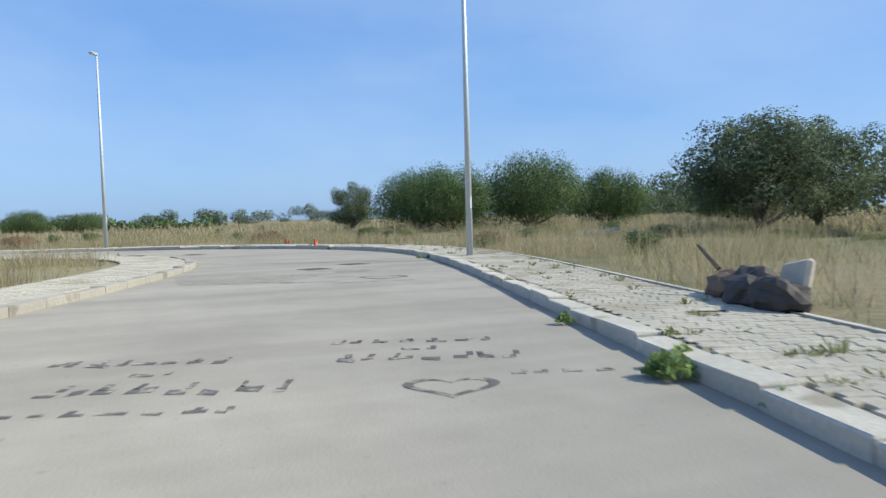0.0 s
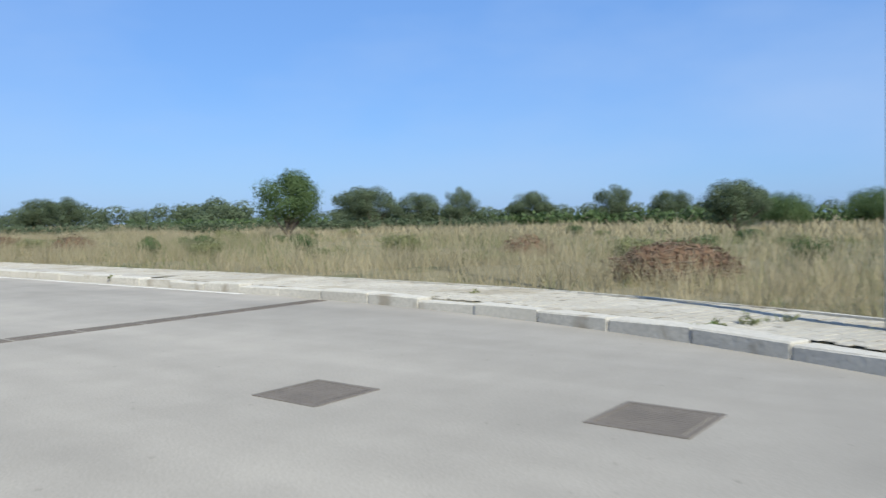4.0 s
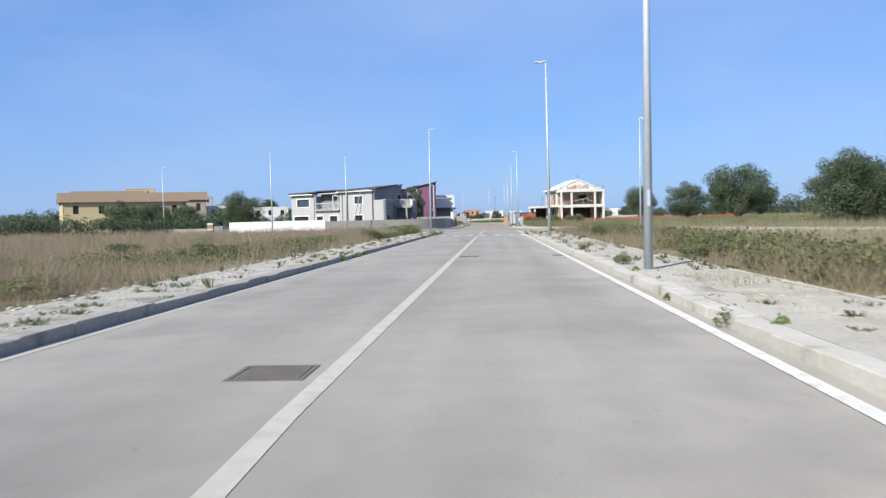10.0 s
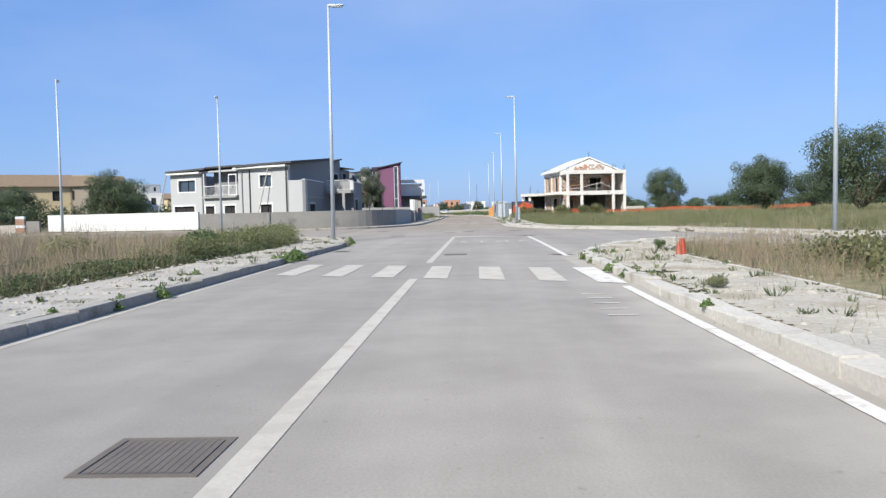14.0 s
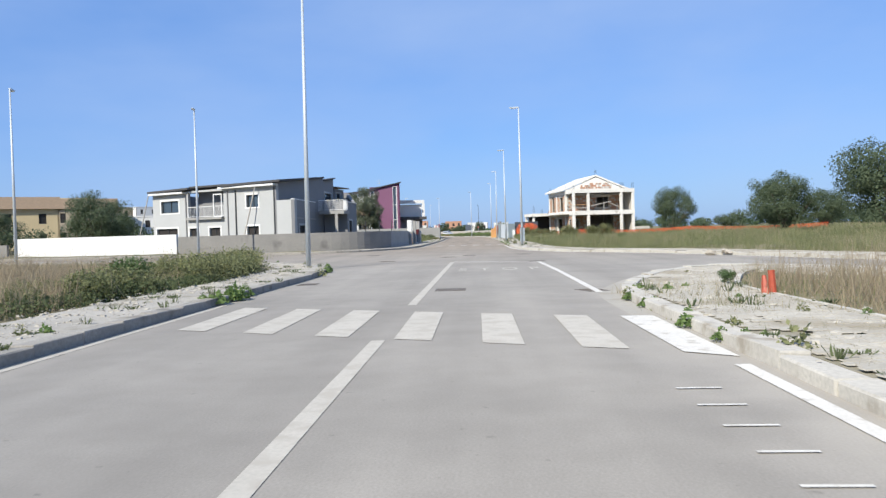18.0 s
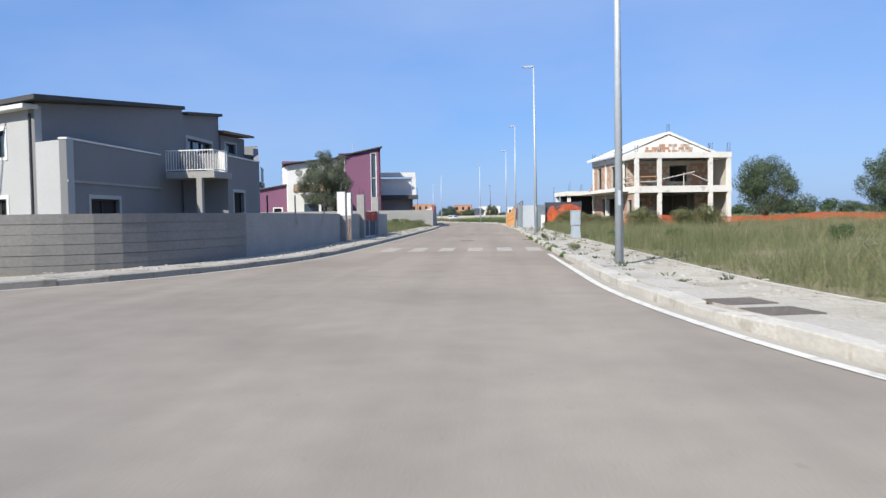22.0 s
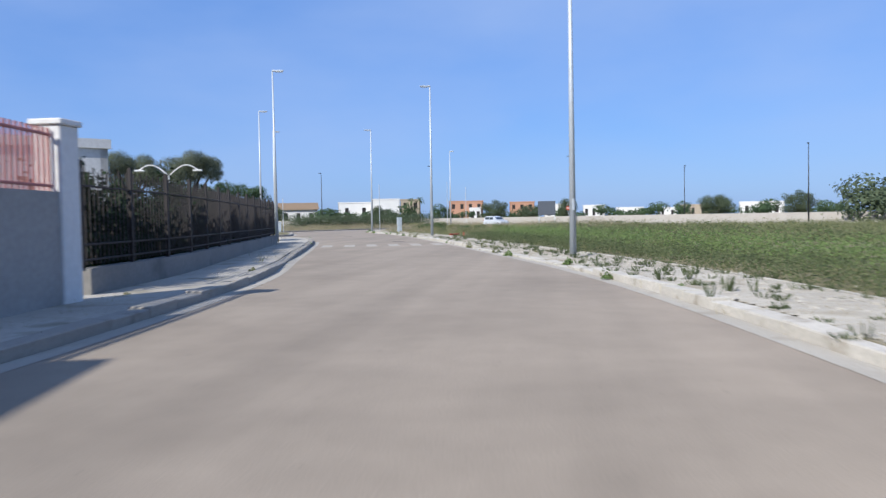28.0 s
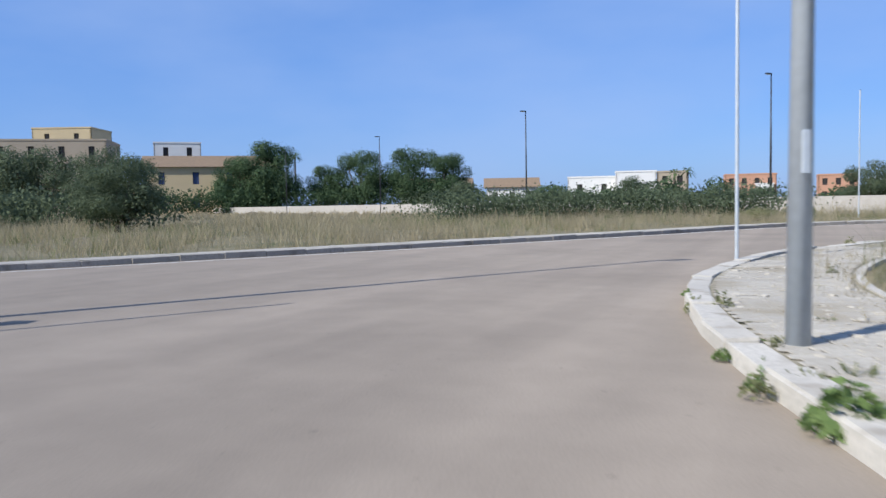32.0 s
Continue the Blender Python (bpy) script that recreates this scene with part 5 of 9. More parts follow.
def infill(u0, u1, v, z0, z1, gaps=(), along_v=False, rows=None):
    """A panel of hollow bricks with mortar daubs; gaps are openings in the panel."""
    base = boxed(u0, u1, v + 0.02, v + 0.2, z0, z1) if not along_v else boxed(v + 0.02, v + 0.2, u0, u1, z0, z1)
    if gaps:
        base.free()
        base = bmesh.new()
        g0, g1, gz0, gz1 = gaps[0]
        for a, b2, c, d in ((u0, g0, z0, z1), (g1, u1, z0, z1), (g0, g1, z0, gz0), (g0, g1, gz1, z1)):
            if b2 - a > 0.02 and d - c > 0.02:
                box(base, *((a, b2, v + 0.02, v + 0.2) if not along_v else (v + 0.02, v + 0.2, a, b2)), c, d)
    p = h.put("infill_panel", base, MORTAR, F0, F1)
    nz = int((z1 - z0) / 0.26)
    for r in range(nz):
        u = u0 + (0.13 if r % 2 else 0.0)
        while u < u1 - 0.25:
            z = z0 + r * 0.26 + 0.01
            inside_gap = gaps and gaps[0][0] - 0.26 < u < gaps[0][1] and gaps[0][2] - 0.25 < z < gaps[0][3]
            if not inside_gap and RNG.random() < 0.78:
                c = (u, u + 0.25, v, v + 0.02) if not along_v else (v, v + 0.02, u, u + 0.25)
                h.put("brick", boxed(*c, z, z + 0.24), BRICK, F0, F1, p)
            u += 0.27
    return p


infill(0.4, 8.0, 3.4, 3.4, 5.7, [(4.3, 5.9, 3.9, 5.3)])
infill(0.4, 3.0, 3.4, 0.1, 2.85, [(0.9, 1.8, 0.1, 2.2)])
infill(6.6, 8.0, 3.4, 0.1, 2.85)
infill(0.6, 3.5, 0.05, 0.1, 2.8, [(1.2, 2.2, 0.1, 2.3)], True)
infill(4.0, 7.9, 0.05, 3.4, 5.7, [(5.1, 6.6, 3.5, 5.4)], True)
infill(8.4, 11.9, 0.05, 3.4, 5.7, [(9.6, 10.8, 3.5, 5.5)], True)
infill(4.0, 11.9, 0.05, 0.1, 2.8, [(5.5, 9.5, 0.1, 2.5)], True)
kbar(8.2, 8.3, 0.4, 12.0, 0.1, 5.7, MORTAR, "end_wall")
kbar(0.4, 8.0, 12.1, 12.3, 0.1, 5.7, MORTAR, "end_wall")
# timber rails and props
for u0, u1, za, zb in ((0.35, 1.95, 3.75, 3.78), (0.35, 1.95, 4.15, 4.2), (2.3, 5.2, 3.95, 4.55), (5.0, 6.4, 4.35, 3.75)):
    h.put("timber_rail", tubed((u0, 0.2, za), (u1, 0.2, zb), 0.05, 0.05, 6), LOGEND if za == 4.15 else MORTAR, F0, F1)
for v0, v1 in ((0.4, 1.9), (1.9, 3.6)):
    for z in (3.75, 4.2):
        h.put("timber_rail", tubed((0.2, v0, z), (0.2, v1, z), 0.05, 0.05, 6), MORTAR, F0, F1)
h.put("timber_post", tubed((4.25, 0.2, 3.0), (4.25, 0.2, 4.5), 0.05, 0.05, 6), MORTAR, F0, F1)
# starter bars on the roof
for u, v, z in [(0.15, 0.15, 6.2), (2.1, 0.15, 6.2), (6.55, 0.15, 6.2), (8.15, 0.15, 6.2), (0.1, 3.8, 6.2), (0.1, 5.5, 6.2), (0.1, 7.2, 6.2), (0.1, 9.0, 6.2), (0.1, 10.6, 6.2), (0.1, 12.2, 6.2), (4.2, 3.4, 8.2), (8.2, 4, 6.3)]:
    hgt = RNG.uniform(0.45, 0.9)
    for du, dv in ((-0.1, -0.1), (0.1, -0.1), (-0.1, 0.1), (0.1, 0.1)):
        b = bmesh.new()
        tube(b, (u + du, v + dv, z), (u + du + RNG.uniform(-0.05, 0.05), v + dv, z + hgt), 0.012, 0.012, 5)
        h.put("starter_bar", b, DARKSTEEL, F0, F1)

# the low flat-roofed shell beside it
h = Building("low_shell", (9, 213), "low flat-roofed concrete shell under construction", "building shell")
a, b_ = (6.9, 211.9), (12.6, 213.0)
h.slab([(6.8, 211.8), (12.6, 212.8), (11.8, 217.4), (6.0, 216.4)], 2.85, 3.25, FRAMEC, "roof_slab")
for x, y in ((7.0, 212.1), (9.6, 212.5), (12.2, 212.95), (6.2, 216.0), (11.4, 216.9)):
    h.slab([(x, y), (x + 0.3, y + 0.05), (x + 0.25, y + 0.35), (x - 0.05, y + 0.3)], 0, 2.85, FRAMEC, "column")
# near-black wall, the shade inside the shell put into its colour
h.slab([(6.6, 214.5), (12.2, 215.5), (12.1, 215.8), (6.5, 214.8)], 0, 2.85, DARK, "back_wall")
for k in range(5):
    x = 7.2 + k * 1.2
    for du in (-0.08, 0.08):
        bb = bmesh.new()
        tube(bb, (x - 9 + du, -0.6 + k * 0.2, 3.25), (x - 9 + du, -0.6 + k * 0.2, 3.25 + RNG.uniform(0.4, 1.0)), 0.014, 0.014, 5)
        part("starter_bar", bb, DARKSTEEL, h.ob)
h.slab([(9.6, 213.4), (10.8, 213.6), (10.7, 214.3), (9.5, 214.1)], 3.25, 3.6, BRICK, "brick_pack")
h.slab([(10.0, 213.4), (10.2, 213.45), (10.15, 213.8), (9.95, 213.75)], 3.6, 4.3, BRICK, "brick_pack")
h.ob.matrix_world = Matrix.Translation((1.3, -1.5, 0)) @ h.ob.matrix_world @ Matrix.Diagonal((1, 1, 1.06, 1))


# ---- boundary walls, gates, fences ----
def wall_along(name, line, thick, z0, z1, material, label, top=None):
    """A wall that follows a line (its street face), with a height for each corner or one for all."""
    n = len(line)
    hi = np.full(n, float(z1)) if np.isscalar(z1) else np.array(z1, float)
    b = offset(line, -thick)
    v = np.vstack([np.column_stack([line, np.full(n, z0)]), np.column_stack([line, hi]), np.column_stack([b, hi]), np.column_stack([b, np.full(n, z0)])])
    i = np.arange(n - 1)
    f = [np.column_stack([i + k * n, i + 1 + k * n, i + 1 + (k + 1) * n, i + (k + 1) * n]) for k in range(3)]
    f.append(np.array([[0, n, 2 * n, 3 * n], [4 * n - 1, 3 * n - 1, 2 * n - 1, n - 1]]))
    ob = tagged(raw_mesh(name, v, np.vstack(f), material), label, "wall", kind="structure")
    bm = bmesh.new()
    bm.from_mesh(ob.data)
    bmesh.ops.recalc_face_normals(bm, faces=bm.faces)
    bm.to_mesh(ob.data)
    bm.free()
    return ob


# tuff wall with its swept end, gate and pillar
ya = np.arange(-6, 23.41, 0.35)
za = np.where(ya < 20.6, 2.0 + 0.03 * np.sin(ya * 2.1), 2.0 + 0.52 * np.clip((ya - 20.6) / 2.7, 0, 1) ** 0.8)
wall_a = wall_along("wall_tuff_1", np.column_stack([np.full(len(ya), -6.27), ya]), 0.3, -0.1, za, TUFF, "rough tuff stone wall with a swept-up end")
yb_ = np.arange(27.3, 33.7, 0.3)
zb_ = 2.06 + 0.42 * np.clip(1 - (yb_ - 27.3) / 2.4, 0, 1) ** 1.6
wall_b = wall_along("wall_tuff_2", np.column_stack([np.full(len(yb_), -6.27), yb_]), 0.3, -0.1, zb_, TUFF, "rough tuff stone wall swept down from the gate pillar")
pill = thing("gate_pillar", pose(-6.42, 26.65, 0), "tuff block gate pillar", "pillar")
for k in range(10):
    cut_ = RNG.uniform(-0.3, 0.3)
    for a_, b_ in ((-0.62, cut_ - 0.004), (cut_ + 0.004, 0.62)):
        part("block", boxed(-0.275 + RNG.uniform(-0.008, 0.008), 0.275 + RNG.uniform(-0.008, 0.012), a_, b_, k * 0.25 - 0.05, k * 0.25 + 0.194, bevel=0.012), TUFF, pill)
part("cap", boxed(-0.3, 0.3, -0.66, 0.66, 2.45, 2.53, bevel=0.02), TUFF, pill)
gate = thing("gate", pose(-6.45, 24.7, 0), "pale grey sheet-metal sliding gate between tuff walls", "gate")
part("panel", boxed(-0.02, 0.02, -1.28, 1.28, 0.12, 2.0), GATE, gate)
part("gate_frame", boxed(-0.035, 0.035, -1.3, 1.3, 1.98, 2.05), GATE, gate)
part("gate_frame", boxed(-0.035, 0.035, -1.3, 1.3, 0.06, 0.13), GATE, gate)
part("post", boxed(-0.05, 0.06, 1.24, 1.33, 0.0, 2.1), DARKSTEEL, gate)
for y in (32.6, 33.05):
    part("meter_plate", boxed(-6.225, -6.205, y, y + 0.28, 0.75, 1.15), WHITE, wall_b, "small white meter door")

# grey concrete wall of the villa, white wall beside it
gl = smooth_line([(-21.6, 149.9), (-17.5, 147.9), (-14, 146.6), (-10.4, 146.1), (-8.0, 147.1), (-6.75, 149.6), (-6.3, 153), (-6.15, 158), (-6.15, 164.6)], 0.6)
cut_ = int(np.argmin(np.hypot(gl[:, 0] + 6.4, gl[:, 1] - 152.0)))
wv_ = wall_along("wall_villa_1", gl[:cut_ + 1], 0.22, -0.1, 1.3, CONC_D, "weathered board-marked concrete garden wall")
for k_ in range(6):
    o_ = wall_along("board_course", offset(gl[:cut_ + 1], RNG.uniform(0.006, 0.02)), 0.05, 0.02 + k_ * 0.22, 0.225 + k_ * 0.22, CONC_D, "")
    for key_ in list(o_.keys()):
        if key_ in ("label", "category", "kind"):
            del o_[key_]
    o_.parent = wv_
wall_along("wall_villa_4", gl[cut_:], 0.25, -0.1, 1.33, CONC, "raw concrete garden wall")
wall_along("wall_villa_2", np.array([(-6.15, 166.5), (-6.15, 169.8)]), 0.25, -0.1, 1.33, CONC, "raw concrete garden wall between gate posts")
wall_along("wall_villa_3", np.array([(-6.15, 175.25), (-6.15, 178), (-6.15, 180.4)]), 0.25, -0.1, 1.34, CONC, "raw concrete garden wall")
wall_along("wall_white", np.array([(-35.5, 153.0), (-28, 151.35), (-21.75, 149.95)]), 0.25, -0.1, 1.5, WHITE, "long white-painted garden wall")
for x, y, w in ((-6.0, 164.86, 0), (-6.0, 166.3, 0), (-6.0, 170.02, 1), (-6.0, 175.02, 1)):
    g_ = thing("gate_post", pose(x - 0.1, y, 0), "square raw concrete gate post with bare bars on top" if w else "square gate post with a white-primed side", "gate post", "gate posts")
    part("shaft", boxed(-0.19, 0.19, -0.19, 0.19, -0.1, 2.3, bevel=0.012), CONC, g_)
    if not w:
        part("primed_panel", boxed(-0.17, 0.17, -0.2, -0.191, 1.25, 2.28), WHITE, g_, "white primed face")
    for dx in (-0.1, 0.1):
        part("bar", tubed((dx, 0.05, 2.3), (dx + 0.03, 0.05, 2.3 + RNG.uniform(0.15, 0.35)), 0.012, 0.012, 5), DARKSTEEL, g_)


gp = thing("gate_pier", pose(-38.6, 154.3, 0, 0, 0, 12), "small pier of red hollow bricks beside a low wall", "pier")
for k in range(6):
    part("brick", boxed(-0.36, 0.36, -0.18, 0.18, k * 0.25, k * 0.25 + 0.235, bevel=0.008), BRICK if k not in (2, 5) else WHITE, gp)
wall_along("wall_low", np.array([(-47.0, 156.2), (-41.0, 154.9), (-39.2, 154.5)]), 0.2, -0.1, 0.75, MORTAR, "low unfinished pale wall in the field")
wall_along("wall_low_2", np.array([(-38.0, 154.1), (-36.6, 153.6)]), 0.2, -0.1, 1.05, CONC_D, "low grey wall beside a white garden wall")


def net(name, p, q, z0, z1, label, cell=0.09, strip=0.028, mat_=None, sag=0.06, top=None):
    """A plastic safety net of woven strips between two plan points. top: its uneven upper edge as (share of the length, height)."""
    p, q = np.array(p, float), np.array(q, float)
    L = float(np.linalg.norm(q - p))
    rng = random.Random(int(L * 100) + int(p[1]))
    nu, nz = max(2, int(L / cell)), max(2, int((z1 - z0) / (cell * 0.6)))
    d = (q - p) / L
    nrm = np.array([-d[1], d[0]])
    v, f = [], []

    def pt(u, z):
        o = 0.035 * math.sin(u * 3.1 + z * 2.0) + 0.02 * math.sin(u * 9 + z * 5)
        k = (z - z0) / max(z1 - z0, 0.1)
        dz = -sag * math.sin(math.pi * min(max(u / L, 0), 1)) * k
        if top:
            dz = k * (float(np.interp(u / L, [a[0] for a in top], [a[1] for a in top])) - z1) + 0.03 * math.sin(u * 7 + k * 5)
            o += 0.1 * math.sin(u * 6.3 + k * 4.2) * (1 - 0.6 * k)
        w = p + d * u + nrm * o
        return (w[0], w[1], z + dz)

    for k in range(nz + 1):
        z = z0 + (z1 - z0) * k / nz
        for i in range(nu):
            b = len(v)
            u0, u1 = L * i / nu, L * (i + 1) / nu
            v += [pt(u0, z - strip / 2), pt(u1, z - strip / 2), pt(u1, z + strip / 2), pt(u0, z + strip / 2)]
            f.append((b, b + 1, b + 2, b + 3))
    for i in range(0, nu + 1):
        u = L * i / nu
        for k in range(nz):
            b = len(v)
            za_, zb2 = z0 + (z1 - z0) * k / nz, z0 + (z1 - z0) * (k + 1) / nz
            v += [pt(u - 0.006, za_), pt(u + 0.006, za_), pt(u + 0.006, zb2), pt(u - 0.006, zb2)]
            f.append((b, b + 1, b + 2, b + 3))
    t = thing(name, pose(p[0], p[1], 0), label, "safety net", "safety nets")
    raw_mesh("netting", np.array(v) - np.array([p[0], p[1], 0]), f, mat_ or ORANGE, t)
    for z in (z0, z1):
        for k in range(4):
            a_, b_ = Vector(pt(L * k / 4, z)), Vector(pt(L * (k + 1) / 4, z))
            o_ = Vector((p[0], p[1], 0))
            part("cord", tubed(a_ - o_, b_ - o_, 0.012, 0.012, 5), mat_ or ORANGE, t)
    return t


net("safety_net", (-6.0, 165.05), (-6.0, 166.1), 0.1, 1.1, "orange safety net across a gate opening")
net("safety_net", (-6.05, 170.2), (-6.05, 174.85), 1.0, 1.5, "red safety net hung along the top of a mesh gate", 0.05, 0.03, REDNET)
mg = thing("mesh_gate", pose(-6.1, 172.5, 0), "dark steel mesh gate with a red net over its top", "gate")
for a, b in ((-2.3, 0.0), (0.02, 2.3)):
    bm = bmesh.new()
    for c in ((a, a + 0.05, 0.12, 1.35), (b - 0.05, b, 0.12, 1.35), (a + 0.05, b - 0.05, 0.12, 0.17), (a + 0.05, b - 0.05, 1.3, 1.35)):
        box(bm, -0.025, 0.025, c[0], c[1], c[2], c[3])
    lf = part("leaf", bm, STEEL, mg)
    part("sheet", boxed(-0.004, 0.004, a + 0.05, b - 0.05, 0.17, 1.3), DARKBLUE, lf)

pf = thing("post_row", pose(-10, 182, 0), "row of dark steel posts behind a garden wall", "fence posts")
for x_, y_, h_ in ((-3.2, -4.0, 2.6), (-2.6, 0.5, 2.7), (-1.6, 5.0, 2.7), (-0.6, 9.5, 2.8), (-5.6, -7.5, 2.6)):
    part("post", boxed(x_ - 0.04, x_ + 0.04, y_ - 0.04, y_ + 0.04, 0, h_), DARKSTEEL, pf)
fl_ = thing("floodlight", pose(-38.1, 244.4, 0) @ Matrix.Diagonal((1.6, 1.6, 1.78, 1)), "pair of small floodlights on a dark pole", "floodlight")
part("pole", tubed((0, 0, 0), (0, 0, 4.0), 0.05, 0.04, 8), DARKSTEEL, fl_)
part("crossbar", boxed(-0.35, 0.35, -0.03, 0.03, 3.95, 4.02), DARKSTEEL, fl_)
for x_ in (-0.27, 0.27):
    part("lamp_head", boxed(x_ - 0.16, x_ + 0.16, -0.1, 0.1, 4.02, 4.24, bevel=0.02), DARKSTEEL, fl_)

# block wall of the plum villa
BW0, BW1 = (-34.0, 208.9), (-5.75, 215.45)
bwl = np.array([BW0, lerp2(BW0, BW1, 0.5), BW1])
wb_ = wall_along("wall_block_1", bwl, 0.2, -0.1, 1.86, BLOCKS, "bare concrete block wall")
ang = math.atan2(BW1[1] - BW0[1], BW1[0] - BW0[0])
LB = math.dist(BW0, BW1)
wall_c = smooth_line([(-5.75, 215.45), (-5.95, 222), (-6.6, 234), (-7.4, 242), (-8.0, 246.6)], 1.0)
wall_along("wall_block_2", offset(wall_c, 0), 0.22, -0.1, 1.58, CONC, "grey rendered garden wall under a pink railing")
fen = thing("railing_fence", pose(-6.2, 225, 0), "pink-painted steel railing on a garden wall", "fence")
fl = offset(wall_c, -0.1)
for k in range(len(fl) - 1):
    p, q = fl[k], fl[k + 1]
    z = 1.58
    o = Vector((-6.2, 225, 0))
    for j in range(8):
        t = (j + 0.5) / 8
        c = Vector((*lerp2(p, q, t), 0)) - o
        part("bar", boxed(c.x - 0.012, c.x + 0.012, c.y - 0.02, c.y + 0.02, z, z + 0.82), PINKF, fen)
    bm = tubed(Vector((*p, z + 0.74)) - o, Vector((*q, z + 0.74)) - o, 0.022, 0.022, 6)
    part("top_rail", bm, PINKF, fen)
    bm = tubed(Vector((*p, z + 0.08)) - o, Vector((*q, z + 0.08)) - o, 0.02, 0.02, 6)
    part("bottom_rail", bm, PINKF, fen)
for y, x in ((238, -6.95), (246.4, -7.95)):
    g_ = thing("gate_post", pose(x - 0.15, y, 0), "white rendered gate post", "gate post", "gate posts")
    part("shaft", boxed(-0.2, 0.2, -0.2, 0.2, -0.1, 2.45, bevel=0.015), WHITE, g_)
    part("cap", boxed(-0.24, 0.24, -0.24, 0.24, 2.45, 2.53, bevel=0.015), WHITE, g_)
# pink sheets fixed behind the railing
sc = thing("screen", pose(-6.2, 225, 0), "pink sheet screen fixed behind a railing", "screen")
for k in range(9, 28):
    p, q = offset(fl, -0.06)[k], offset(fl, -0.06)[k + 1]
    d = Vector((q[0] - p[0], q[1] - p[1], 0))
    bm = boxed(0.01, d.length - 0.01, -0.006, 0.006, 1.62, 2.3)
    bm.transform(pose(p[0] + 6.2, p[1] - 225, 0, 0, 0, math.degrees(math.atan2(d.y, d.x))))
    part("sheet", bm, PINKF, sc)

# site fence of corrugated sheets, boards and nets
sf = thing("site_fence", pose(3.0, 200, 0), "site fence of grey corrugated metal sheets along the pavement", "fence")
y = 194.2
k = 0
while y < 206.2:
    w = RNG.choice((0.86, 0.95, 1.05))
    n = int(w / 0.019)
    us = np.linspace(0, w + 0.03, n)
    tilt = RNG.uniform(-0.012, 0.012)
    x = 0.016 * np.sin(us / 0.076 * 2 * np.pi) + RNG.uniform(-0.012, 0.012)
    zt = 1.93 + RNG.uniform(-0.04, 0.06) + 0.02 * max(0.0, y - 197)
    v = np.vstack([np.column_stack([x + tilt * us, us + y - 200, np.full(n, 0.05)]), np.column_stack([x + tilt * us + 0.01, us + y - 200, np.full(n, zt) + tilt * us])])
    i = np.arange(n - 1)
    s_ = raw_mesh("sheet", v, np.column_stack([i, i + 1, i + 1 + n, i + n]), CORR, sf)
    sm = s_.modifiers.new("thickness", "SOLIDIFY")
    sm.thickness = 0.003
    if k % 2 == 0:
        part("post", boxed(0.03, 0.1, y - 200 - 0.04, y - 200 + 0.03, 0, 2.05 + RNG.uniform(-0.1, 0.3)), MORTAR if k % 4 else DARKSTEEL, sf, "rough timber post")
    y += w
    k += 1
for (a, b, m_, zt) in ((206.25, 206.75, WHITE, 2.0), (206.75, 207.45, BEIGE, 1.98), (207.45, 207.85, WHITE, 1.97), (207.85, 208.35, BEIGE, 1.95)):
    part("board", boxed(-0.04, -0.015, a - 200, b - 200 - 0.015, 0.08, zt), m_, sf, "board of the site fence")
net("safety_net", (2.93, 204.4), (2.93, 208.3), 0.78, 1.82, "orange safety net stretched over the site fence", 0.05, 0.019)
pb = thing("plywood_hoarding", pose(2.45, 208.6, 0), "orange-stained plywood panel across the pavement", "hoarding")
bm = bmesh.new()
prism(bm, [(-0.42, 0.1), (0.56, 0.1), (0.56, 1.93), (0.36, 1.9), (0.2, 1.62), (0.02, 1.5), (-0.42, 1.26)], -0.02, 0.02)
bm.transform(Matrix(((0.98, 0, 0.19, 0), (-0.19, 0, 0.98, 0), (0, 1, 0, 0), (0, 0, 0, 1))))
bmesh.ops.recalc_face_normals(bm, faces=bm.faces)
part("panel", bm, PLY, pb)
for z0 in (0.45, 0.85):
    bm = boxed(-0.4, 0.4, -0.026, -0.02, -0.02, 0.02)
    bm.transform(pose(0, 0, z0 + 0.25, 0, -28, -11))
    part("sprayed_line", bm, RED, pb, "orange sprayed line")
net("safety_net", (2.7, 210.2), (2.75, 215.3), 0.25, 1.75, "red-orange safety net on a site fence", 0.07, 0.02)
net("safety_net", (2.8, 215.4), (3.15, 221.2), 0.3, 1.75, "red-orange safety net on a dark timber frame", 0.07, 0.02)
tf = thing("timber_frame", pose(3.0, 216, 0), "weathered timber frame holding safety nets", "fence frame")
for yy in (210.2, 211.9, 213.6, 215.35, 217, 218.6, 220.2, 221.3):
    t_ = (yy - 210) / 11
    part("post", boxed(-0.2 + 0.4 * t_, -0.14 + 0.4 * t_, yy - 216 - 0.03, yy - 216 + 0.03, 0, 1.9 + RNG.uniform(-0.1, 0.35)), WOODS, tf)
for z in (0.3, 0.95, 1.68):
    part("rail", tubed((-0.13, -5.8, z), (0.27, 5.3, z), 0.04, 0.04, 6), DARKSTEEL, tf)
part("prop", tubed((-0.75, -1.2, 0.1), (-0.05, -0.3, 1.2), 0.06, 0.06, 6), MORTAR, tf)
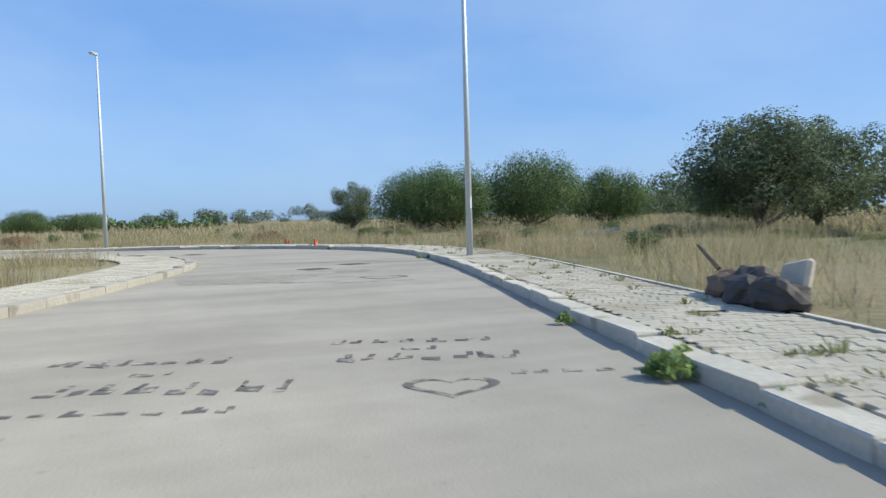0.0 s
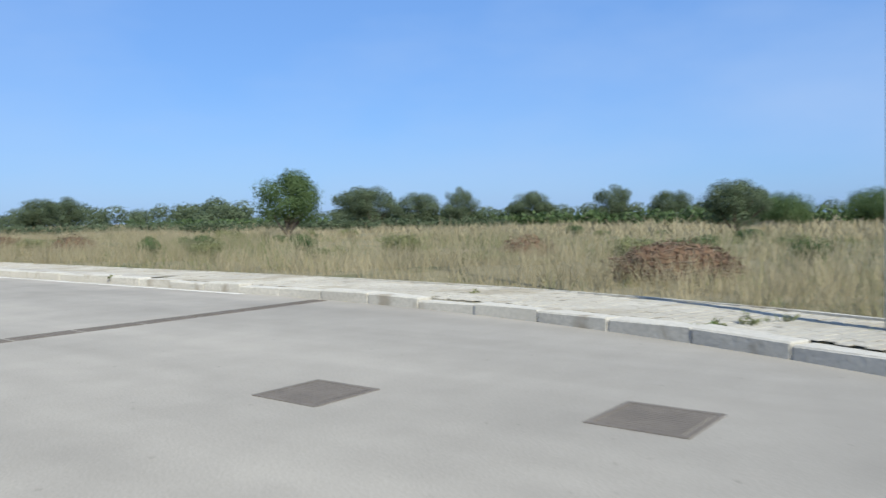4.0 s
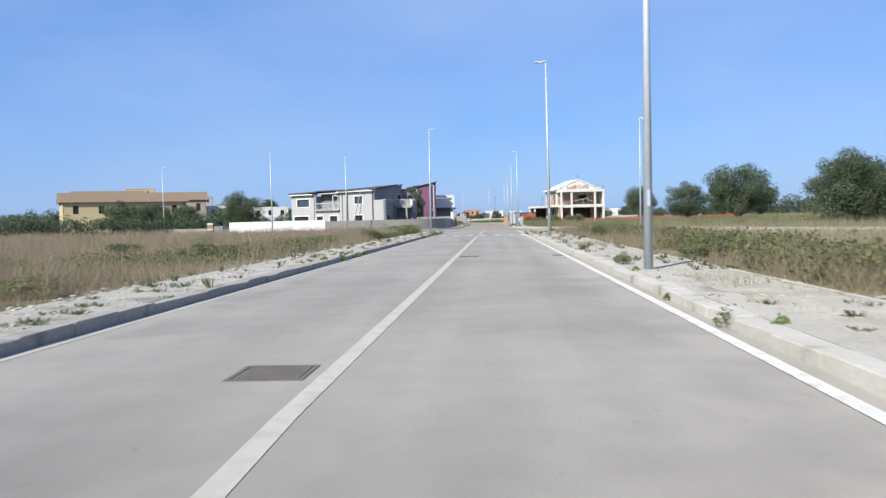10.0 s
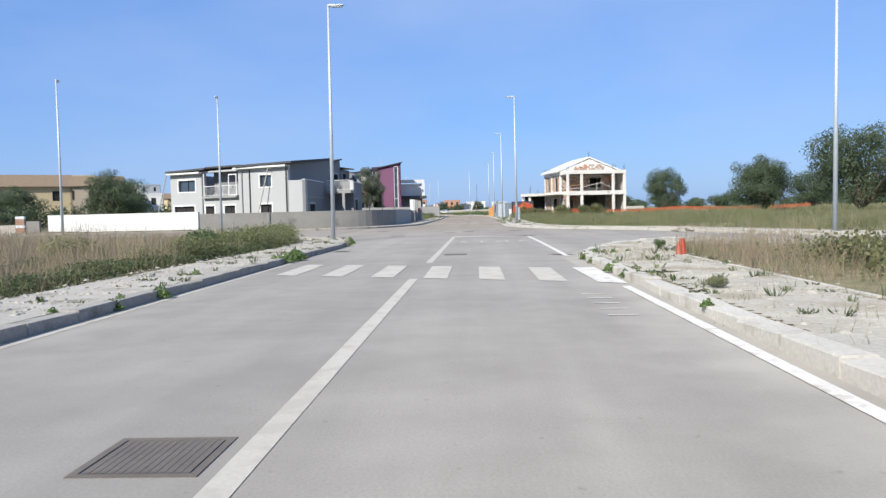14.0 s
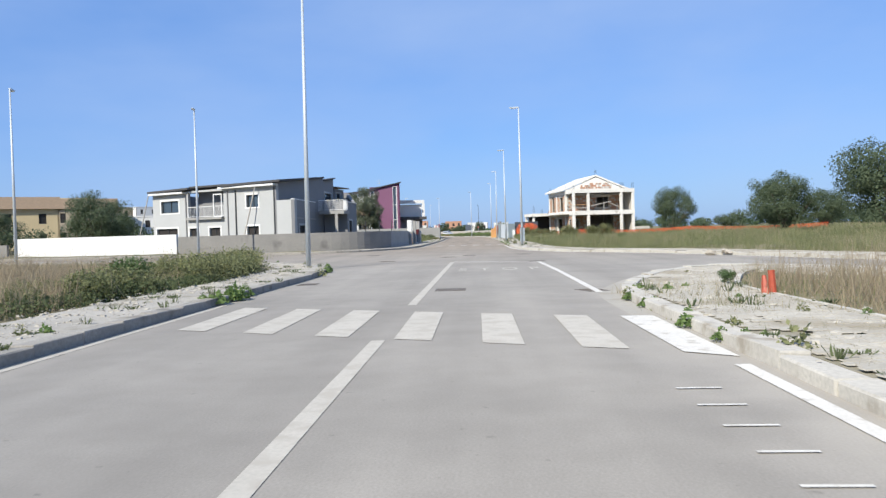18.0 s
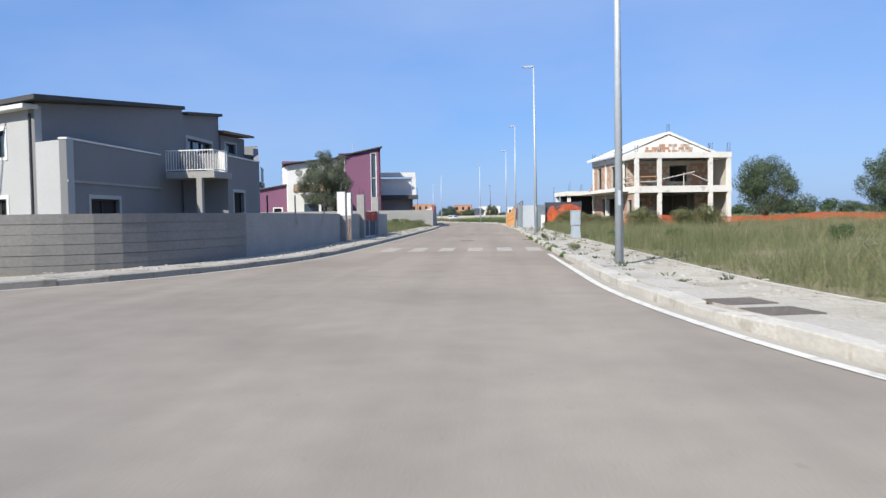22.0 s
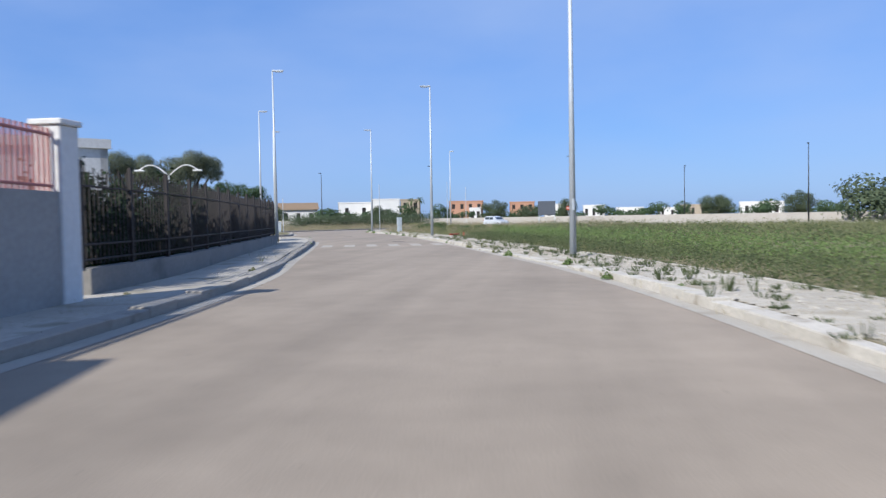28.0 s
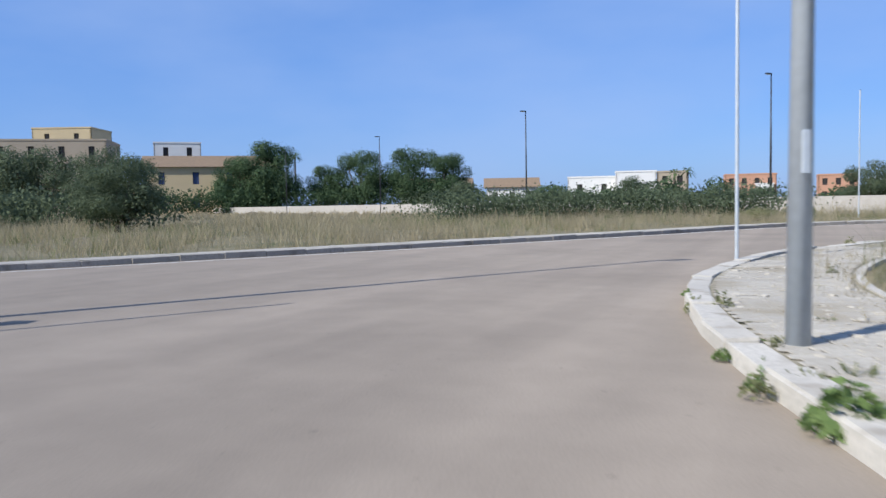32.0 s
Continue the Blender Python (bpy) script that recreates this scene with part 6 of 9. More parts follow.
# low orange net round the shell
net("safety_net", (4.98, 194.2), (7.6, 193.4), 0.3, 1.8, "crumpled orange safety net slumped before a dark shade cloth", 0.075, 0.024, top=[(0, 1.2), (0.1, 1.72), (0.2, 1.84), (0.29, 1.5), (0.38, 1.62), (0.5, 1.96), (0.68, 1.98), (0.8, 1.86), (1, 1.7)])
net("safety_net", (5.1, 194.0), (5.9, 193.75), 0.15, 1.2, "heap of orange safety net hanging to the ground", 0.06, 0.024, top=[(0, 1.15), (0.25, 0.75), (0.6, 1.45), (1, 1.3)])
net("safety_net", (5.9, 193.72), (6.8, 193.45), 0.15, 1.5, "fold of orange safety net hanging to the ground", 0.06, 0.024, top=[(0, 1.3), (0.4, 1.6), (1, 1.2)])
net("safety_net", (7.6, 193.4), (13, 192.6), 0.1, 1.0, "orange safety net round the building site", 0.09, 0.026, sag=0.2)
net("safety_net", (13, 192.6), (27, 195.0), 0.1, 1.0, "orange safety net round the building site", 0.12, 0.05, sag=0.25)
net("safety_net", (27, 195.0), (46, 199.0), 0.1, 1.0, "orange safety net round the building site", 0.2, 0.07, sag=0.25)
# return of the fence across the verge
x_ = 0.05
k = 0
while x_ < 1.7:
    n = 50
    us = np.linspace(0, 0.93, n)
    yy_ = 0.016 * np.sin(us / 0.076 * 2 * np.pi) + RNG.uniform(-0.01, 0.01) - 5.85
    zt = 1.95 + RNG.uniform(-0.06, 0.06)
    v = np.vstack([np.column_stack([us + x_, yy_, np.full(n, 0.05)]), np.column_stack([us + x_, yy_, np.full(n, zt)])])
    i = np.arange(n - 1)
    s_ = raw_mesh("sheet", v, np.column_stack([i, i + 1, i + 1 + n, i + n]), CORR if k else GATE, sf)
    s_.modifiers.new("thickness", "SOLIDIFY").thickness = 0.003
    part("post", boxed(x_ - 0.03, x_ + 0.04, -5.78, -5.71, 0, 2.1 + 0.2 * k), MORTAR, sf, "rough timber post")
    x_ += 0.9
    k += 1
part("white_board", boxed(1.5, 1.83, -5.93, -5.9, 0.05, 1.15), WHITE, sf, "white board leaning on the fence")
np_ = thing("net_frame", pose(4.9, 194.3, 0), "grey steel posts and a dark band holding a safety net", "fence frame")
for x_, y_ in ((0.0, 0.1), (0.95, -0.2), (1.8, -0.5), (2.7, -0.8)):
    part("post", boxed(x_ - 0.025, x_ + 0.025, y_ + 0.04, y_ + 0.09, 0, 2.05 + RNG.uniform(-0.1, 0.3)), DARKSTEEL, np_)
part("shade_cloth", boxed(-0.1, 2.9, 0.12, 0.13, 0.5, 2.13, m=pose(0, 0, 0, 0, 0, -18)), SHADE, np_, "dark slate shade cloth behind the net")

# iron fence with a hedge in the last bend
il = offset(L2, -1.62)
sel = il[(il[:, 1] > 247.3) & (il[:, 1] < 272.6) & (il[:, 0] > -20)]
# the darker concrete puts the plinth's shade into its colour
plinth = wall_along("wall_plinth", sel, 0.25, -0.1, 0.5, CONC_D, "low grey plinth wall under an iron fence")
fo = Vector((-12, 260, 0))
fe = thing("iron_fence", pose(*fo), "dark iron railing on a low plinth with a hedge behind it", "fence")
ln = smooth_line(offset(sel, -0.12).tolist()[::4] + [offset(sel, -0.12)[-1].tolist()], 0.16)
bars = [p for p in ln]
for k, p in enumerate(bars):
    x, y = p[0] - fo.x, p[1] - fo.y
    if k % 12 == 0:
        part("post", boxed(x - 0.03, x + 0.03, y - 0.03, y + 0.03, 0.5, 2.1), RAILING, fe)
    else:
        part("bar", boxed(x - 0.009, x + 0.009, y - 0.009, y + 0.009, 0.55, 1.95 + (0.06 if k % 2 else 0.0)), RAILING, fe)
for z in (0.62, 0.85, 1.72):
    for k in range(0, len(bars) - 12, 12):
        a, b = bars[k], bars[k + 12]
        part("rail", tubed((a[0] - fo.x, a[1] - fo.y, z), (b[0] - fo.x, b[1] - fo.y, z), 0.018, 0.018, 5), RAILING, fe)
# distant low wall
wall_along("wall_far", np.array([(-130, 420), (-60, 380), (-35, 366), (-22, 357), (0, 347), (50, 324)]), 0.4, -0.1, 1.2, MORTAR, "long low pale stone wall beside a far road")


# ---- trees in their places ----
for src, x, y, s, a, sz in [
    (olive_a, -11.9, -42.5, 0.98, 10, 0.86), (olive_b, -17.5, -46.5, 0.8, 200, 0.66), (olive_b, -9.0, -49, 0.9, 120, 0.8), (olive_a, -24, -50, 0.9, 40, 0.8),
    (bush_a, 9.0, -43.5, 1.05, 130, 1.4), (bush_a, 10.2, -50.5, 0.9, 260, 1.15), (bush_a, 15, -38, 0.9, 30, 1.2), (olive_b, 21.5, -35, 0.55, 10, 0.58),
    (bush_a, 4, -56, 0.8, 77, 0.8), (olive_a, 37.2, -6, 0.55, 0, 0.52), (bush_a, 56, -4, 0.7, 10, 0.75), (bush_a, 58, -10, 0.75, 70, 0.8), (bush_a, 60, -15, 0.7, 170, 0.7),
    (olive_a, 54.5, 36.4, 0.9, 12, 0.8), (olive_b, 61, 45, 0.9, 100, 0.75), (olive_a, 63.5, 37, 0.85, 200, 0.72), (olive_b, 66, 33, 0.6, 20, 0.7), (olive_a, 70, 26, 0.8, 60, 0.7), (olive_b, 73, 18, 0.7, 80, 0.68), (olive_a, 75, 12, 0.7, 140, 0.65), (olive_b, 78, 5, 0.8, 240, 0.65),
    (olive_a, 33, 158, 1.35, 15, 1.33), (olive_b, 29, 170, 1.0, 60, 0.9), (olive_b, 39, 121.5, 1.4, 100, 1.2), (olive_a, 47, 128, 1.2, 250, 1.1), (olive_a, 60, 118, 1.2, 130, 1.0), (olive_b, 52, 150, 1.2, 300, 1.0),
    (olive_a, 31.5, 221.6, 1.0, 45, 1.28), (olive_b, 54.5, 240, 1.25, 30, 1.38), (olive_a, 62, 236, 1.2, 200, 1.2), (olive_b, 75, 205, 1.4, 100, 1.2), (olive_a, 70, 180, 1.4, 10, 1.2), (olive_b, 80, 150, 1.4, 160, 1.1),
    (olive_b, -42.5, 181, 1.1, 10, 1.04), (olive_b, -48.8, 171, 0.85, 95, 0.72), (olive_a, -61, 186, 1.0, 15, 0.85), (olive_a, -53, 168, 1.0, 60, 0.85), (olive_b, -62, 176, 1.0, 130, 0.85), (olive_a, -50, 200, 1.0, 200, 0.9), (olive_b, -70, 150, 1.1, 20, 0.8),
    (olive_b, -62, 190, 0.9, 20, 0.8), (olive_a, -57, 179, 0.8, 120, 0.72), (olive_b, -71, 197, 0.9, 220, 0.78), (olive_b, -58, 322, 0.9, 50, 0.75), (olive_a, -66, 326, 1.0, 150, 0.8), (olive_b, -50, 330, 0.7, 220, 0.6), (olive_a, -75, 330, 1.1, 280, 0.9), (olive_b, -84, 336, 1.2, 10, 0.95), (bush_a, -24.6, 298.6, 0.2, 10, 0.2), (bush_a, -36, 299, 0.3, 80, 0.32), (bush_a, -42, 306, 0.35, 120, 0.4), (bush_a, -27.6, 302.5, 0.16, 200, 0.22),
    (olive_b, -76, 354, 1.2, 10, 1.05), (olive_a, -88, 354, 1.5, 90, 1.3), (olive_b, -99, 358, 1.4, 200, 1.2), (olive_a, -66, 342, 0.7, 30, 0.6),
    (olive_a, 29, 393, 1.0, 15, 0.85), (olive_b, 43, 389, 1.0, 75, 0.8), (olive_b, -13, 386, 0.9, 130, 0.68), (olive_a, 1, 386.5, 0.6, 180, 0.8), (olive_a, -6, 388, 0.8, 200, 0.6), (olive_a, 55, 380, 1.1, 130, 0.9), (olive_b, -36, 392, 0.8, 20, 0.6), (olive_a, -62, 402, 0.8, 120, 0.75),
    (olive_b, 30.5, 118, 1.1, 30, 0.95), (olive_a, 34, 126, 1.2, 80, 1.05), (bush_a, 6.2, 36, 0.22, 50, 0.28), (bush_a, 6.6, 26, 0.3, 130, 0.34), (bush_a, 7.2, 30.5, 0.3, 10, 0.33),
]:
    plant(src, x, y, s, a, sz)
for (x0_, x1_, y0_, y1_, n_) in ((-9.5, -6.6, 96, 118, 14), (-14, -6.8, 40, 96, 12), (5.2, 8, 58, 104, 6), (-12, -6.6, 186, 205, 8), (5, 14, 145, 178, 8), (-9, 8, 292, 318, 10), (-30, -23.5, 296, 303, 4), (-40, -14, 330, 346, 10), (6, 16, -22, 8, 12), (6, 34, -34, 24, 34), (-20, 4, -44, -29, 16)):
    for k_ in range(n_):
        x_, y_ = RNG.uniform(x0_, x1_), RNG.uniform(y0_, y1_)
        if far_from(np.array([x_]), np.array([y_]), KERBS)[0] > 2.4 and not inside(np.array([x_]), np.array([y_]), OUTLINE)[0]:
            plant(RNG.choice((shrub, shrub_b)), x_, y_, RNG.uniform(0.5, 1.15), RNG.uniform(0, 360), RNG.uniform(0.4, 0.95))
tree("olive_tree", 21, 7.6, 3.3, 2.6, 64, 60000, 0.052, OLIVE_PALE, "tall grey-green olive tree with an open crown beside a block wall", at=pose(-17.3, 214.4, 0, 0, 0, 40) @ Matrix.Diagonal((1.0, 1.0, 1.16, 1)), gap=0.58, low=-0.1)
twisted = tree("olive_tree", 51, 4.4, 1.45, 1.9, 24, 22000, 0.04, OLIVE_PALE, "small old olive tree with a thick forked trunk on a corner", at=pose(-31.1, 300.6, 0, 0, 0, 30), gap=0.7, lean=0.04)
for (x0_, y0_), (x1_, y1_, z1_), r_ in (((0.08, 0.0), (0.3, 0.12, 1.5), 0.17), ((-0.1, 0.05), (-0.75, -0.15, 2.1), 0.15), ((0.3, 0.12), (0.5, 0.3, 2.9), 0.1)):
    part("limb", tubed((x0_, y0_, 1.4 if r_ < 0.12 else 0.0), (x1_, y1_, z1_), r_, r_ * 0.6, 9), BARK, twisted)
umb = tree("olive_tree", 31, 5.0, 2.6, 2.3, 20, 34000, 0.036, OLIVE_PALE, "pruned olive tree with separate leafy heads behind a fence", at=pose(-19.6, 273.6, 0), gap=0.62, low=0.3)
copy_thing(umb, pose(-22.0, 272.4, 0, 0, 0, 140))
pine = tree("pine_tree", 41, 12.5, 6.4, 0.6, 40, 26000, 0.17, PINE, "dark green broad pine tree beside a far road", at=pose(-83.5, 428.5, 0), gap=0.8, low=-0.08)
for x, y, s, a, sz in [(-105, 415.5, 1.1, 50, 1.12), (-92, 424, 0.95, 140, 0.96), (-78, 431, 0.85, 220, 0.9), (-110, 412, 0.9, 300, 0.9), (-98, 423, 0.8, 20, 0.75)]:
    plant(pine, x, y, s, a, sz)


def hedge(name, line, h_, w, n, seed, material, label, leaf=0.09, stuff=True):
    rng = np.random.default_rng(seed)
    ln = np.array(line)
    d = np.r_[0, np.cumsum(np.linalg.norm(np.diff(ln, axis=0), axis=1))]
    u = rng.uniform(0, d[-1], n)
    x, y = np.interp(u, d, ln[:, 0]), np.interp(u, d, ln[:, 1])
    top = h_ * (0.85 + 0.2 * np.sin(u * 1.7) * np.sin(u * 0.6 + 1) + 0.1 * rng.normal(size=n))
    z = rng.uniform(0, 1, n) ** 0.7 * top
    off = rng.normal(size=(n, 2)) * w * 0.45
    c = np.column_stack([x + off[:, 0], y + off[:, 1], np.maximum(z, 0.05)])
    a = rng.normal(size=(n, 3))
    a /= np.linalg.norm(a, axis=1, keepdims=True)
    b = np.cross(a, rng.normal(size=(n, 3)))
    b /= np.linalg.norm(b, axis=1, keepdims=True)
    s = leaf * rng.uniform(0.6, 1.4, n)[:, None]
    V_ = np.stack([c - a * s, c - b * s * 0.6, c + a * s, c + b * s * 0.6], 1).reshape(-1, 3)
    return tagged(raw_mesh(name, V_, np.arange(n * 4).reshape(-1, 4), material), label, "hedge", kind="stuff")


hedge("hedge", offset(sel, -0.75).tolist(), 1.85, 0.42, 60000, 7, HEDGE, "dense dark green hedge behind an iron fence", 0.055)
hedge("vine_hedge", [(14, 66), (36, 42), (58, 22)], 1.2, 1.2, 14000, 8, OLIVE, "long dark green hedge across the field", 0.12)
hedge("vine_hedge", [(-70, 112), (-54, 122), (-46, 150), (-44, 172)], 2.4, 1.2, 16000, 9, OLIVE, "long dark hedge at the back of the field", 0.13)
hedge("vine_hedge", [(66, -30), (64, 0), (70, 40), (60, 90)], 1.6, 1.5, 8000, 10, GREEN, "low green hedge across the field", 0.25)
hedge("scrub", [(27, 116), (36, 120), (46, 128), (60, 119)], 2.6, 1.8, 20000, 14, OLIVE, "dark scrub under the olive trees", 0.1)
hedge("scrub", [(53, 37), (61, 44), (70, 27), (78, 6)], 2.2, 1.6, 16000, 15, OLIVE, "dark scrub under the olive trees", 0.12)
hedge("scrub", [(-104, 356), (-88, 349), (-72, 342), (-60, 328), (-48, 331)], 2.3, 1.8, 26000, 12, OLIVE, "dark scrub under the olive trees", 0.11)
hedge("scrub", [(-122, 398), (-108, 409), (-92, 421), (-74, 432)], 4.2, 2.5, 16000, 13, PINE, "dark shrubs under the pine trees", 0.2)
hedge("scrub", [(-38, 343), (-30, 348), (-20, 349)], 1.9, 3.0, 34000, 11, OLIVE, "overgrown scrub bank beside the crossing road", 0.07)


def wood_belt(name, seed, pts, n_tree, hh, rr, leaves, size, material, label):
    """A far belt of trees, joined."""
    rng = np.random.default_rng(seed)
    ln = np.array(pts, float)
    d = np.r_[0, np.cumsum(np.linalg.norm(np.diff(ln, axis=0), axis=1))]
    blobs = []
    for k in range(n_tree):
        u = d[-1] * (k + rng.uniform(0, 1)) / n_tree
        x, y = np.interp(u, d, ln[:, 0]), np.interp(u, d, ln[:, 1])
        H_ = hh * rng.uniform(0.65, 1.15)
        for j in range(3):
            r = rr * rng.uniform(0.5, 0.9)
            blobs.append((x + rng.normal() * rr * 0.6, y + rng.normal() * rr * 0.6, H_ * (0.35 + 0.2 * j), r, r, H_ * 0.34))
    V_, F_ = leaf_cloud(rng, blobs, leaves, size)
    V_[:, 2] = np.maximum(V_[:, 2], 0)
    return tagged(raw_mesh(name, V_, F_, material), label, "trees", kind="stuff")


wood_belt("far_trees", 1, [(175, -160), (185, -60), (190, 20), (170, 110), (150, 190)], 60, 4.6, 3.6, 60000, 0.26, OLIVE, "far belt of olive trees along the horizon")
wood_belt("far_trees", 2, [(90, 100), (110, 150), (100, 230), (90, 300)], 34, 6.0, 4.2, 36000, 0.3, OLIVE, "belt of olive trees beyond the field")
wood_belt("far_trees", 3, [(-95, 120), (-110, 190), (-95, 240), (-60, 262), (-36, 272)], 36, 5.0, 3.6, 32000, 0.3, OLIVE, "belt of trees among the houses")
wood_belt("far_trees", 4, [(-70, 440), (-30, 470), (20, 480), (90, 450), (160, 380)], 34, 4.6, 4.0, 30000, 0.36, PINE, "belt of dark trees before the town")
wood_belt("far_trees", 5, [(-180, 330), (-150, 370), (-135, 390)], 16, 8.0, 4.5, 12000, 0.5, PINE, "belt of dark trees before houses")
wood_belt("far_trees", 6, [(-8, -60), (30, -75), (90, -110), (150, -170)], 30, 5.0, 4.0, 36000, 0.22, OLIVE, "belt of olive trees behind the bushes")
wood_belt("far_trees", 7, [(30, 330), (70, 335), (120, 320), (170, 280)], 20, 4.6, 4.0, 24000, 0.28, OLIVE, "belt of trees beyond the green field")

# ---- small street furniture and clutter ----
def utility_cabinet(at):
    t = thing("utility_cabinet", at, "grey plastic utility cabinet on a flared pedestal", "utility cabinet", "utility cabinets")
    part("box", boxed(-0.185, 0.185, -0.15, 0.15, 0.56, 1.17, bevel=0.015), CABINET, t)
    part("lid", boxed(-0.2, 0.2, -0.165, 0.165, 1.17, 1.21, bevel=0.015), CABINET, t)
    bm = bmesh.new()
    prism(bm, [(-0.19, -0.15), (0.19, -0.15), (0.19, 0.15), (-0.19, 0.15)], 0, 0.555)
    for v in bm.verts:
        if v.co.z > 0.3:
            v.co.x *= 0.78
            v.co.y *= 0.85
    part("pedestal", bm, CABINET, t)
    part("plinth", boxed(-0.24, 0.24, -0.2, 0.2, -0.1, 0.05, bevel=0.01), CONC, t)
    d = part("door", boxed(-0.155, 0.155, -0.162, -0.151, 0.6, 1.13), CABINET, t)
    part("lock", tubed((0.12, -0.175, 0.87), (0.12, -0.16, 0.87), 0.018, 0.018, 8), DARKSTEEL, d)
    return t


utility_cabinet(pose(4.05, 164.4, 0.1, 0, 0, 12))
utility_cabinet(pose(-14.26, 300.71, 0.1, 0, 0, 25))
lowcab = thing("post_box_pillar", pose(-26.1, 304.95, 0.1, 0, 0, 20), "low grey service pillar beside a lamp", "service pillar")
part("body", boxed(-0.13, 0.13, -0.1, 0.1, 0, 0.95, bevel=0.01), CABINET, lowcab)
part("lid", boxed(-0.15, 0.15, -0.12, 0.12, 0.95, 1.0, bevel=0.01), CABINET, lowcab)
for x, y, h_ in ((-19.05, 314.7, 4.6), (-11.5, 326, 4.6), (-25.66, 304.68, 3.1), (-15.9, 342.7, 6.0)):
    t = thing("sign_pole", pose(x, y, 0.1), "bare galvanised sign pole on the pavement", "pole", "sign poles")
    part("tube", tubed((0, 0, 0), (0, 0, h_), 0.03, 0.03, 8), STEEL, t)
    part("cap", tubed((0, 0, h_), (0, 0, h_ + 0.03), 0.033, 0.02, 8), DARKSTEEL, t)


def bent_pipe(at, h_=0.5):
    t = thing("pipe_stub", at, "torn red-orange plastic conduit standing out of the ground", "pipe", "conduit stubs")
    bm = bmesh.new()
    tube(bm, (0, 0, -0.1), (0.03, 0.01, h_), 0.055, 0.05, 8, caps=False)
    o = part("pipe", bm, RED, t)
    o.modifiers.new("thickness", "SOLIDIFY").thickness = 0.008
    bm = bmesh.new()
    tube(bm, (0.1, 0.02, -0.1), (0.2, -0.04, h_ * 0.75), 0.1, 0.03, 8)
    part("torn_sleeve", bm, RED, t)
    return t


for x, y, h_ in ((4.25, 10.7, 0.5), (-5.69, -25.75, 0.26), (-1.6, -25.4, 0.2), (4.35, 105.8, 0.35), (-7.0, 283.9, 0.2)):
    bent_pipe(pose(x, y, 0.1, 0, 0, RNG.uniform(0, 360)), h_)
t = thing("pipe_length", pose(-7.7, 285.1, 0.17, 0, 90, 60), "red-orange plastic pipe lying on the verge", "pipe")
part("pipe", tubed((0, 0, -0.45), (0, 0, 0.45), 0.06, 0.06, 10), RED, t)


def brush_heap(name, at, rx, ry, hz, n, label, material, seed, r=0.025):
    rng = random.Random(seed)
    t = thing(name, at, label, "brush heap", "brush heaps")
    bm = bmesh.new()
    for k in range(n):
        a, q = rng.uniform(0, 6.283), rng.random() ** 0.5
        x, y = math.cos(a) * q * rx, math.sin(a) * q * ry
        z = hz * math.sqrt(max(0.02, 1 - q * q)) * rng.uniform(0.25, 1.0)
        L_ = rng.uniform(0.2, 0.7) * min(1.0, rx)
        d = Vector((rng.gauss(0, 1), rng.gauss(0, 1), rng.gauss(0, 0.35))).normalized() * L_ / 2
        c = Vector((x, y, z))
        lo, hi = c - d, c + d
        lo.z, hi.z = max(lo.z, 0.02), max(hi.z, 0.02)
        tube(bm, lo, hi, r * rng.uniform(0.5, 1.5), r * rng.uniform(0.3, 0.9), 4, caps=False)
    o = part("brushwood", bm, material, t)
    o["kind"] = "stuff"
    gr = np.random.default_rng(abs(seed))
    V_, F_ = leaf_cloud(gr, [(0, 0, hz * 0.3, rx * 0.95, ry * 0.95, hz * 0.68)], n * 9, 0.05)
    V_[:, 2] = np.maximum(V_[:, 2], 0.01)
    o = raw_mesh("dry_leaf_litter", V_, F_, LITTER, t)
    o["kind"] = "stuff"
    return t


pile = brush_heap("wood_pile", pose(6.6, 17.2, 0.05), 2.15, 2.5, 1.2, 2600, "big heap of brown cut branches on the verge", WOODS, 5, 0.011)
rb = random.Random(77)
bm = bmesh.new()
for k_ in range(420):
    a_, q_ = rb.uniform(0, 6.283), rb.random() ** 0.5
    p_ = Vector((math.cos(a_) * q_ * 2.2, math.sin(a_) * q_ * 2.55, 1.25 * math.sqrt(max(0.02, 1 - q_ * q_)) * rb.uniform(0.4, 1.0)))
    d_ = Vector((rb.gauss(0, 1), rb.gauss(0, 1), rb.gauss(0.15, 0.4))).normalized() * rb.uniform(0.15, 0.32)
    r_ = rb.uniform(0.008, 0.022)
    for j_ in range(4):
        n_ = p_ + d_
        n_.z = max(n_.z, 0.03)
        tube(bm, p_, n_, r_, r_ * 0.75, 4, caps=False)
        p_, r_ = n_, r_ * 0.75
        d_ = d_ + Vector((rb.gauss(0, 0.06), rb.gauss(0, 0.06), rb.gauss(-0.02, 0.06)))
part("brushwood", bm, WOODS, pile, "long crooked grey-brown branches")["kind"] = "stuff"
bm = tubed((-1.95, -2.3, 0.33), (-1.5, -1.1, 0.36), 0.18, 0.17, 14)
for v in bm.verts:
    v.co += Vector((1, 1, 1)) * 0.05 * noise.noise(v.co * 4)
lg = part("log", bm, BARK, pile, "thick sawn log")
bm = tubed((-1.958, -2.318, 0.33), (-1.948, -2.295, 0.33), 0.165, 0.165, 14)
for v in bm.verts:
    v.co += Vector((1, 0, 1)) * 0.07 * noise.noise(v.co * 4)
part("sawn_face", bm, LOGEND, lg, "fresh orange sawn face")
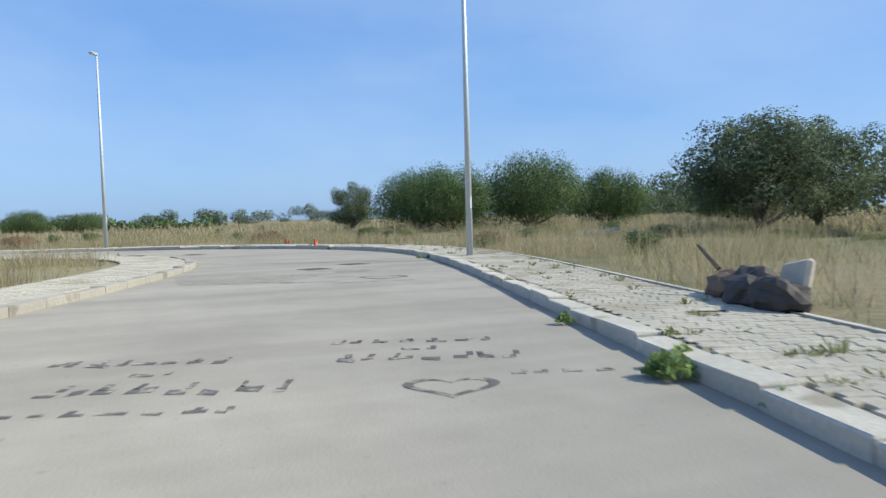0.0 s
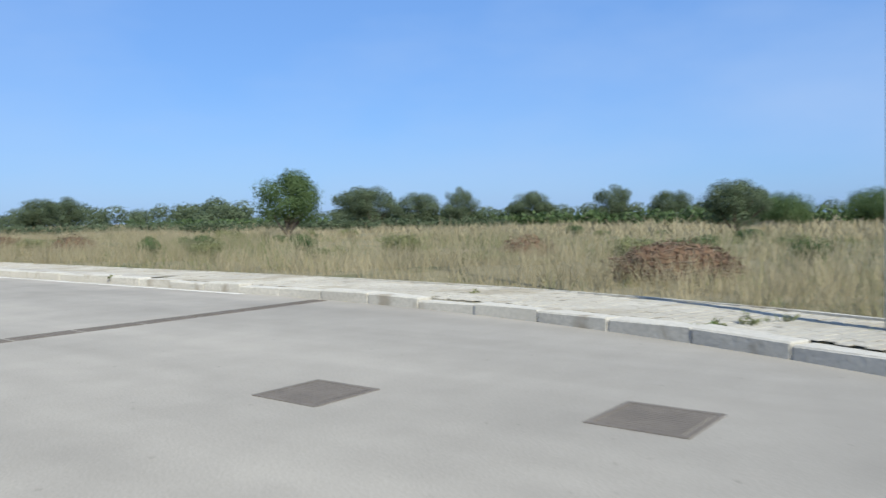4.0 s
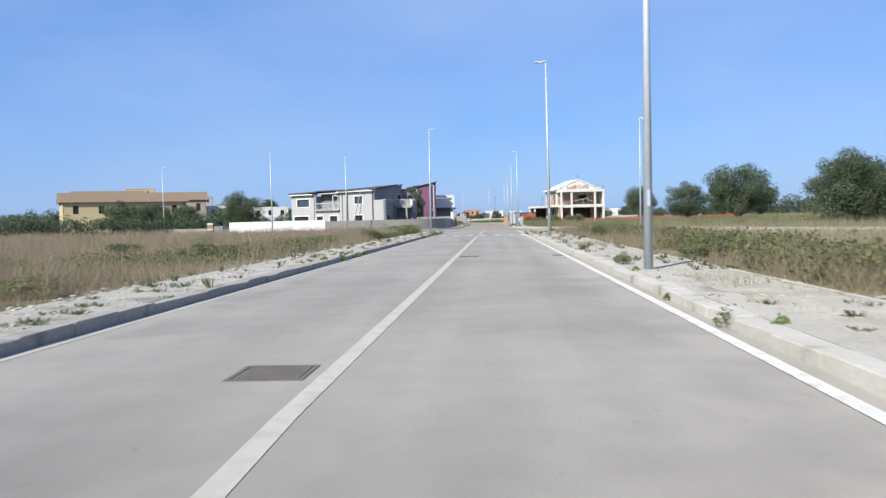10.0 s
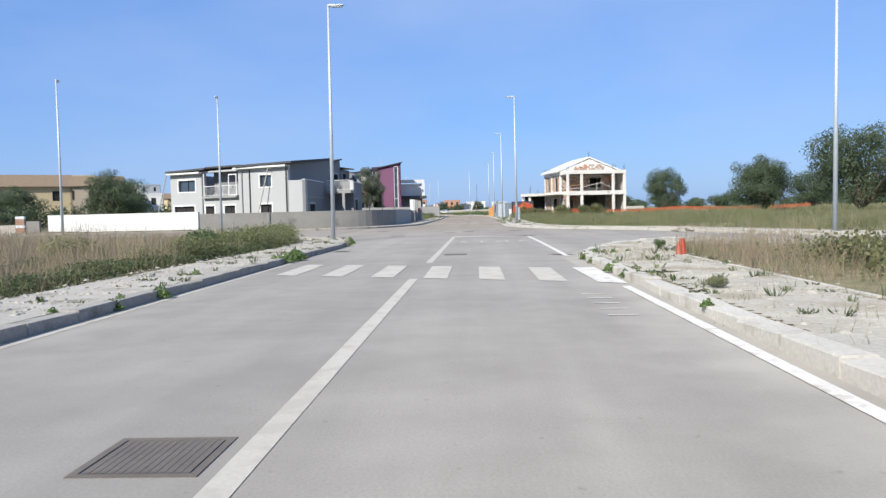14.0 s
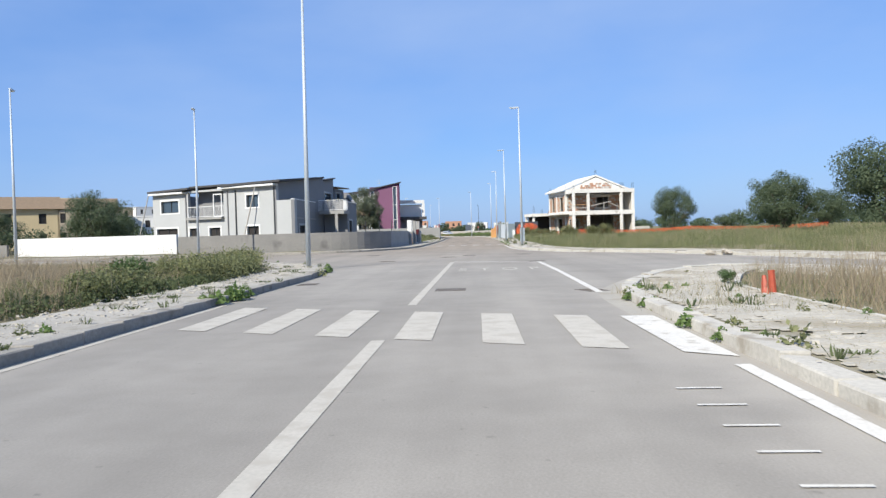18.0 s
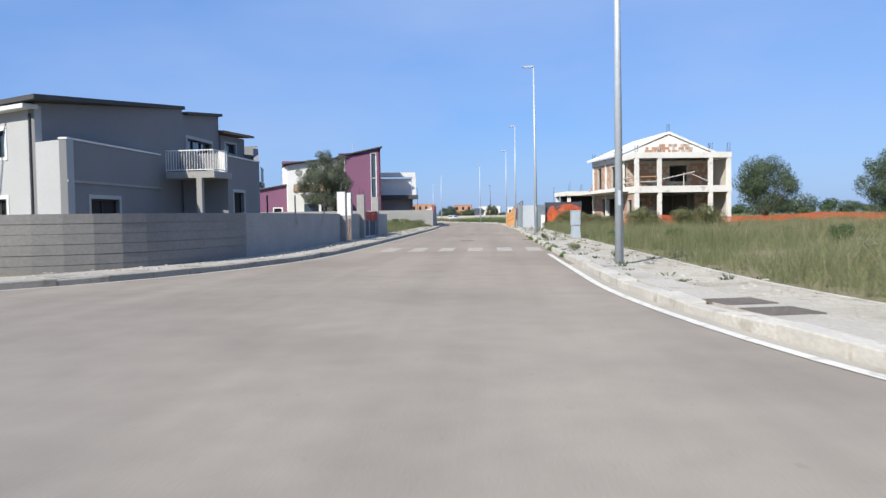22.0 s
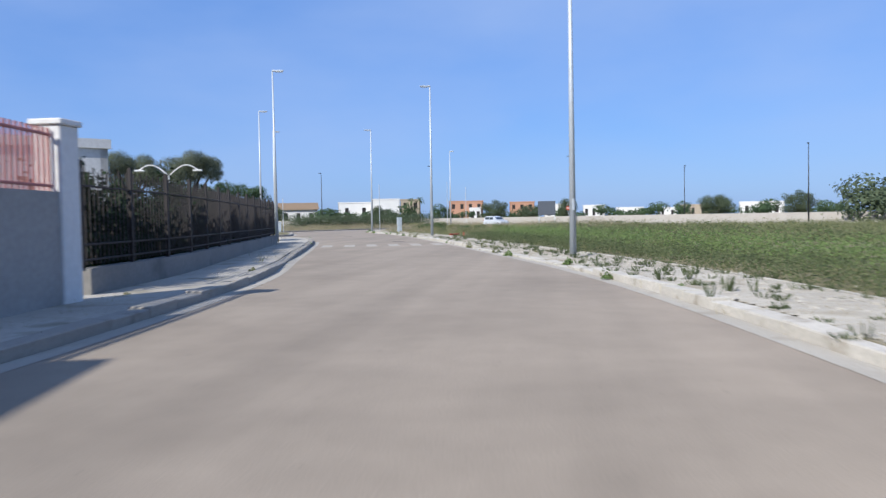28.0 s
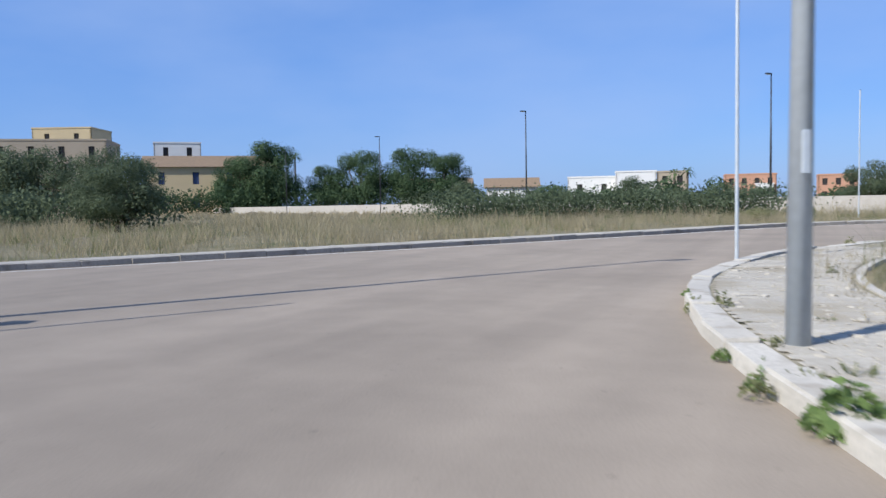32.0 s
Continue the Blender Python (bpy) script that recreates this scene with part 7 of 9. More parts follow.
for x, y, rx, ry, hz, n in ((7.2, -14.1, 1.3, 1.0, 0.6, 600), (12.5, -8, 0.8, 0.8, 0.6, 120), (9.8, 11.0, 0.9, 0.9, 0.7, 140), (3.6, -25.5, 1.1, 0.9, 0.55, 180), (-11, -30.8, 0.9, 0.7, 0.45, 140), (12, 22, 1.0, 1.0, 0.6, 120)):
    brush_heap("brush_heap", pose(x, y, 0.08), rx, ry, hz, n, "low heap of reddish dry brush in the field", WOODS, int(x * 10), 0.008)
# dumped rubbish by the first pavement
t = thing("rubbish_heap", pose(-29.6, -24.95, 0.08, 0, 0, -20), "dumped dark sacks with a pale stone slab beside the pavement", "rubbish")
for k, (x, y, sx, sy, sz) in enumerate(((0.0, 0, 0.55, 0.3, 0.38), (-0.55, 0.05, 0.5, 0.28, 0.3), (0.55, 0.02, 0.45, 0.28, 0.3))):
    bm = bmesh.new()
    bmesh.ops.create_icosphere(bm, subdivisions=3, radius=1)
    for v in bm.verts:
        n_ = noise.noise(v.co * 1.8 + Vector((k * 5, 0, 0))) * 0.35 + noise.noise(v.co * 5) * 0.1
        v.co = Vector((x + v.co.x * sx * (1 + n_), y + v.co.y * sy * (1 + n_), max(-0.05, 0.13 + v.co.z * sz * 0.75 * (1 + n_))))
    part("sack", bm, SACK if k != 2 else WOODS, t)
bm = boxed(-0.2, 0.2, -0.06, 0.06, 0, 0.36, bevel=0.04)
bm.transform(pose(-0.62, -0.12, 0.18, 25, 12, 20))
part("slab", bm, RUBBLE, t, "pale broken stone slab")
part("branch", tubed((0.2, -0.2, 0.05), (-0.25, -0.32, 0.5), 0.018, 0.01, 5), MORTAR, t)
part("branch", tubed((0.75, 0.1, 0.35), (1.15, 0.2, 0.62), 0.03, 0.02, 5), BARK, t)


def stones(name, cx, cy, rx, ry, n, s0, s1, label, seed, hz=0.3):
    rng = random.Random(seed)
    t = thing(name, pose(cx, cy, 0.06), label, "rubble", "rubble heaps")
    for k in range(n):
        bm = bmesh.new()
        bmesh.ops.create_icosphere(bm, subdivisions=1, radius=rng.uniform(s0, s1))
        q, a = rng.random() ** 0.5, rng.uniform(0, 6.28)
        for v in bm.verts:
            v.co *= rng.uniform(0.7, 1.2)
            v.co.z *= 0.7
        bm.transform(pose(math.cos(a) * q * rx, math.sin(a) * q * ry, hz * (1 - q) + s0 * 0.3, rng.uniform(0, 90), 0, rng.uniform(0, 360)))
        part("stone", bm, RUBBLE, t)
    return t


md = bmesh.new()
bmesh.ops.create_grid(md, x_segments=28, y_segments=14, size=1)
for v in md.verts:
    q = max(0.0, 1 - v.co.x ** 2 - v.co.y ** 2)
    v.co = Vector((v.co.x * 3.6, v.co.y * 1.8, 0.7 * q ** 0.7 * (0.75 + 0.9 * noise.noise(v.co * 3)) - 0.03))
mo = tagged(link_mesh("earth_mound", md, SOIL), "mound of earth overgrown with weeds against a block wall", "mound")
mo.matrix_world = pose(-8.9, 211.9, 0.06, 0, 0, 12)
stones("rubble", -8.9, 211.6, 2.3, 0.8, 150, 0.05, 0.17, "heap of pale rubble on an earth mound", 1, 0.75)
for k_ in range(12):
    plant(RNG.choice((shrub, shrub_b)), -9.9 + RNG.uniform(-3.2, 1.6), 210.2 + RNG.uniform(-1.2, 0.6), RNG.uniform(0.5, 0.9), RNG.uniform(0, 360), RNG.uniform(0.6, 1.1))
stones("rubble", -9.2, 208.6, 1.9, 0.7, 90, 0.04, 0.13, "scattered pale rubble on the verge", 2, 0.1)
stones("rubble", -10.2, 52.5, 1.6, 1.0, 26, 0.06, 0.2, "pale rubble in the dry grass", 3, 0.15)
stones("rubble", -8.2, 60, 0.7, 0.6, 10, 0.05, 0.16, "pale rubble in the dry grass", 4, 0.1)
stones("rubble", 2.7, -19.65, 0.3, 0.2, 5, 0.05, 0.12, "white litter beside a lamp", 5, 0.05)
stones("rubble", -5.3, 158.5, 0.6, 1.8, 22, 0.04, 0.11, "broken stones on the pavement", 6, 0.05)
stones("rubble", -8.5, -38, 3, 1.0, 30, 0.1, 0.3, "pale stones before the trees", 7, 0.3)
stones("rubble", 9, 123.6, 0.4, 0.4, 6, 0.1, 0.22, "pale stones by the kerb", 8, 0.1)

for x_, y_, s_ in ((2.95, 98.9, 0.2), (4.3, 107.9, 0.3), (2.75, 73.6, 0.25), (2.7, 66, 0.3), (-5.2, 88.0, 0.22), (2.8, 153.2, 0.25), (2.75, 165.2, 0.24), (3.4, 149.5, 0.2), (2.85, 29.4, 0.22)):
    o_ = plant(RNG.choice((shrub, shrub_b)), x_, y_, s_, RNG.uniform(0, 360), s_ * 1.1)
    o_.location.z = 0.11
for k_ in range(12):
    x_, y_ = RNG.uniform(-11.5, -7.5), RNG.uniform(84, 112)
    plant(RNG.choice((shrub, shrub, shrub_b)), x_, y_, RNG.uniform(0.5, 1.25), RNG.uniform(0, 360), RNG.uniform(0.35, 0.8))
# low weeds and brush in the verge beyond the pavement
for k_ in range(26):
    x_, y_ = 4.9 + 4.5 * RNG.random() ** 1.4, RNG.uniform(20.5, 35)
    plant(RNG.choice((shrub, shrub, shrub_b)), x_, y_, RNG.uniform(0.7, 1.5), RNG.uniform(0, 360), RNG.uniform(0.55, 1.05))
for x, y, rx, ry, hz, n in ((6.6, 28.6, 1.3, 1.3, 0.75, 320), (8.4, 31.5, 1.5, 1.4, 0.85, 320), (7.2, 34.5, 1.0, 1.2, 0.6, 200)):
    brush_heap("brush_heap", pose(x, y, 0.08), rx, ry, hz, n, "low heap of reddish dry brush in the field", WOODS, int(x * 10), 0.01)
for x_, y_, s_ in ((-14.1, 309.2, 1.0), (-13.0, 306.4, 1.1), (-12.1, 304.4, 1.0), (-11.0, 302.5, 0.9), (-10.2, 304.6, 1.2), (-8.9, 301.4, 1.0), (-11.9, 308.0, 1.2), (-9.0, 307.0, 1.1), (-7.4, 299.2, 0.9), (-6.2, 302.6, 1.1), (-13.4, 311.5, 1.2), (-10.4, 298.9, 0.7), (-8.4, 296.0, 0.8)):
    if far_from(np.array([x_]), np.array([y_]), KERBS)[0] > 2.5:
        plant(RNG.choice((shrub, shrub_b, shrub_b)), x_, y_, s_, RNG.uniform(0, 360), s_ * RNG.uniform(0.6, 0.95))
hedge("weeds_on_mound", [(-13.2, 210.6), (-11.0, 210.6), (-9.0, 210.7), (-6.9, 211.3)], 0.62, 0.75, 14000, 31, WEEDS_D, "dark green weeds over a mound of earth", 0.04)
hedge("weeds_on_mound", [(-13.0, 212.6), (-6.8, 213.9)], 0.8, 0.5, 7000, 32, WEEDS_D, "dark green weeds over a mound of earth", 0.04)
hedge("roadside_scrub", [(-7.0, 97), (-7.1, 104.5), (-6.9, 108.6), (-6.5, 112.5)], 0.34, 0.5, 16000, 33, WEEDS_D, "low dark green weeds along the pavement", 0.028)
hedge("roadside_scrub", [(-6.8, 112.0), (-6.9, 116), (-7.6, 119), (-8.6, 121.8)], 0.72, 0.7, 30000, 37, GRASS, "fresh green scrub at the corner of the pavement", 0.028)
hedge("roadside_scrub", [(-8.0, 190.0), (-8.3, 194), (-8.1, 198), (-7.4, 203), (-7.2, 207)], 0.62, 0.7, 22000, 38, WEEDS_D, "low dark green weeds along the dusty pavement", 0.028)
hedge("roadside_scrub", [(-10.4, 195.5), (-11.6, 199.5)], 1.3, 1.1, 12000, 39, DRYBUSH, "tall grey-green weeds in the verge", 0.032)
hedge("roadside_scrub", [(4.95, 192.9), (5.3, 191.4), (5.7, 189.6)], 0.55, 0.5, 14000, 40, GRASS, "grey-green weeds before a slumped safety net", 0.026)
near_ = R2[(R2[:, 1] > 226) & (R2[:, 1] < 284)]
for w_, h_, n_, sd_, m_ in ((2.9, 0.5, 36000, 42, WEEDS_D), (4.2, 0.8, 42000, 43, WEEDY), (6.5, 0.95, 34000, 44, WEEDS_D)):
    hedge("field_weeds", offset(near_, w_)[::6].tolist(), h_, 1.3, n_, sd_, m_, "lush green weeds beside the pavement of the bend", 0.025)
hedge("ivy_shrub", [(-15.9, 214.6), (-15.3, 214.8)], 4.2, 0.75, 9000, 41, OLIVE, "dark dense shrub beneath an olive tree behind a wall", 0.07)
hedge("roadside_scrub", [(-9.0, 66), (-8.6, 80), (-8.6, 92)], 0.5, 1.3, 16000, 34, DRYBUSH, "patchy yellow-green scrub in the dry grass", 0.045)
hedge("roadside_scrub", [(5.6, 60), (6.2, 72), (6.6, 86), (6.2, 96), (6.6, 104)], 0.65, 1.0, 30000, 35, DRYBUSH, "yellow-green scrub beside the pavement", 0.045)
hedge("roadside_scrub", [(5.6, 22), (5.9, 27), (6.3, 31)], 0.8, 0.9, 16000, 36, WEEDS_D, "blue-green weeds beside a heap of branches", 0.045)
# garden lamp behind the hedge
gl_ = thing("garden_lamp", pose(-13.0, 259.0, 0.05, 0, 0, 15), "slender white garden lamp with two curved arms behind a hedge", "garden lamp")
part("pole", tubed((0, 0, 0), (0, 0, 2.55), 0.035, 0.028, 8), WHITE, gl_)
for sx in (-1, 1):
    bm = bmesh.new()
    pv = Vector((0, 0, 2.5))
    for k_ in range(1, 7):
        nv = Vector((sx * 0.14 * k_, 0, 2.5 + 0.34 * math.sin(k_ * 0.42)))
        tube(bm, pv, nv, 0.02, 0.018, 6)
        pv = nv
    part("arm", bm, WHITE, gl_)
    part("lamp_head", boxed(sx * 0.84 - 0.14, sx * 0.84 + 0.14, -0.06, 0.06, pv.z - 0.06, pv.z, bevel=0.02), WHITE, gl_)
for k_ in range(18):
    a_, q_ = RNG.uniform(0, 6.283), RNG.random() ** 0.5
    o_ = plant(RNG.choice((shrub, shrub_b)), -8.9 + 3.1 * q_ * math.cos(a_), 211.7 + 1.4 * q_ * math.sin(a_), RNG.uniform(0.5, 0.85), RNG.uniform(0, 360), RNG.uniform(0.35, 0.6))
    o_.location.z = 0.55 * max(0.0, 1 - q_ * q_) ** 0.7
# billboard seen from behind
bb = thing("billboard", pose(-2.4, 329.5, 0, 0, 0, -15), "large grey billboard seen from behind on two posts", "billboard")
part("panel", boxed(-1.05, 1.05, -0.03, 0.03, 1.35, 3.0, bevel=0.01), DARKBLUE, bb)
for x in (-0.95, 0.95):
    part("post", boxed(x - 0.04, x + 0.04, 0.03, 0.11, 0, 3.05), STEEL, bb)
for z in (1.7, 2.6):
    part("brace", boxed(-1.0, 1.0, 0.03, 0.07, z, z + 0.06), STEEL, bb)

# the round sign far off
sg = thing("road_sign", pose(0.5, 353, 0, 0, 0, -5), "round road sign on a thin pole beside a far wall", "road sign")
part("pole", tubed((0, 0, 0), (0, 0, 2.7), 0.03, 0.03, 8), STEEL, sg)
part("disc", tubed((0, -0.05, 2.4), (0, -0.03, 2.4), 0.3, 0.3, 20), RED, sg)
part("bar", boxed(-0.2, 0.2, -0.06, -0.051, 2.35, 2.45), WHITE, sg)


# ---- houses of the town ----
def town_house(name, p, q, depth, h0, material, label, rows=2, cols=4, roof="flat", shutter=None, z0=0.0, group="houses of the town"):
    """A house with its front from p to q (front to the right of that line)."""
    b = Building(name, lerp2(p, q, 0.5), label, "house", group)
    d = Vector((q[0] - p[0], q[1] - p[1])).normalized()
    n = Vector((-d.y, d.x)) * depth
    r, s = (q[0] + n.x, q[1] + n.y), (p[0] + n.x, p[1] + n.y)
    L = math.dist(p, q)
    hs = []
    st = h0 / max(rows, 1)
    for i in range(rows):
        for j in range(cols):
            u = L * (j + 0.5) / cols
            hs.append((u - 0.55, u + 0.55, z0 + st * i + st * 0.28, z0 + st * i + st * 0.78))
    b.wall(p, q, z0, z0 + h0, material, hs, 0.3)
    for w in hs:
        b.window(p, q, *w, 0.0, pane=shutter or DARK, bars=1)
    b.wall(q, r, z0, z0 + h0, material)
    b.wall(r, s, z0, z0 + h0, material)
    b.wall(s, p, z0, z0 + h0, material)
    e = 0.6

    def off(u, v):
        w = Vector(p) + d * u + n.normalized() * v
        return (w.x, w.y)

    H_ = z0 + h0
    if roof == "flat":
        b.slab([off(-0.1, -0.1), off(L + 0.1, -0.1), off(L + 0.1, depth + 0.1), off(-0.1, depth + 0.1)], H_, H_ + 0.35, material, "parapet")
    else:
        m = 1.0 + depth * 0.12
        if roof == "gable_side":
            pts = [(off(-e, -e), H_), (off(L / 2, -e), H_ + m), (off(L + e, -e), H_), (off(L + e, depth + e), H_), (off(L / 2, depth + e), H_ + m), (off(-e, depth + e), H_)]
            fc = [(0, 1, 4, 5), (1, 2, 3, 4)]
            for v0 in (0.0, depth):
                gb = bmesh.new()
                gb.faces.new([gb.verts.new((off(u, v0)[0] - b.base.x, off(u, v0)[1] - b.base.y, z)) for u, z in ((0, H_ - 0.02), (L, H_ - 0.02), (L / 2, H_ + m * L / (L + 2 * e)))])
                bmesh.ops.solidify(gb, geom=gb.faces[:], thickness=0.2)
                part("gable", gb, material, b.ob)
        else:
            pts = [(off(-e, -e), H_), (off(L + e, -e), H_), (off(L + e, depth / 2), H_ + m), (off(-e, depth / 2), H_ + m), (off(-e, depth + e), H_), (off(L + e, depth + e), H_)]
            fc = [(0, 1, 2, 3), (3, 2, 5, 4), (0, 4, 5, 1), (0, 3, 4), (1, 5, 2)]
        bm = bmesh.new()
        v = [bm.verts.new((c[0] - b.base.x, c[1] - b.base.y, z + 0.02)) for c, z in pts]
        for f in fc:
            bm.faces.new([v[k] for k in f])
        bmesh.ops.recalc_face_normals(bm, faces=bm.faces)
        rf = part("roof", bm, ROOFT, b.ob, "brown tiled roof")
        rf.modifiers.new("thickness", "SOLIDIFY").thickness = 0.14
    return b


town_house("house", (-62.5, 124.5), (-54.2, 129.7), 12, 6.3, BEIGE, "beige house with a blank gable across the field", 0, 0, "gable_side")
town_house("house", (-88, 205), (-67.5, 218.5), 10, 6.6, CREAM, "cream house with dark windows and a tiled roof", 2, 5, "gable")
town_house("house", (-112, 252), (-96, 260), 12, 9.0, CREAM, "cream house beyond the field", 2, 4, "gable")
town_house("house", (-95, 258), (-80, 264), 12, 8.4, BEIGE, "low house with a tiled roof beyond the field", 2, 4, "gable")
town_house("apartment_house", (-180, 425), (-168, 431), 12, 20, CREAM, "tall cream stair tower above far roofs", 4, 2)
town_house("house", (-84, 275), (-76, 278), 8, 6.6, WHITE, "white house among far roofs", 2, 2)
town_house("house", (-72, 280), (-62, 284), 8, 6.0, WHITE, "white house with a flat roof among trees", 2, 3)
town_house("house", (-125.0, 404.6), (-107.4, 420.1), 11, 8.6, CREAM, "two-storey cream house with blue shutters and a tiled roof", 2, 4, "gable", BLUEF)
town_house("apartment_house", (-158, 398), (-141, 411), 14, 14.5, BEIGE, "three-storey beige apartment house", 3, 4)
town_house("house", (-148, 430), (-141, 437), 8, 15.5, WHITE, "white roof structure above a cream house", 4, 2)
town_house("house", (-66, 467.5), (-56, 470), 9, 6.2, WHITE, "low white house of the town", 1, 2)
town_house("house", (-55, 465.3), (-47, 467.2), 9, 7.0, WHITE, "plain white two-storey house of the town", 0, 0)
town_house("house", (-46.8, 467.3), (-41, 468.4), 9, 6.8, BEIGE, "beige house of the town", 2, 2)
town_house("house", (-37, 504), (-25.5, 505.6), 10, 6.8, TERRA, "terracotta-coloured house of the town", 2, 4)
town_house("house", (-30, 503), (-26, 503.5), 6, 4.4, WHITE, "white ground floor of a town house", 1, 2)
town_house("house", (-16.5, 506.2), (-8, 506.5), 10, 6.2, TERRA, "terracotta-coloured house of the town", 2, 3)
town_house("house", (9.7, 546.3), (18, 545.9), 10, 5.2, WHITE, "white house of the town", 1, 3)
town_house("house", (26, 595), (38, 594), 10, 4.6, WHITE, "white house on the edge of the town", 1, 3)
town_house("house", (44, 593), (52, 592), 10, 4.2, WHITE, "small white house on the edge of the town", 1, 2)
town_house("house", (54, 600), (66, 598), 10, 5.4, BEIGE, "pale house on the edge of the town", 1, 3)
town_house("house", (-80, 455), (-70, 459), 9, 4.4, WHITE, "low white house with a tiled roof", 1, 3, "gable")
town_house("house", (-98, 450), (-84, 455), 9, 4.6, WHITE, "low white house with a tiled roof", 1, 3, "gable")
town_house("house", (-5, 520), (6, 520), 9, 5.4, WHITE, "white house of the town", 1, 3)
town_house("house", (62, 520), (76, 517), 9, 5.0, WHITE, "white house of the town", 1, 3)
town_house("house", (-26.5, 255.5), (-18.3, 264.6), 8, 4.0, WHITE, "low white house behind a hedge", 1, 3, group="")

# palms
def palm(at, h_):
    rng = random.Random(int(at.translation.x * 7))
    t = thing("palm_tree", at, "tall palm tree among far houses", "tree", "palms")
    part("trunk", tubed((0, 0, 0), (0.1, 0, h_), 0.22, 0.16, 8), BARK, t)
    bm = bmesh.new()
    for k in range(26):
        a, e = k * 2.4, rng.uniform(-0.5, 1.0)
        d = Vector((math.cos(a) * math.cos(e), math.sin(a) * math.cos(e), math.sin(e)))
        s = Vector((-math.sin(a), math.cos(a), 0)) * 0.16
        c = Vector((0.1, 0, h_))
        m_ = c + d * 1.1
        e_ = c + d * 1.9 - Vector((0, 0, 0.7))
        bm.faces.new([bm.verts.new(x) for x in (c, m_ + s, e_, m_ - s)])
    part("crown", bm, GREEN, t)


for x, y, h_ in ((-42.7, 462, 6.4), (-40.2, 462.5, 6.7), (-118, 432, 11.0), (-113, 433, 11.3)):
    palm(pose(x, y, 0), h_)

# car on the far road
cr = thing("car", pose(-9.2, 341.0, 0.0, 0, 0, -44) @ Matrix.Diagonal((0.88, 0.88, 0.9, 1)), "silver estate car standing on a far road", "car")
def car_side(pts, y0, y1, taper):
    b = bmesh.new()
    prism(b, pts, y0, y1)
    b.transform(Matrix(((1, 0, 0, 0), (0, 0, 1, 0), (0, 1, 0, 0), (0, 0, 0, 1))))
    for v in b.verts:
        v.co.y *= 1 - taper * max(0.0, v.co.z - 0.85)
    bmesh.ops.recalc_face_normals(b, faces=b.faces)
    bmesh.ops.bevel(b, geom=b.edges[:], offset=0.035, segments=2, affect="EDGES")
    return b


part("body", car_side([(-1.95, 0.28), (1.95, 0.28), (2.02, 0.5), (1.98, 0.68), (1.75, 0.82), (1.05, 0.98), (-1.85, 0.98), (-1.98, 0.7)], -0.84, 0.84, 0.0), CARPAINT, cr)
part("cabin", car_side([(-1.9, 0.95), (1.1, 0.95), (0.35, 1.42), (-0.2, 1.53), (-1.3, 1.53), (-1.72, 1.4)], -0.82, 0.82, 0.22), CARPAINT, cr)
for x0, x1 in ((-1.55, -0.6), (-0.5, 0.25)):
    for s_ in (-1, 1):
        part("window", boxed(x0, x1, s_ * 0.76, s_ * 0.80, 1.02, 1.38), GLASS, cr)
part("windscreen", boxed(-0.3, 0.3, -0.66, 0.66, -0.012, 0.012, m=pose(0.76, 0, 1.2, 0, 33, 0)), GLASS, cr)
for s_ in (-1, 1):
    part("headlight", boxed(1.8, 1.99, s_ * 0.55 - 0.16, s_ * 0.55 + 0.16, 0.62, 0.76, bevel=0.02), LAMPGLASS, cr)
    part("tail_light", boxed(-1.98, -1.88, s_ * 0.7 - 0.09, s_ * 0.7 + 0.09, 0.75, 1.05, bevel=0.02), RED, cr)
    part("mirror", boxed(0.62, 0.78, s_ * 0.9 - 0.08, s_ * 0.9 + 0.08, 0.98, 1.1, bevel=0.02), CARPAINT, cr)
part("bumper", boxed(-2.0, 2.03, -0.8, 0.8, 0.2, 0.34, bevel=0.02), RUBBER, cr)
for x in (-1.3, 1.3):
    for s in (-1, 1):
        w = part("wheel", tubed((x, s * 0.62, 0.3), (x, s * 0.84, 0.3), 0.3, 0.3, 16), RUBBER, cr)
        part("rim", tubed((x, s * 0.84, 0.3), (x, s * 0.85, 0.3), 0.18, 0.18, 12), STEEL, w)


# ---- grass of the fields ----
BARE = [(-22.8, -11.6, 12.8, 29.2), (-34, -12, 157, 184), (-32, -8, 221, 240), (11.5, 22.5, 196, 211), (5.5, 13, 211, 219), (-6.8, -5.9, -8, 34), (2.5, 3.4, 193.8, 222), (4.2, 8.4, 14.6, 19.6), (-32, -5.6, 213.5, 216.2), (-16, -6, 145.8, 165), (-12.6, -7.0, 210.2, 213.6)]


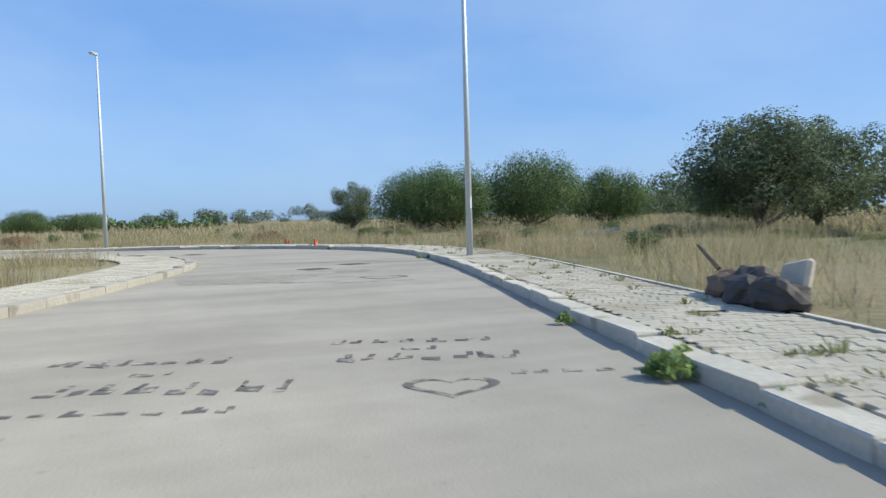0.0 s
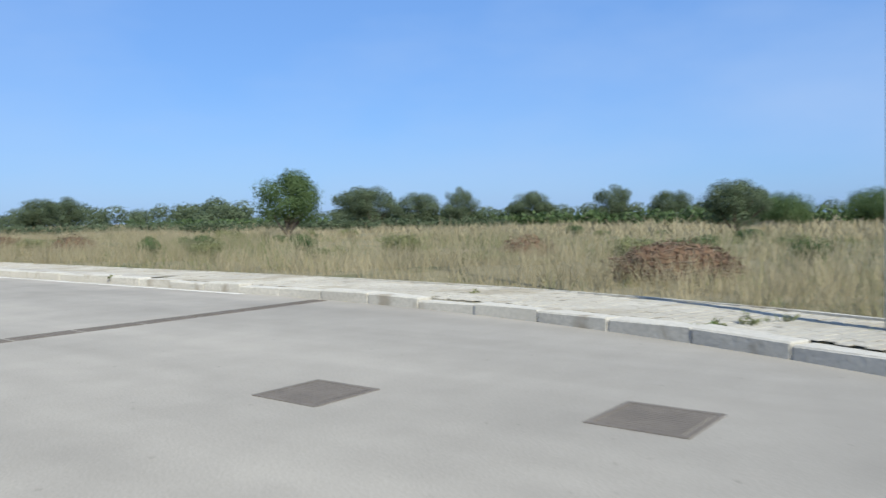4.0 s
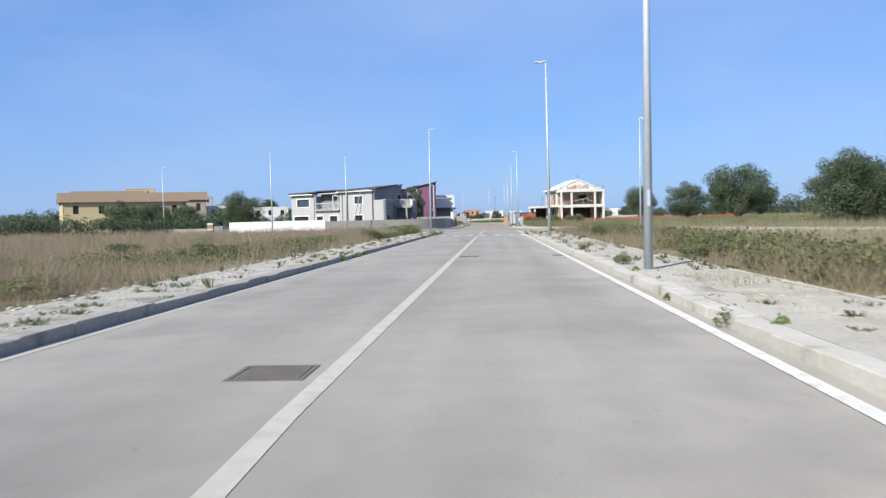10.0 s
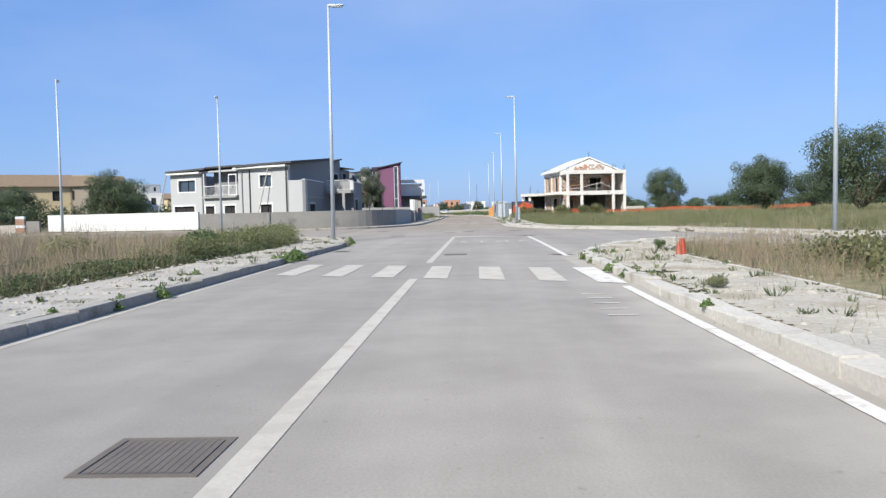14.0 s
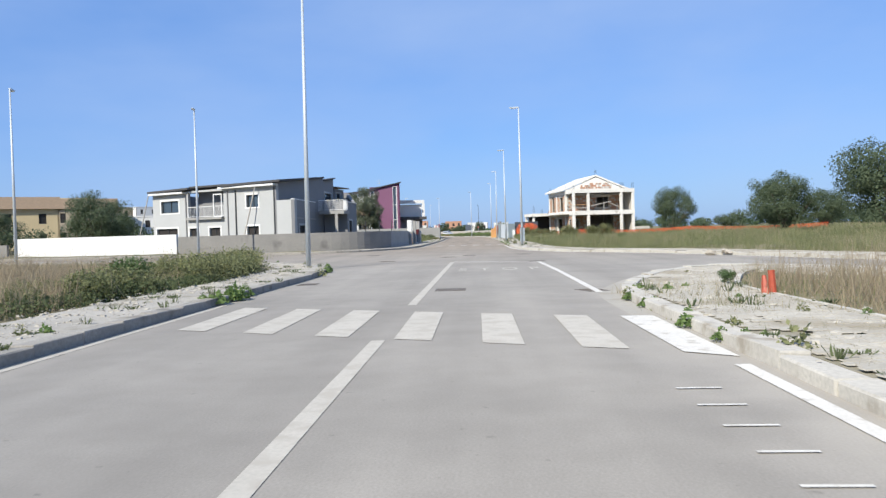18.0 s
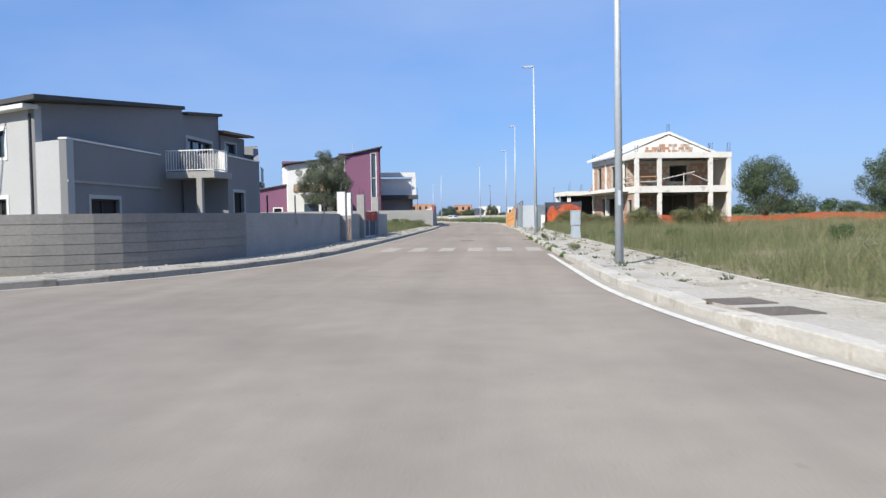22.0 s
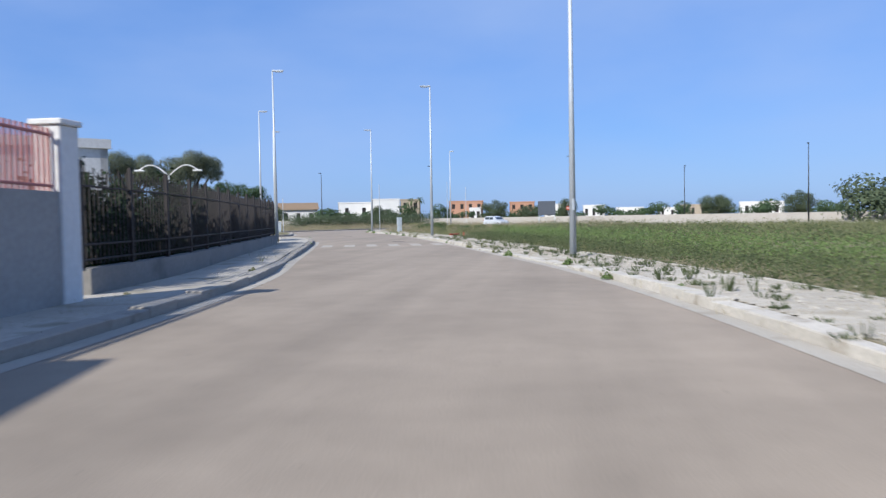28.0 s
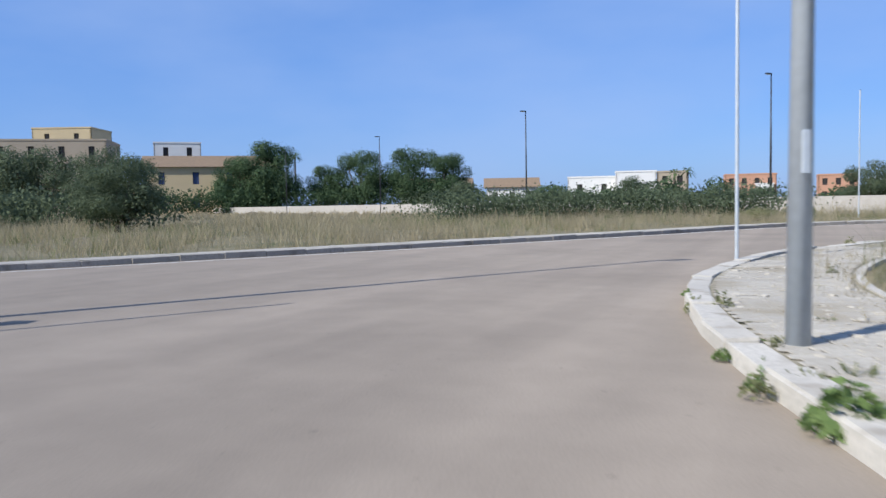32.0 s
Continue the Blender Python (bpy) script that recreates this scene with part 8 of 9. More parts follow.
def grass(name, seed, material, area, count, blades, h0, h1, width, label, near_=2.0, clump=0.12, patch=0.0, far_=1e9, leanness=0.42):
    """Loose blades in clumps over a rectangle of the plan, kept off the road, the pavements and the plots."""
    rng = np.random.default_rng(seed)
    x = rng.uniform(area[0], area[1], count)
    y = rng.uniform(area[2], area[3], count)
    d = far_from(x, y, KERBS)
    keep = (d > near_ + rng.uniform(0, 0.35, count)) & (d < far_) & ~inside(x, y, OUTLINE)
    for a, b, c, e in BARE:
        keep &= ~((x > a) & (x < b) & (y > c) & (y < e))
    if patch:
        f = np.sin(x * 0.31 + seed) * np.sin(y * 0.27 + seed * 2) + 0.6 * np.sin(x * 0.9 + y * 0.7) + rng.normal(size=count) * 0.35
        keep &= f > patch - 0.6
    x, y, dk_ = x[keep], y[keep], np.minimum(d[keep], 40.0)
    n = len(x)
    hh = rng.uniform(h0, h1, n) * (0.78 + 0.4 * np.sin(x * 0.5 + seed) * np.sin(y * 0.43) + 0.22 * np.sin(x * 1.9 + y * 0.8) * np.sin(y * 1.5 - seed)) * np.where(rng.random(n) < 0.06, 1.35, 1.0)
    X_, Y_, H_ = np.repeat(x, blades), np.repeat(y, blades), np.repeat(hh, blades)
    m = n * blades
    X_ = X_ + rng.normal(size=m) * clump
    Y_ = Y_ + rng.normal(size=m) * clump
    H_ = H_ * rng.uniform(0.55, 1.1, m)
    a = rng.uniform(0, 2 * np.pi, m)
    w = width * rng.uniform(0.6, 1.4, m) * np.repeat(0.55 + dk_ / 24.0, blades)
    lx, ly = rng.normal(size=m) * leanness * H_, rng.normal(size=m) * leanness * H_
    c, s = np.cos(a) * w / 2, np.sin(a) * w / 2
    z0 = np.full(m, -0.02)
    V_ = np.stack([np.column_stack([X_ - c, Y_ - s, z0]), np.column_stack([X_ + c, Y_ + s, z0]), np.column_stack([X_ + lx, Y_ + ly, H_])], 1).reshape(-1, 3)
    return tagged(raw_mesh(name, V_, np.arange(m * 3).reshape(-1, 3), material), label, "grass", kind="stuff")


DRY = "tall dry straw-coloured grass of the field"
grass("dry_grass", 1, STRAW, (-45, 45, -60, 34), 30000, 8, 0.5, 1.0, 0.018, DRY, 2.3, patch=0.15, far_=26)
grass("green_grass", 2, GRASS, (-45, 45, -60, 34), 26000, 7, 0.3, 0.75, 0.02, "green weeds among the dry grass", 1.9, patch=0.3, far_=24)
grass("dry_grass", 3, STRAW, (4, 60, 34, 108), 24000, 8, 0.5, 1.0, 0.02, DRY, 3.2, patch=0.2, far_=30)
grass("green_grass", 4, GRASS, (4, 30, 20, 112), 12000, 8, 0.2, 0.55, 0.022, "green and yellow grass along the pavement", 2.0, patch=0.2, far_=12)
grass("reddish_grass", 5, RUSTY, (-55, -6, 34, 126), 36000, 8, 0.45, 1.05, 0.018, "reddish dry grass of the field", 2.6, patch=0.0, far_=32)
grass("green_grass", 6, GRASS, (-30, -6, 34, 134), 16000, 7, 0.15, 0.5, 0.022, "green weeds at the edge of the pavement", 1.9, patch=0.4, far_=9)
grass("green_grass", 7, GRASS, (4, 48, 118, 200), 32000, 9, 0.35, 0.85, 0.022, "tall green grass beside the building site", 2.3, patch=-0.2, far_=34)
grass("dry_grass", 8, STRAW, (4, 48, 110, 200), 16000, 7, 0.4, 0.95, 0.016, "dry stalks in the green grass", 2.6, patch=0.35, far_=30)
grass("green_grass", 9, GRASS, (-36, -6, 180, 216), 17000, 9, 0.4, 1.0, 0.022, "tall green grass before a block wall", 1.9, patch=0.0, far_=26)
grass("dry_grass", 10, STRAW, (-36, -6, 180, 216), 6000, 7, 0.4, 0.8, 0.016, "dry grass before a block wall", 2.4, patch=0.5, far_=26)
grass("green_grass", 11, GRASS, (-18, 50, 222, 345), 38000, 9, 0.3, 0.75, 0.02, "tall green grass of the field", 2.3, patch=-0.1, far_=34)
grass("dry_grass", 12, STRAW, (-22, 40, 262, 345), 6500, 7, 0.25, 0.55, 0.018, "dry grass along the pavement", 2.1, patch=0.4, far_=16)
grass("dry_grass", 13, STRAW, (-75, 5, 296, 372), 30000, 8, 0.5, 1.0, 0.02, "dry grass beyond the crossing road", 1.4, patch=0.1, far_=30)
grass("green_grass", 14, GRASS, (-75, 5, 286, 372), 18000, 7, 0.3, 0.75, 0.024, "green weeds beyond the crossing road", 1.3, patch=0.4, far_=26)
grass("green_grass", 16, GRASS, (-48, -21, 288, 309), 9000, 7, 0.08, 0.35, 0.022, "short weeds inside the kerb of the corner", 0.32, patch=0.0)
grass("dry_grass", 17, STRAW, (-48, -21, 288, 309), 5000, 7, 0.1, 0.4, 0.018, "dry tufts inside the kerb of the corner", 0.4, patch=0.3)
grass("dry_grass", 15, STRAW, (-50, -14, -14, 8), 6000, 6, 0.06, 0.2, 0.02, "short trampled grass inside the bend", 1.2, patch=0.1)
for k_, (ar_, n_) in enumerate((((2, 5, -30, 112), 9000), ((2, 9, 132, 200), 6000), ((-20, 3, 225, 330), 7000), ((-8, -4, 30, 125), 8000), ((-12, -4, 145, 215), 6000), ((-40, 3, -30, -14), 14000))):
    grass("pavement_weeds", 40 + k_, GRASS if k_ % 2 else STRAW, ar_, n_, 7, 0.04, 0.16, 0.022, "short weeds and dry tufts growing through the pavement", 0.25, clump=0.06, patch=0.75, far_=1.9, leanness=0.5)
for k_, (ar_, n_, a_, b_) in enumerate((((-50, 12, -40, -16), 16000, 0.4, 0.95), ((2, 14, -22, 34), 9000, 0.4, 0.9), ((3, 12, 28, 110), 12000, 0.35, 0.9), ((-14, -6, 34, 120), 12000, 0.4, 0.95), ((3, 14, 132, 194), 9000, 0.35, 0.85), ((-14, -5, 184, 212), 5000, 0.4, 0.8), ((-22, 12, 224, 326), 14000, 0.2, 0.5), ((-60, 4, 315, 352), 14000, 0.4, 0.85))):
    grass("verge_grass", 60 + k_, (STRAW, STRAW, RUSTY, RUSTY, GRASS, GRASS, GRASS, STRAW)[k_], ar_, n_, 8, a_, b_, 0.017, "tall uneven grass along the edge of the pavement", 2.0 if k_ < 7 else 1.3, clump=0.1, patch=0.1, far_=7.5, leanness=0.3)
for k_, (ar_, n_) in enumerate((((2, 5, 4, 112), 5200), ((2, 9, 132, 225), 3600), ((-20, 3, 225, 330), 5000))):
    for j_, m_ in enumerate((GRASS, STRAW)):
        grass("pavement_weeds", 80 + 2 * k_ + j_, m_, ar_, n_, 8, 0.05, 0.3, 0.02, "uneven weeds and dry stalks growing through the paving", 0.3, clump=0.07, patch=0.45, far_=1.95, leanness=0.4)
# farther off, coarser
grass("dry_grass", 20, STRAW, (20, 120, -130, 120), 26000, 5, 0.5, 0.9, 0.07, DRY, 24, clump=0.3)
grass("dry_grass", 21, RUSTY, (-110, -30, 40, 130), 12000, 5, 0.4, 0.75, 0.06, "reddish dry grass of the field", 28, clump=0.3)
grass("green_grass", 22, GRASS, (30, 100, 110, 345), 22000, 5, 0.4, 0.8, 0.07, "green grass of the far field", 28, clump=0.3)
grass("dry_grass", 23, STRAW, (30, 110, 110, 345), 14000, 5, 0.5, 0.9, 0.06, "dry grass of the far field", 28, clump=0.3, patch=0.4)
grass("dry_grass", 24, STRAW, (-120, 60, 350, 440), 12000, 5, 0.4, 0.7, 0.06, "dry grass towards the town", 24, clump=0.3)
grass("dry_grass", 25, STRAW, (-60, 40, -130, -45), 12000, 5, 0.5, 0.9, 0.06, DRY, 18, clump=0.3)

# weeds in the kerb joints and the paving
def weed(seed, n, h_, r, material):
    rng = np.random.default_rng(seed)
    V_, F_ = [], []
    a = rng.uniform(0, 6.28, n)
    q = rng.uniform(0, 1, n) ** 0.5 * r
    c = np.column_stack([np.cos(a) * q, np.sin(a) * q, rng.uniform(0.1, 1, n) * h_ * (1.1 - q / r)])
    d = rng.normal(size=(n, 3))
    d /= np.linalg.norm(d, axis=1, keepdims=True)
    e = np.cross(d, rng.normal(size=(n, 3)))
    e /= np.linalg.norm(e, axis=1, keepdims=True)
    s = 0.026
    V_ = np.stack([c - d * s, c - e * s * 0.5, c + d * s, c + e * s * 0.5], 1).reshape(-1, 3)
    V_[:, 2] = np.maximum(V_[:, 2], 0)
    o = raw_mesh("weed", V_, np.arange(n * 4).reshape(-1, 4), material)
    return tagged(o, "small green weed growing in the kerb", "weed", "weeds along the kerb")


weeds = [weed(1, 220, 0.17, 0.12, WEEDY), weed(2, 150, 0.13, 0.1, WEEDY), weed(3, 90, 0.3, 0.12, GRASS), weed(4, 70, 0.12, 0.1, GRASS)]
spots = [(2.45, 37.5, 0), (2.5, 44.5, 0), (2.5, 49, 0), (2.5, 52, 0), (2.55, 53.5, 0), (2.45, 155, 0), (2.5, 153.6, 1), (2.5, 159, 1), (2.45, 163, 1), (2.45, 169, 0), (2.4, 176, 0), (2.45, 181, 1), (-31.6, -22.3, 0), (-26.3, -23.9, 1), (-32.9, -21.9, 1), (-4.6, 99, 0), (-4.6, 117, 1), (-4.55, 108, 0), (2.5, 103.5, 0), (2.55, 105.5, 1), (-4.6, 56, 0), (-4.6, 159, 0)]
for k, (x, y, j) in enumerate(spots):
    if k < 4:
        weeds[k].matrix_world = pose(x, y, 0.03, 0, 0, RNG.uniform(0, 360))
    else:
        copy_thing(weeds[j], pose(x, y, 0.03, 0, 0, RNG.uniform(0, 360)))
for x, y, s_ in ((2.4, 158.24, 1.5), (2.45, 155.94, 1.6), (2.33, 167.9, 1.3), (2.36, 168.3, 1.2), (2.42, 175.2, 1.2), (2.6, 49.8, 1.2), (2.62, 53.6, 1.2), (2.62, 56.8, 1.2), (2.31, 102.86, 1.3), (2.36, 101.76, 1.1), (2.55, 101.66, 0.8), (2.68, 101.5, 0.8), (3.1, 107.0, 1.2), (3.5, 107.5, 1.3), (4.3, 102.9, 1.3), (-5.01, 102.86, 1.2), (-4.62, 109.4, 1.3), (-5.4, 117.6, 1.0), (2.42, 163.5, 1.2), (2.45, 41.0, 1.5), (2.5, 41.35, 1.3), (-29.29, -22.71, 1.0), (-31.95, -21.95, 1.3), (-31.6, -22.1, 1.0), (-4.45, 108.2, 2.0), (-4.5, 107.3, 2.0), (-17.75, 304.9, 1.8), (-14.2, 296.7, 1.2), (-13.45, 295.0, 1.1), (-15.15, 298.8, 1.2), (-12.75, 293.0, 1.4), (-16.8, 302.2, 1.2), (2.4, 49.3, 1.8), (-4.55, 86.6, 1.6), (-4.5, 72.5, 1.8)):
    c_ = copy_thing(weeds[RNG.choice((0, 1))], pose(x, y, 0.03, 0, 0, RNG.uniform(0, 360)))
    c_.scale = (s_, s_, s_)
for line, side, y0, y1, n, big in ((R2, 1, 284, 309, 30, 1.0), (R2, 1, 150, 190, 16, 0.85), (R1, 1, 33, 62, 9, 0.9), (R1, 1, 96, 108, 10, 1.3), (R1, 1, -30, -22, 9, 0.9), (L1, -1, 70, 122, 16, 1.3), (R2, 1, 225, 275, 14, 1.2)):
    ok_ = np.where((line[:, 1] > y0) & (line[:, 1] < y1))[0]
    for k in range(n):
        i_ = RNG.choice(list(ok_))
        o_ = offset(line, side * RNG.choice((-0.03, 0.0, 0.02, 0.28)))[i_] + np.array([RNG.uniform(-0.3, 0.3) * 0.1, RNG.uniform(-0.4, 0.4)])
        c_ = copy_thing(weeds[RNG.choice((0, 0, 1, 2))], pose(o_[0], o_[1], 0.02, 0, 0, RNG.uniform(0, 360)))
        s_ = big * RNG.uniform(0.6, 1.2)
        c_.scale = (s_, s_, s_ * RNG.uniform(0.8, 1.15))


def paver_tufts(name, line, side, y0, y1, n, seed, material, label, tall=0.16, w0=0.3, w1=2.1):
    """Sparse tufts of thin blades standing in the joints of a pavement."""
    rng = np.random.default_rng(seed)
    ln = line[(line[:, 1] > y0) & (line[:, 1] < y1)]
    out = [offset(ln, side * w) for w in np.linspace(w0, w1, 9)]
    V_ = []
    for k in range(n):
        c = out[rng.integers(9)][rng.integers(2, len(ln) - 2)] + rng.normal(size=2) * 0.12
        h_ = tall * rng.uniform(0.35, 1.0) * (2.0 if rng.random() < 0.12 else 1.0)
        for j in range(rng.integers(8, 20)):
            a = rng.uniform(0, 6.283)
            q = np.array([math.cos(a), math.sin(a)])
            b_ = c + q * rng.uniform(0, 0.07)
            e = b_ + q * rng.uniform(0.02, 0.09)
            w = np.array([-q[1], q[0]]) * 0.008
            V_ += [(*(b_ - w), 0.1), (*(b_ + w), 0.1), (*(e + w * 0.6), 0.1 + h_ * rng.uniform(0.5, 1)), (*(e - w * 0.6), 0.1 + h_ * rng.uniform(0.5, 1))]
    V_ = np.array(V_)
    return tagged(raw_mesh(name, V_, np.arange(len(V_)).reshape(-1, 4), material), label, "weeds", kind="stuff")


paver_tufts("pavement_weeds", R1, 1, -34, -14, 150, 61, GRASS, "dry weeds in the joints of the pavers", 0.09)
paver_tufts("pavement_weeds", R1, 1, 10, 62, 130, 62, WEEDS_D, "thin weeds in the joints of the pavers", 0.12)
paver_tufts("pavement_weeds", R1, 1, 62, 109, 260, 63, WEEDS_D, "thin weeds in the joints of the pavers", 0.14)
paver_tufts("pavement_weeds", L1, -1, 40, 122, 300, 64, WEEDS_D, "thin weeds in the joints of the pavers", 0.11, 0.35, 1.9)
paver_tufts("pavement_weeds", R2, 1, 140, 200, 150, 65, WEEDS_D, "thin weeds in the joints of the pavers", 0.11)
paver_tufts("pavement_weeds", R2, 1, 226, 282, 420, 68, WEEDS_D, "weeds in the joints of the pavers", 0.13)
paver_tufts("pavement_weeds", R2, 1, 282, 310, 120, 66, GRASS, "thin weeds in the joints of the pavers", 0.1)
paver_tufts("pavement_weeds", L2, -1, 165, 235, 110, 67, WEEDS_D, "small weeds on the dusty pavement", 0.08, 0.3, 1.5)
for line, side, w0, w1, n in ((R1, 1, 0.1, 1.9, 45), (R2, 1, 0.1, 1.9, 35), (L1, -1, 0.2, 1.7, 35), (L2, -1, 0.1, 1.6, 25)):
    for k in range(n):
        i_ = RNG.randrange(3, len(line) - 3)
        o_ = offset(line, side * RNG.choice((0.02, 0.3, RNG.uniform(w0, w1))))[i_]
        c_ = copy_thing(weeds[RNG.choice((1, 2, 3, 3))], pose(o_[0], o_[1], 0.1, 0, 0, RNG.uniform(0, 360)))
        s_ = RNG.uniform(0.4, 1.0)
        c_.scale = (s_, s_, s_)


# ---- pavements and kerbs, piece by piece ----
def pavement(name, line, side, w, material, label, z=0.105):
    a, b = offset(line, side * 0.27), offset(line, side * w)
    return ribbon(name, a, b, z - dropped(a), z, material, label)


pav_1 = pavement("pavement_1", R1, 1, 1.95, JOINT, "block-paved pavement with weeds and dust", 0.1)
pav_2 = pavement("pavement_2", R2, 1, 1.95, JOINT, "block-paved pavement with dust and weeds", 0.1)
pav_3 = pavement("pavement_3", L1, -1, 1.8, WALK, "dusty broken concrete pavement with weeds", 0.115)
pavement("pavement_4", L2, -1, 1.75, WALK, "dusty concrete pavement with rubble and weeds", 0.115)
pavement("verge", L3, -1, 1.6, SOIL, "bare soil with weeds inside the kerb of a corner", 0.1)
pavement("pavement_6", FK, -1, 1.2, WALK, "narrow dusty pavement", 0.115)


def strip(name, line, side, a, b, y0, y1, wide, ragged, material, label, z):
    """A strip of concrete behind the kerb with a worn, uneven outer edge."""
    k = np.where((line[:, 1] > y0) & (line[:, 1] < y1) & (np.arange(len(line)) >= a) & (np.arange(len(line)) <= b))[0]
    fine = smooth_line(line[k[0]:k[-1] + 1].tolist(), 0.35)
    rag = np.array([noise.noise((p[0] * 0.9, p[1] * 0.9, 4.0)) + 0.6 * noise.noise((p[0] * 2.7, p[1] * 2.7, 1.0)) for p in fine])
    inner = offset(fine, side * 0.255)
    outer = inner + (offset(fine, side * 1.0) - fine) * (wide + ragged * rag)[:, None]
    return ribbon(name, inner, outer, z - dropped(inner), z - dropped(outer) * 0.6, material, label)


strip("pavement_strip_1", R1, 1, 40, len(R1) - 62, -6, 96, 0.42, 0.28, WALK, "dust-covered concrete strip behind the kerb", 0.131)
strip("pavement_strip_2", R2, 1, 62, 262, 133, 226, 0.55, 0.25, WALK, "dust-covered concrete strip behind the kerb", 0.131)
# dark overlay where the tuff wall shades the pavement
strip("pavement_strip_3", L1, -1, 40, 400, -12, 23.6, 1.45, 0.05, ASPHALT, "grey asphalt pavement, darkened for the shade of a tuff wall", 0.127)
for nm, ln, sd, w_ in (("edging_1", R1, 1, 1.95), ("edging_2", R2, 1, 1.95)):
    ribbon(nm, offset(ln, sd * w_), offset(ln, sd * (w_ + 0.1)), 0.125, 0.12, KERB, "narrow concrete edging of the pavement")
kerb("kerb_1", R1, 1, RNG, 1.8)
kerb("kerb_2", R2, 1, RNG, 2.6)
# left kerbs take the stone with shade in its colour
kerb("kerb_3", L1, -1, RNG, 1.2, KERB_SHADED)
kerb("kerb_4", L2, -1, RNG, 1.2, KERB_SHADED)
kerb("kerb_5", L3, -1, RNG, 1.2, KERB_SHADED)
kerb("kerb_6", FK, -1, RNG, 1.2, KERB_SHADED)

# paving blocks: waved outline, chamfered top
PB_L, PB_W = 0.222, 0.128
_o = [(-0.5, -0.5), (-0.25, -0.42), (0, -0.5), (0.25, -0.58), (0.5, -0.5), (0.5, 0.5), (0.25, 0.42), (0, 0.5), (-0.25, 0.58), (-0.5, 0.5)]
PB_OUT = np.array([(a * PB_L * 0.985, b * PB_W * 0.975) for a, b in _o])
PB_IN = np.array([(a * PB_L * 0.92, b * PB_W * 0.89) for a, b in _o])


def block_mesh():
    n = len(PB_OUT)
    v = np.vstack([np.column_stack([PB_OUT, np.full(n, -0.035)]), np.column_stack([PB_OUT, np.full(n, -0.008)]), np.column_stack([PB_IN, np.zeros(n)])])
    f = []
    for k in range(2):
        for i in range(n):
            j = (i + 1) % n
            f.append((i + k * n, j + k * n, j + (k + 1) * n, i + (k + 1) * n))
    t = 2 * n
    f += [(t, t + 1, t + 8, t + 9), (t + 1, t + 2, t + 7, t + 8), (t + 2, t + 3, t + 6, t + 7), (t + 3, t + 4, t + 5, t + 6)]
    return v, np.array(f)


def lay_blocks(line, side, parent, s0, s1, s2, s3, seed):
    """Blocks between s0 and s3 along the line; those from s1 to s2 are single pieces, the others are joined."""
    rng = np.random.default_rng(seed)
    d = np.r_[0, np.cumsum(np.linalg.norm(np.diff(line, axis=0), axis=1))]
    e = offset(line, side * 1.0) - line
    t = np.gradient(line, axis=0)
    bv, bf = block_mesh()
    me = bpy.data.meshes.new("paving_block")
    me.from_pydata([tuple(p) for p in bv], [], [tuple(int(i) for i in q) for q in bf])
    me.materials.append(PAVER_P)
    sv = np.array([(i * PB_L * u / 2, j * PB_W * w / 2, z) for u, w, z in ((0.985, 0.97, -0.008), (0.92, 0.86, 0.0)) for i, j in ((-1, -1), (1, -1), (1, 1), (-1, 1))])
    sf_ = np.array([(0, 1, 5, 4), (1, 2, 6, 5), (2, 3, 7, 6), (3, 0, 4, 7), (4, 5, 6, 7)])
    rows = np.arange(s0, s3, PB_W)
    VV, FF, count = [], [], 0
    for k, s in enumerate(rows):
        p = np.array([np.interp(s, d, line[:, 0]), np.interp(s, d, line[:, 1])])
        n_ = np.array([np.interp(s, d, e[:, 0]), np.interp(s, d, e[:, 1])])
        n_ /= np.linalg.norm(n_)
        h = math.atan2(n_[1], n_[0])
        for j in range(7):
            w = 0.29 + (j + 0.5) * PB_L + (0.05 if k % 2 else 0.0)
            c = p + n_ * w
            wear = noise.noise((c[0] * 0.55, c[1] * 0.55, 7.0)) + 0.5 * noise.noise((c[0] * 1.7, c[1] * 1.7, 2.0))
            if wear > 0.62 or rng.random() < 0.003:
                continue
            z = 0.118 + 0.018 * noise.noise((c[0] * 0.7, c[1] * 0.7, 0.0)) + rng.normal() * 0.0025
            z -= float(dropped(c[None, :])[0]) * max(0.0, 1 - (w - 0.3) / 1.6)
            rx, ry, rz = rng.normal(size=3) * np.array([0.007, 0.007, 0.012])
            m = Matrix.Translation((c[0], c[1], z)) @ Matrix.Rotation(h + rz, 4, "Z") @ Matrix.Rotation(rx, 4, "X") @ Matrix.Rotation(ry, 4, "Y")
            if s1 <= s < s2:
                o = new("paving_block", me)
                o.matrix_world = m
                o.parent = parent
            else:
                a = np.array(m)
                if s < s2 + 12:
                    VV.append(bv[10:] @ a[:3, :3].T + a[:3, 3])
                    FF.append(bf[10:] - 10 + count)
                    count += len(bv) - 10
                else:
                    VV.append(sv @ a[:3, :3].T + a[:3, 3])
                    FF.append(sf_ + count)
                    count += 8
    o = raw_mesh("paving_blocks", np.vstack(VV), np.vstack(FF), PAVER, parent)
    o["kind"] = "stuff"


lay_blocks(R1, 1, pav_1, 14.0, 16.5, 21.5, 205.0, 1)
lay_blocks(R2, 1, pav_2, 48.0, 70.0, 75.0, 258.0, 2)
lay_blocks(L1, -1, pav_3, 20.0, 0.0, 0.0, 56.0, 3)

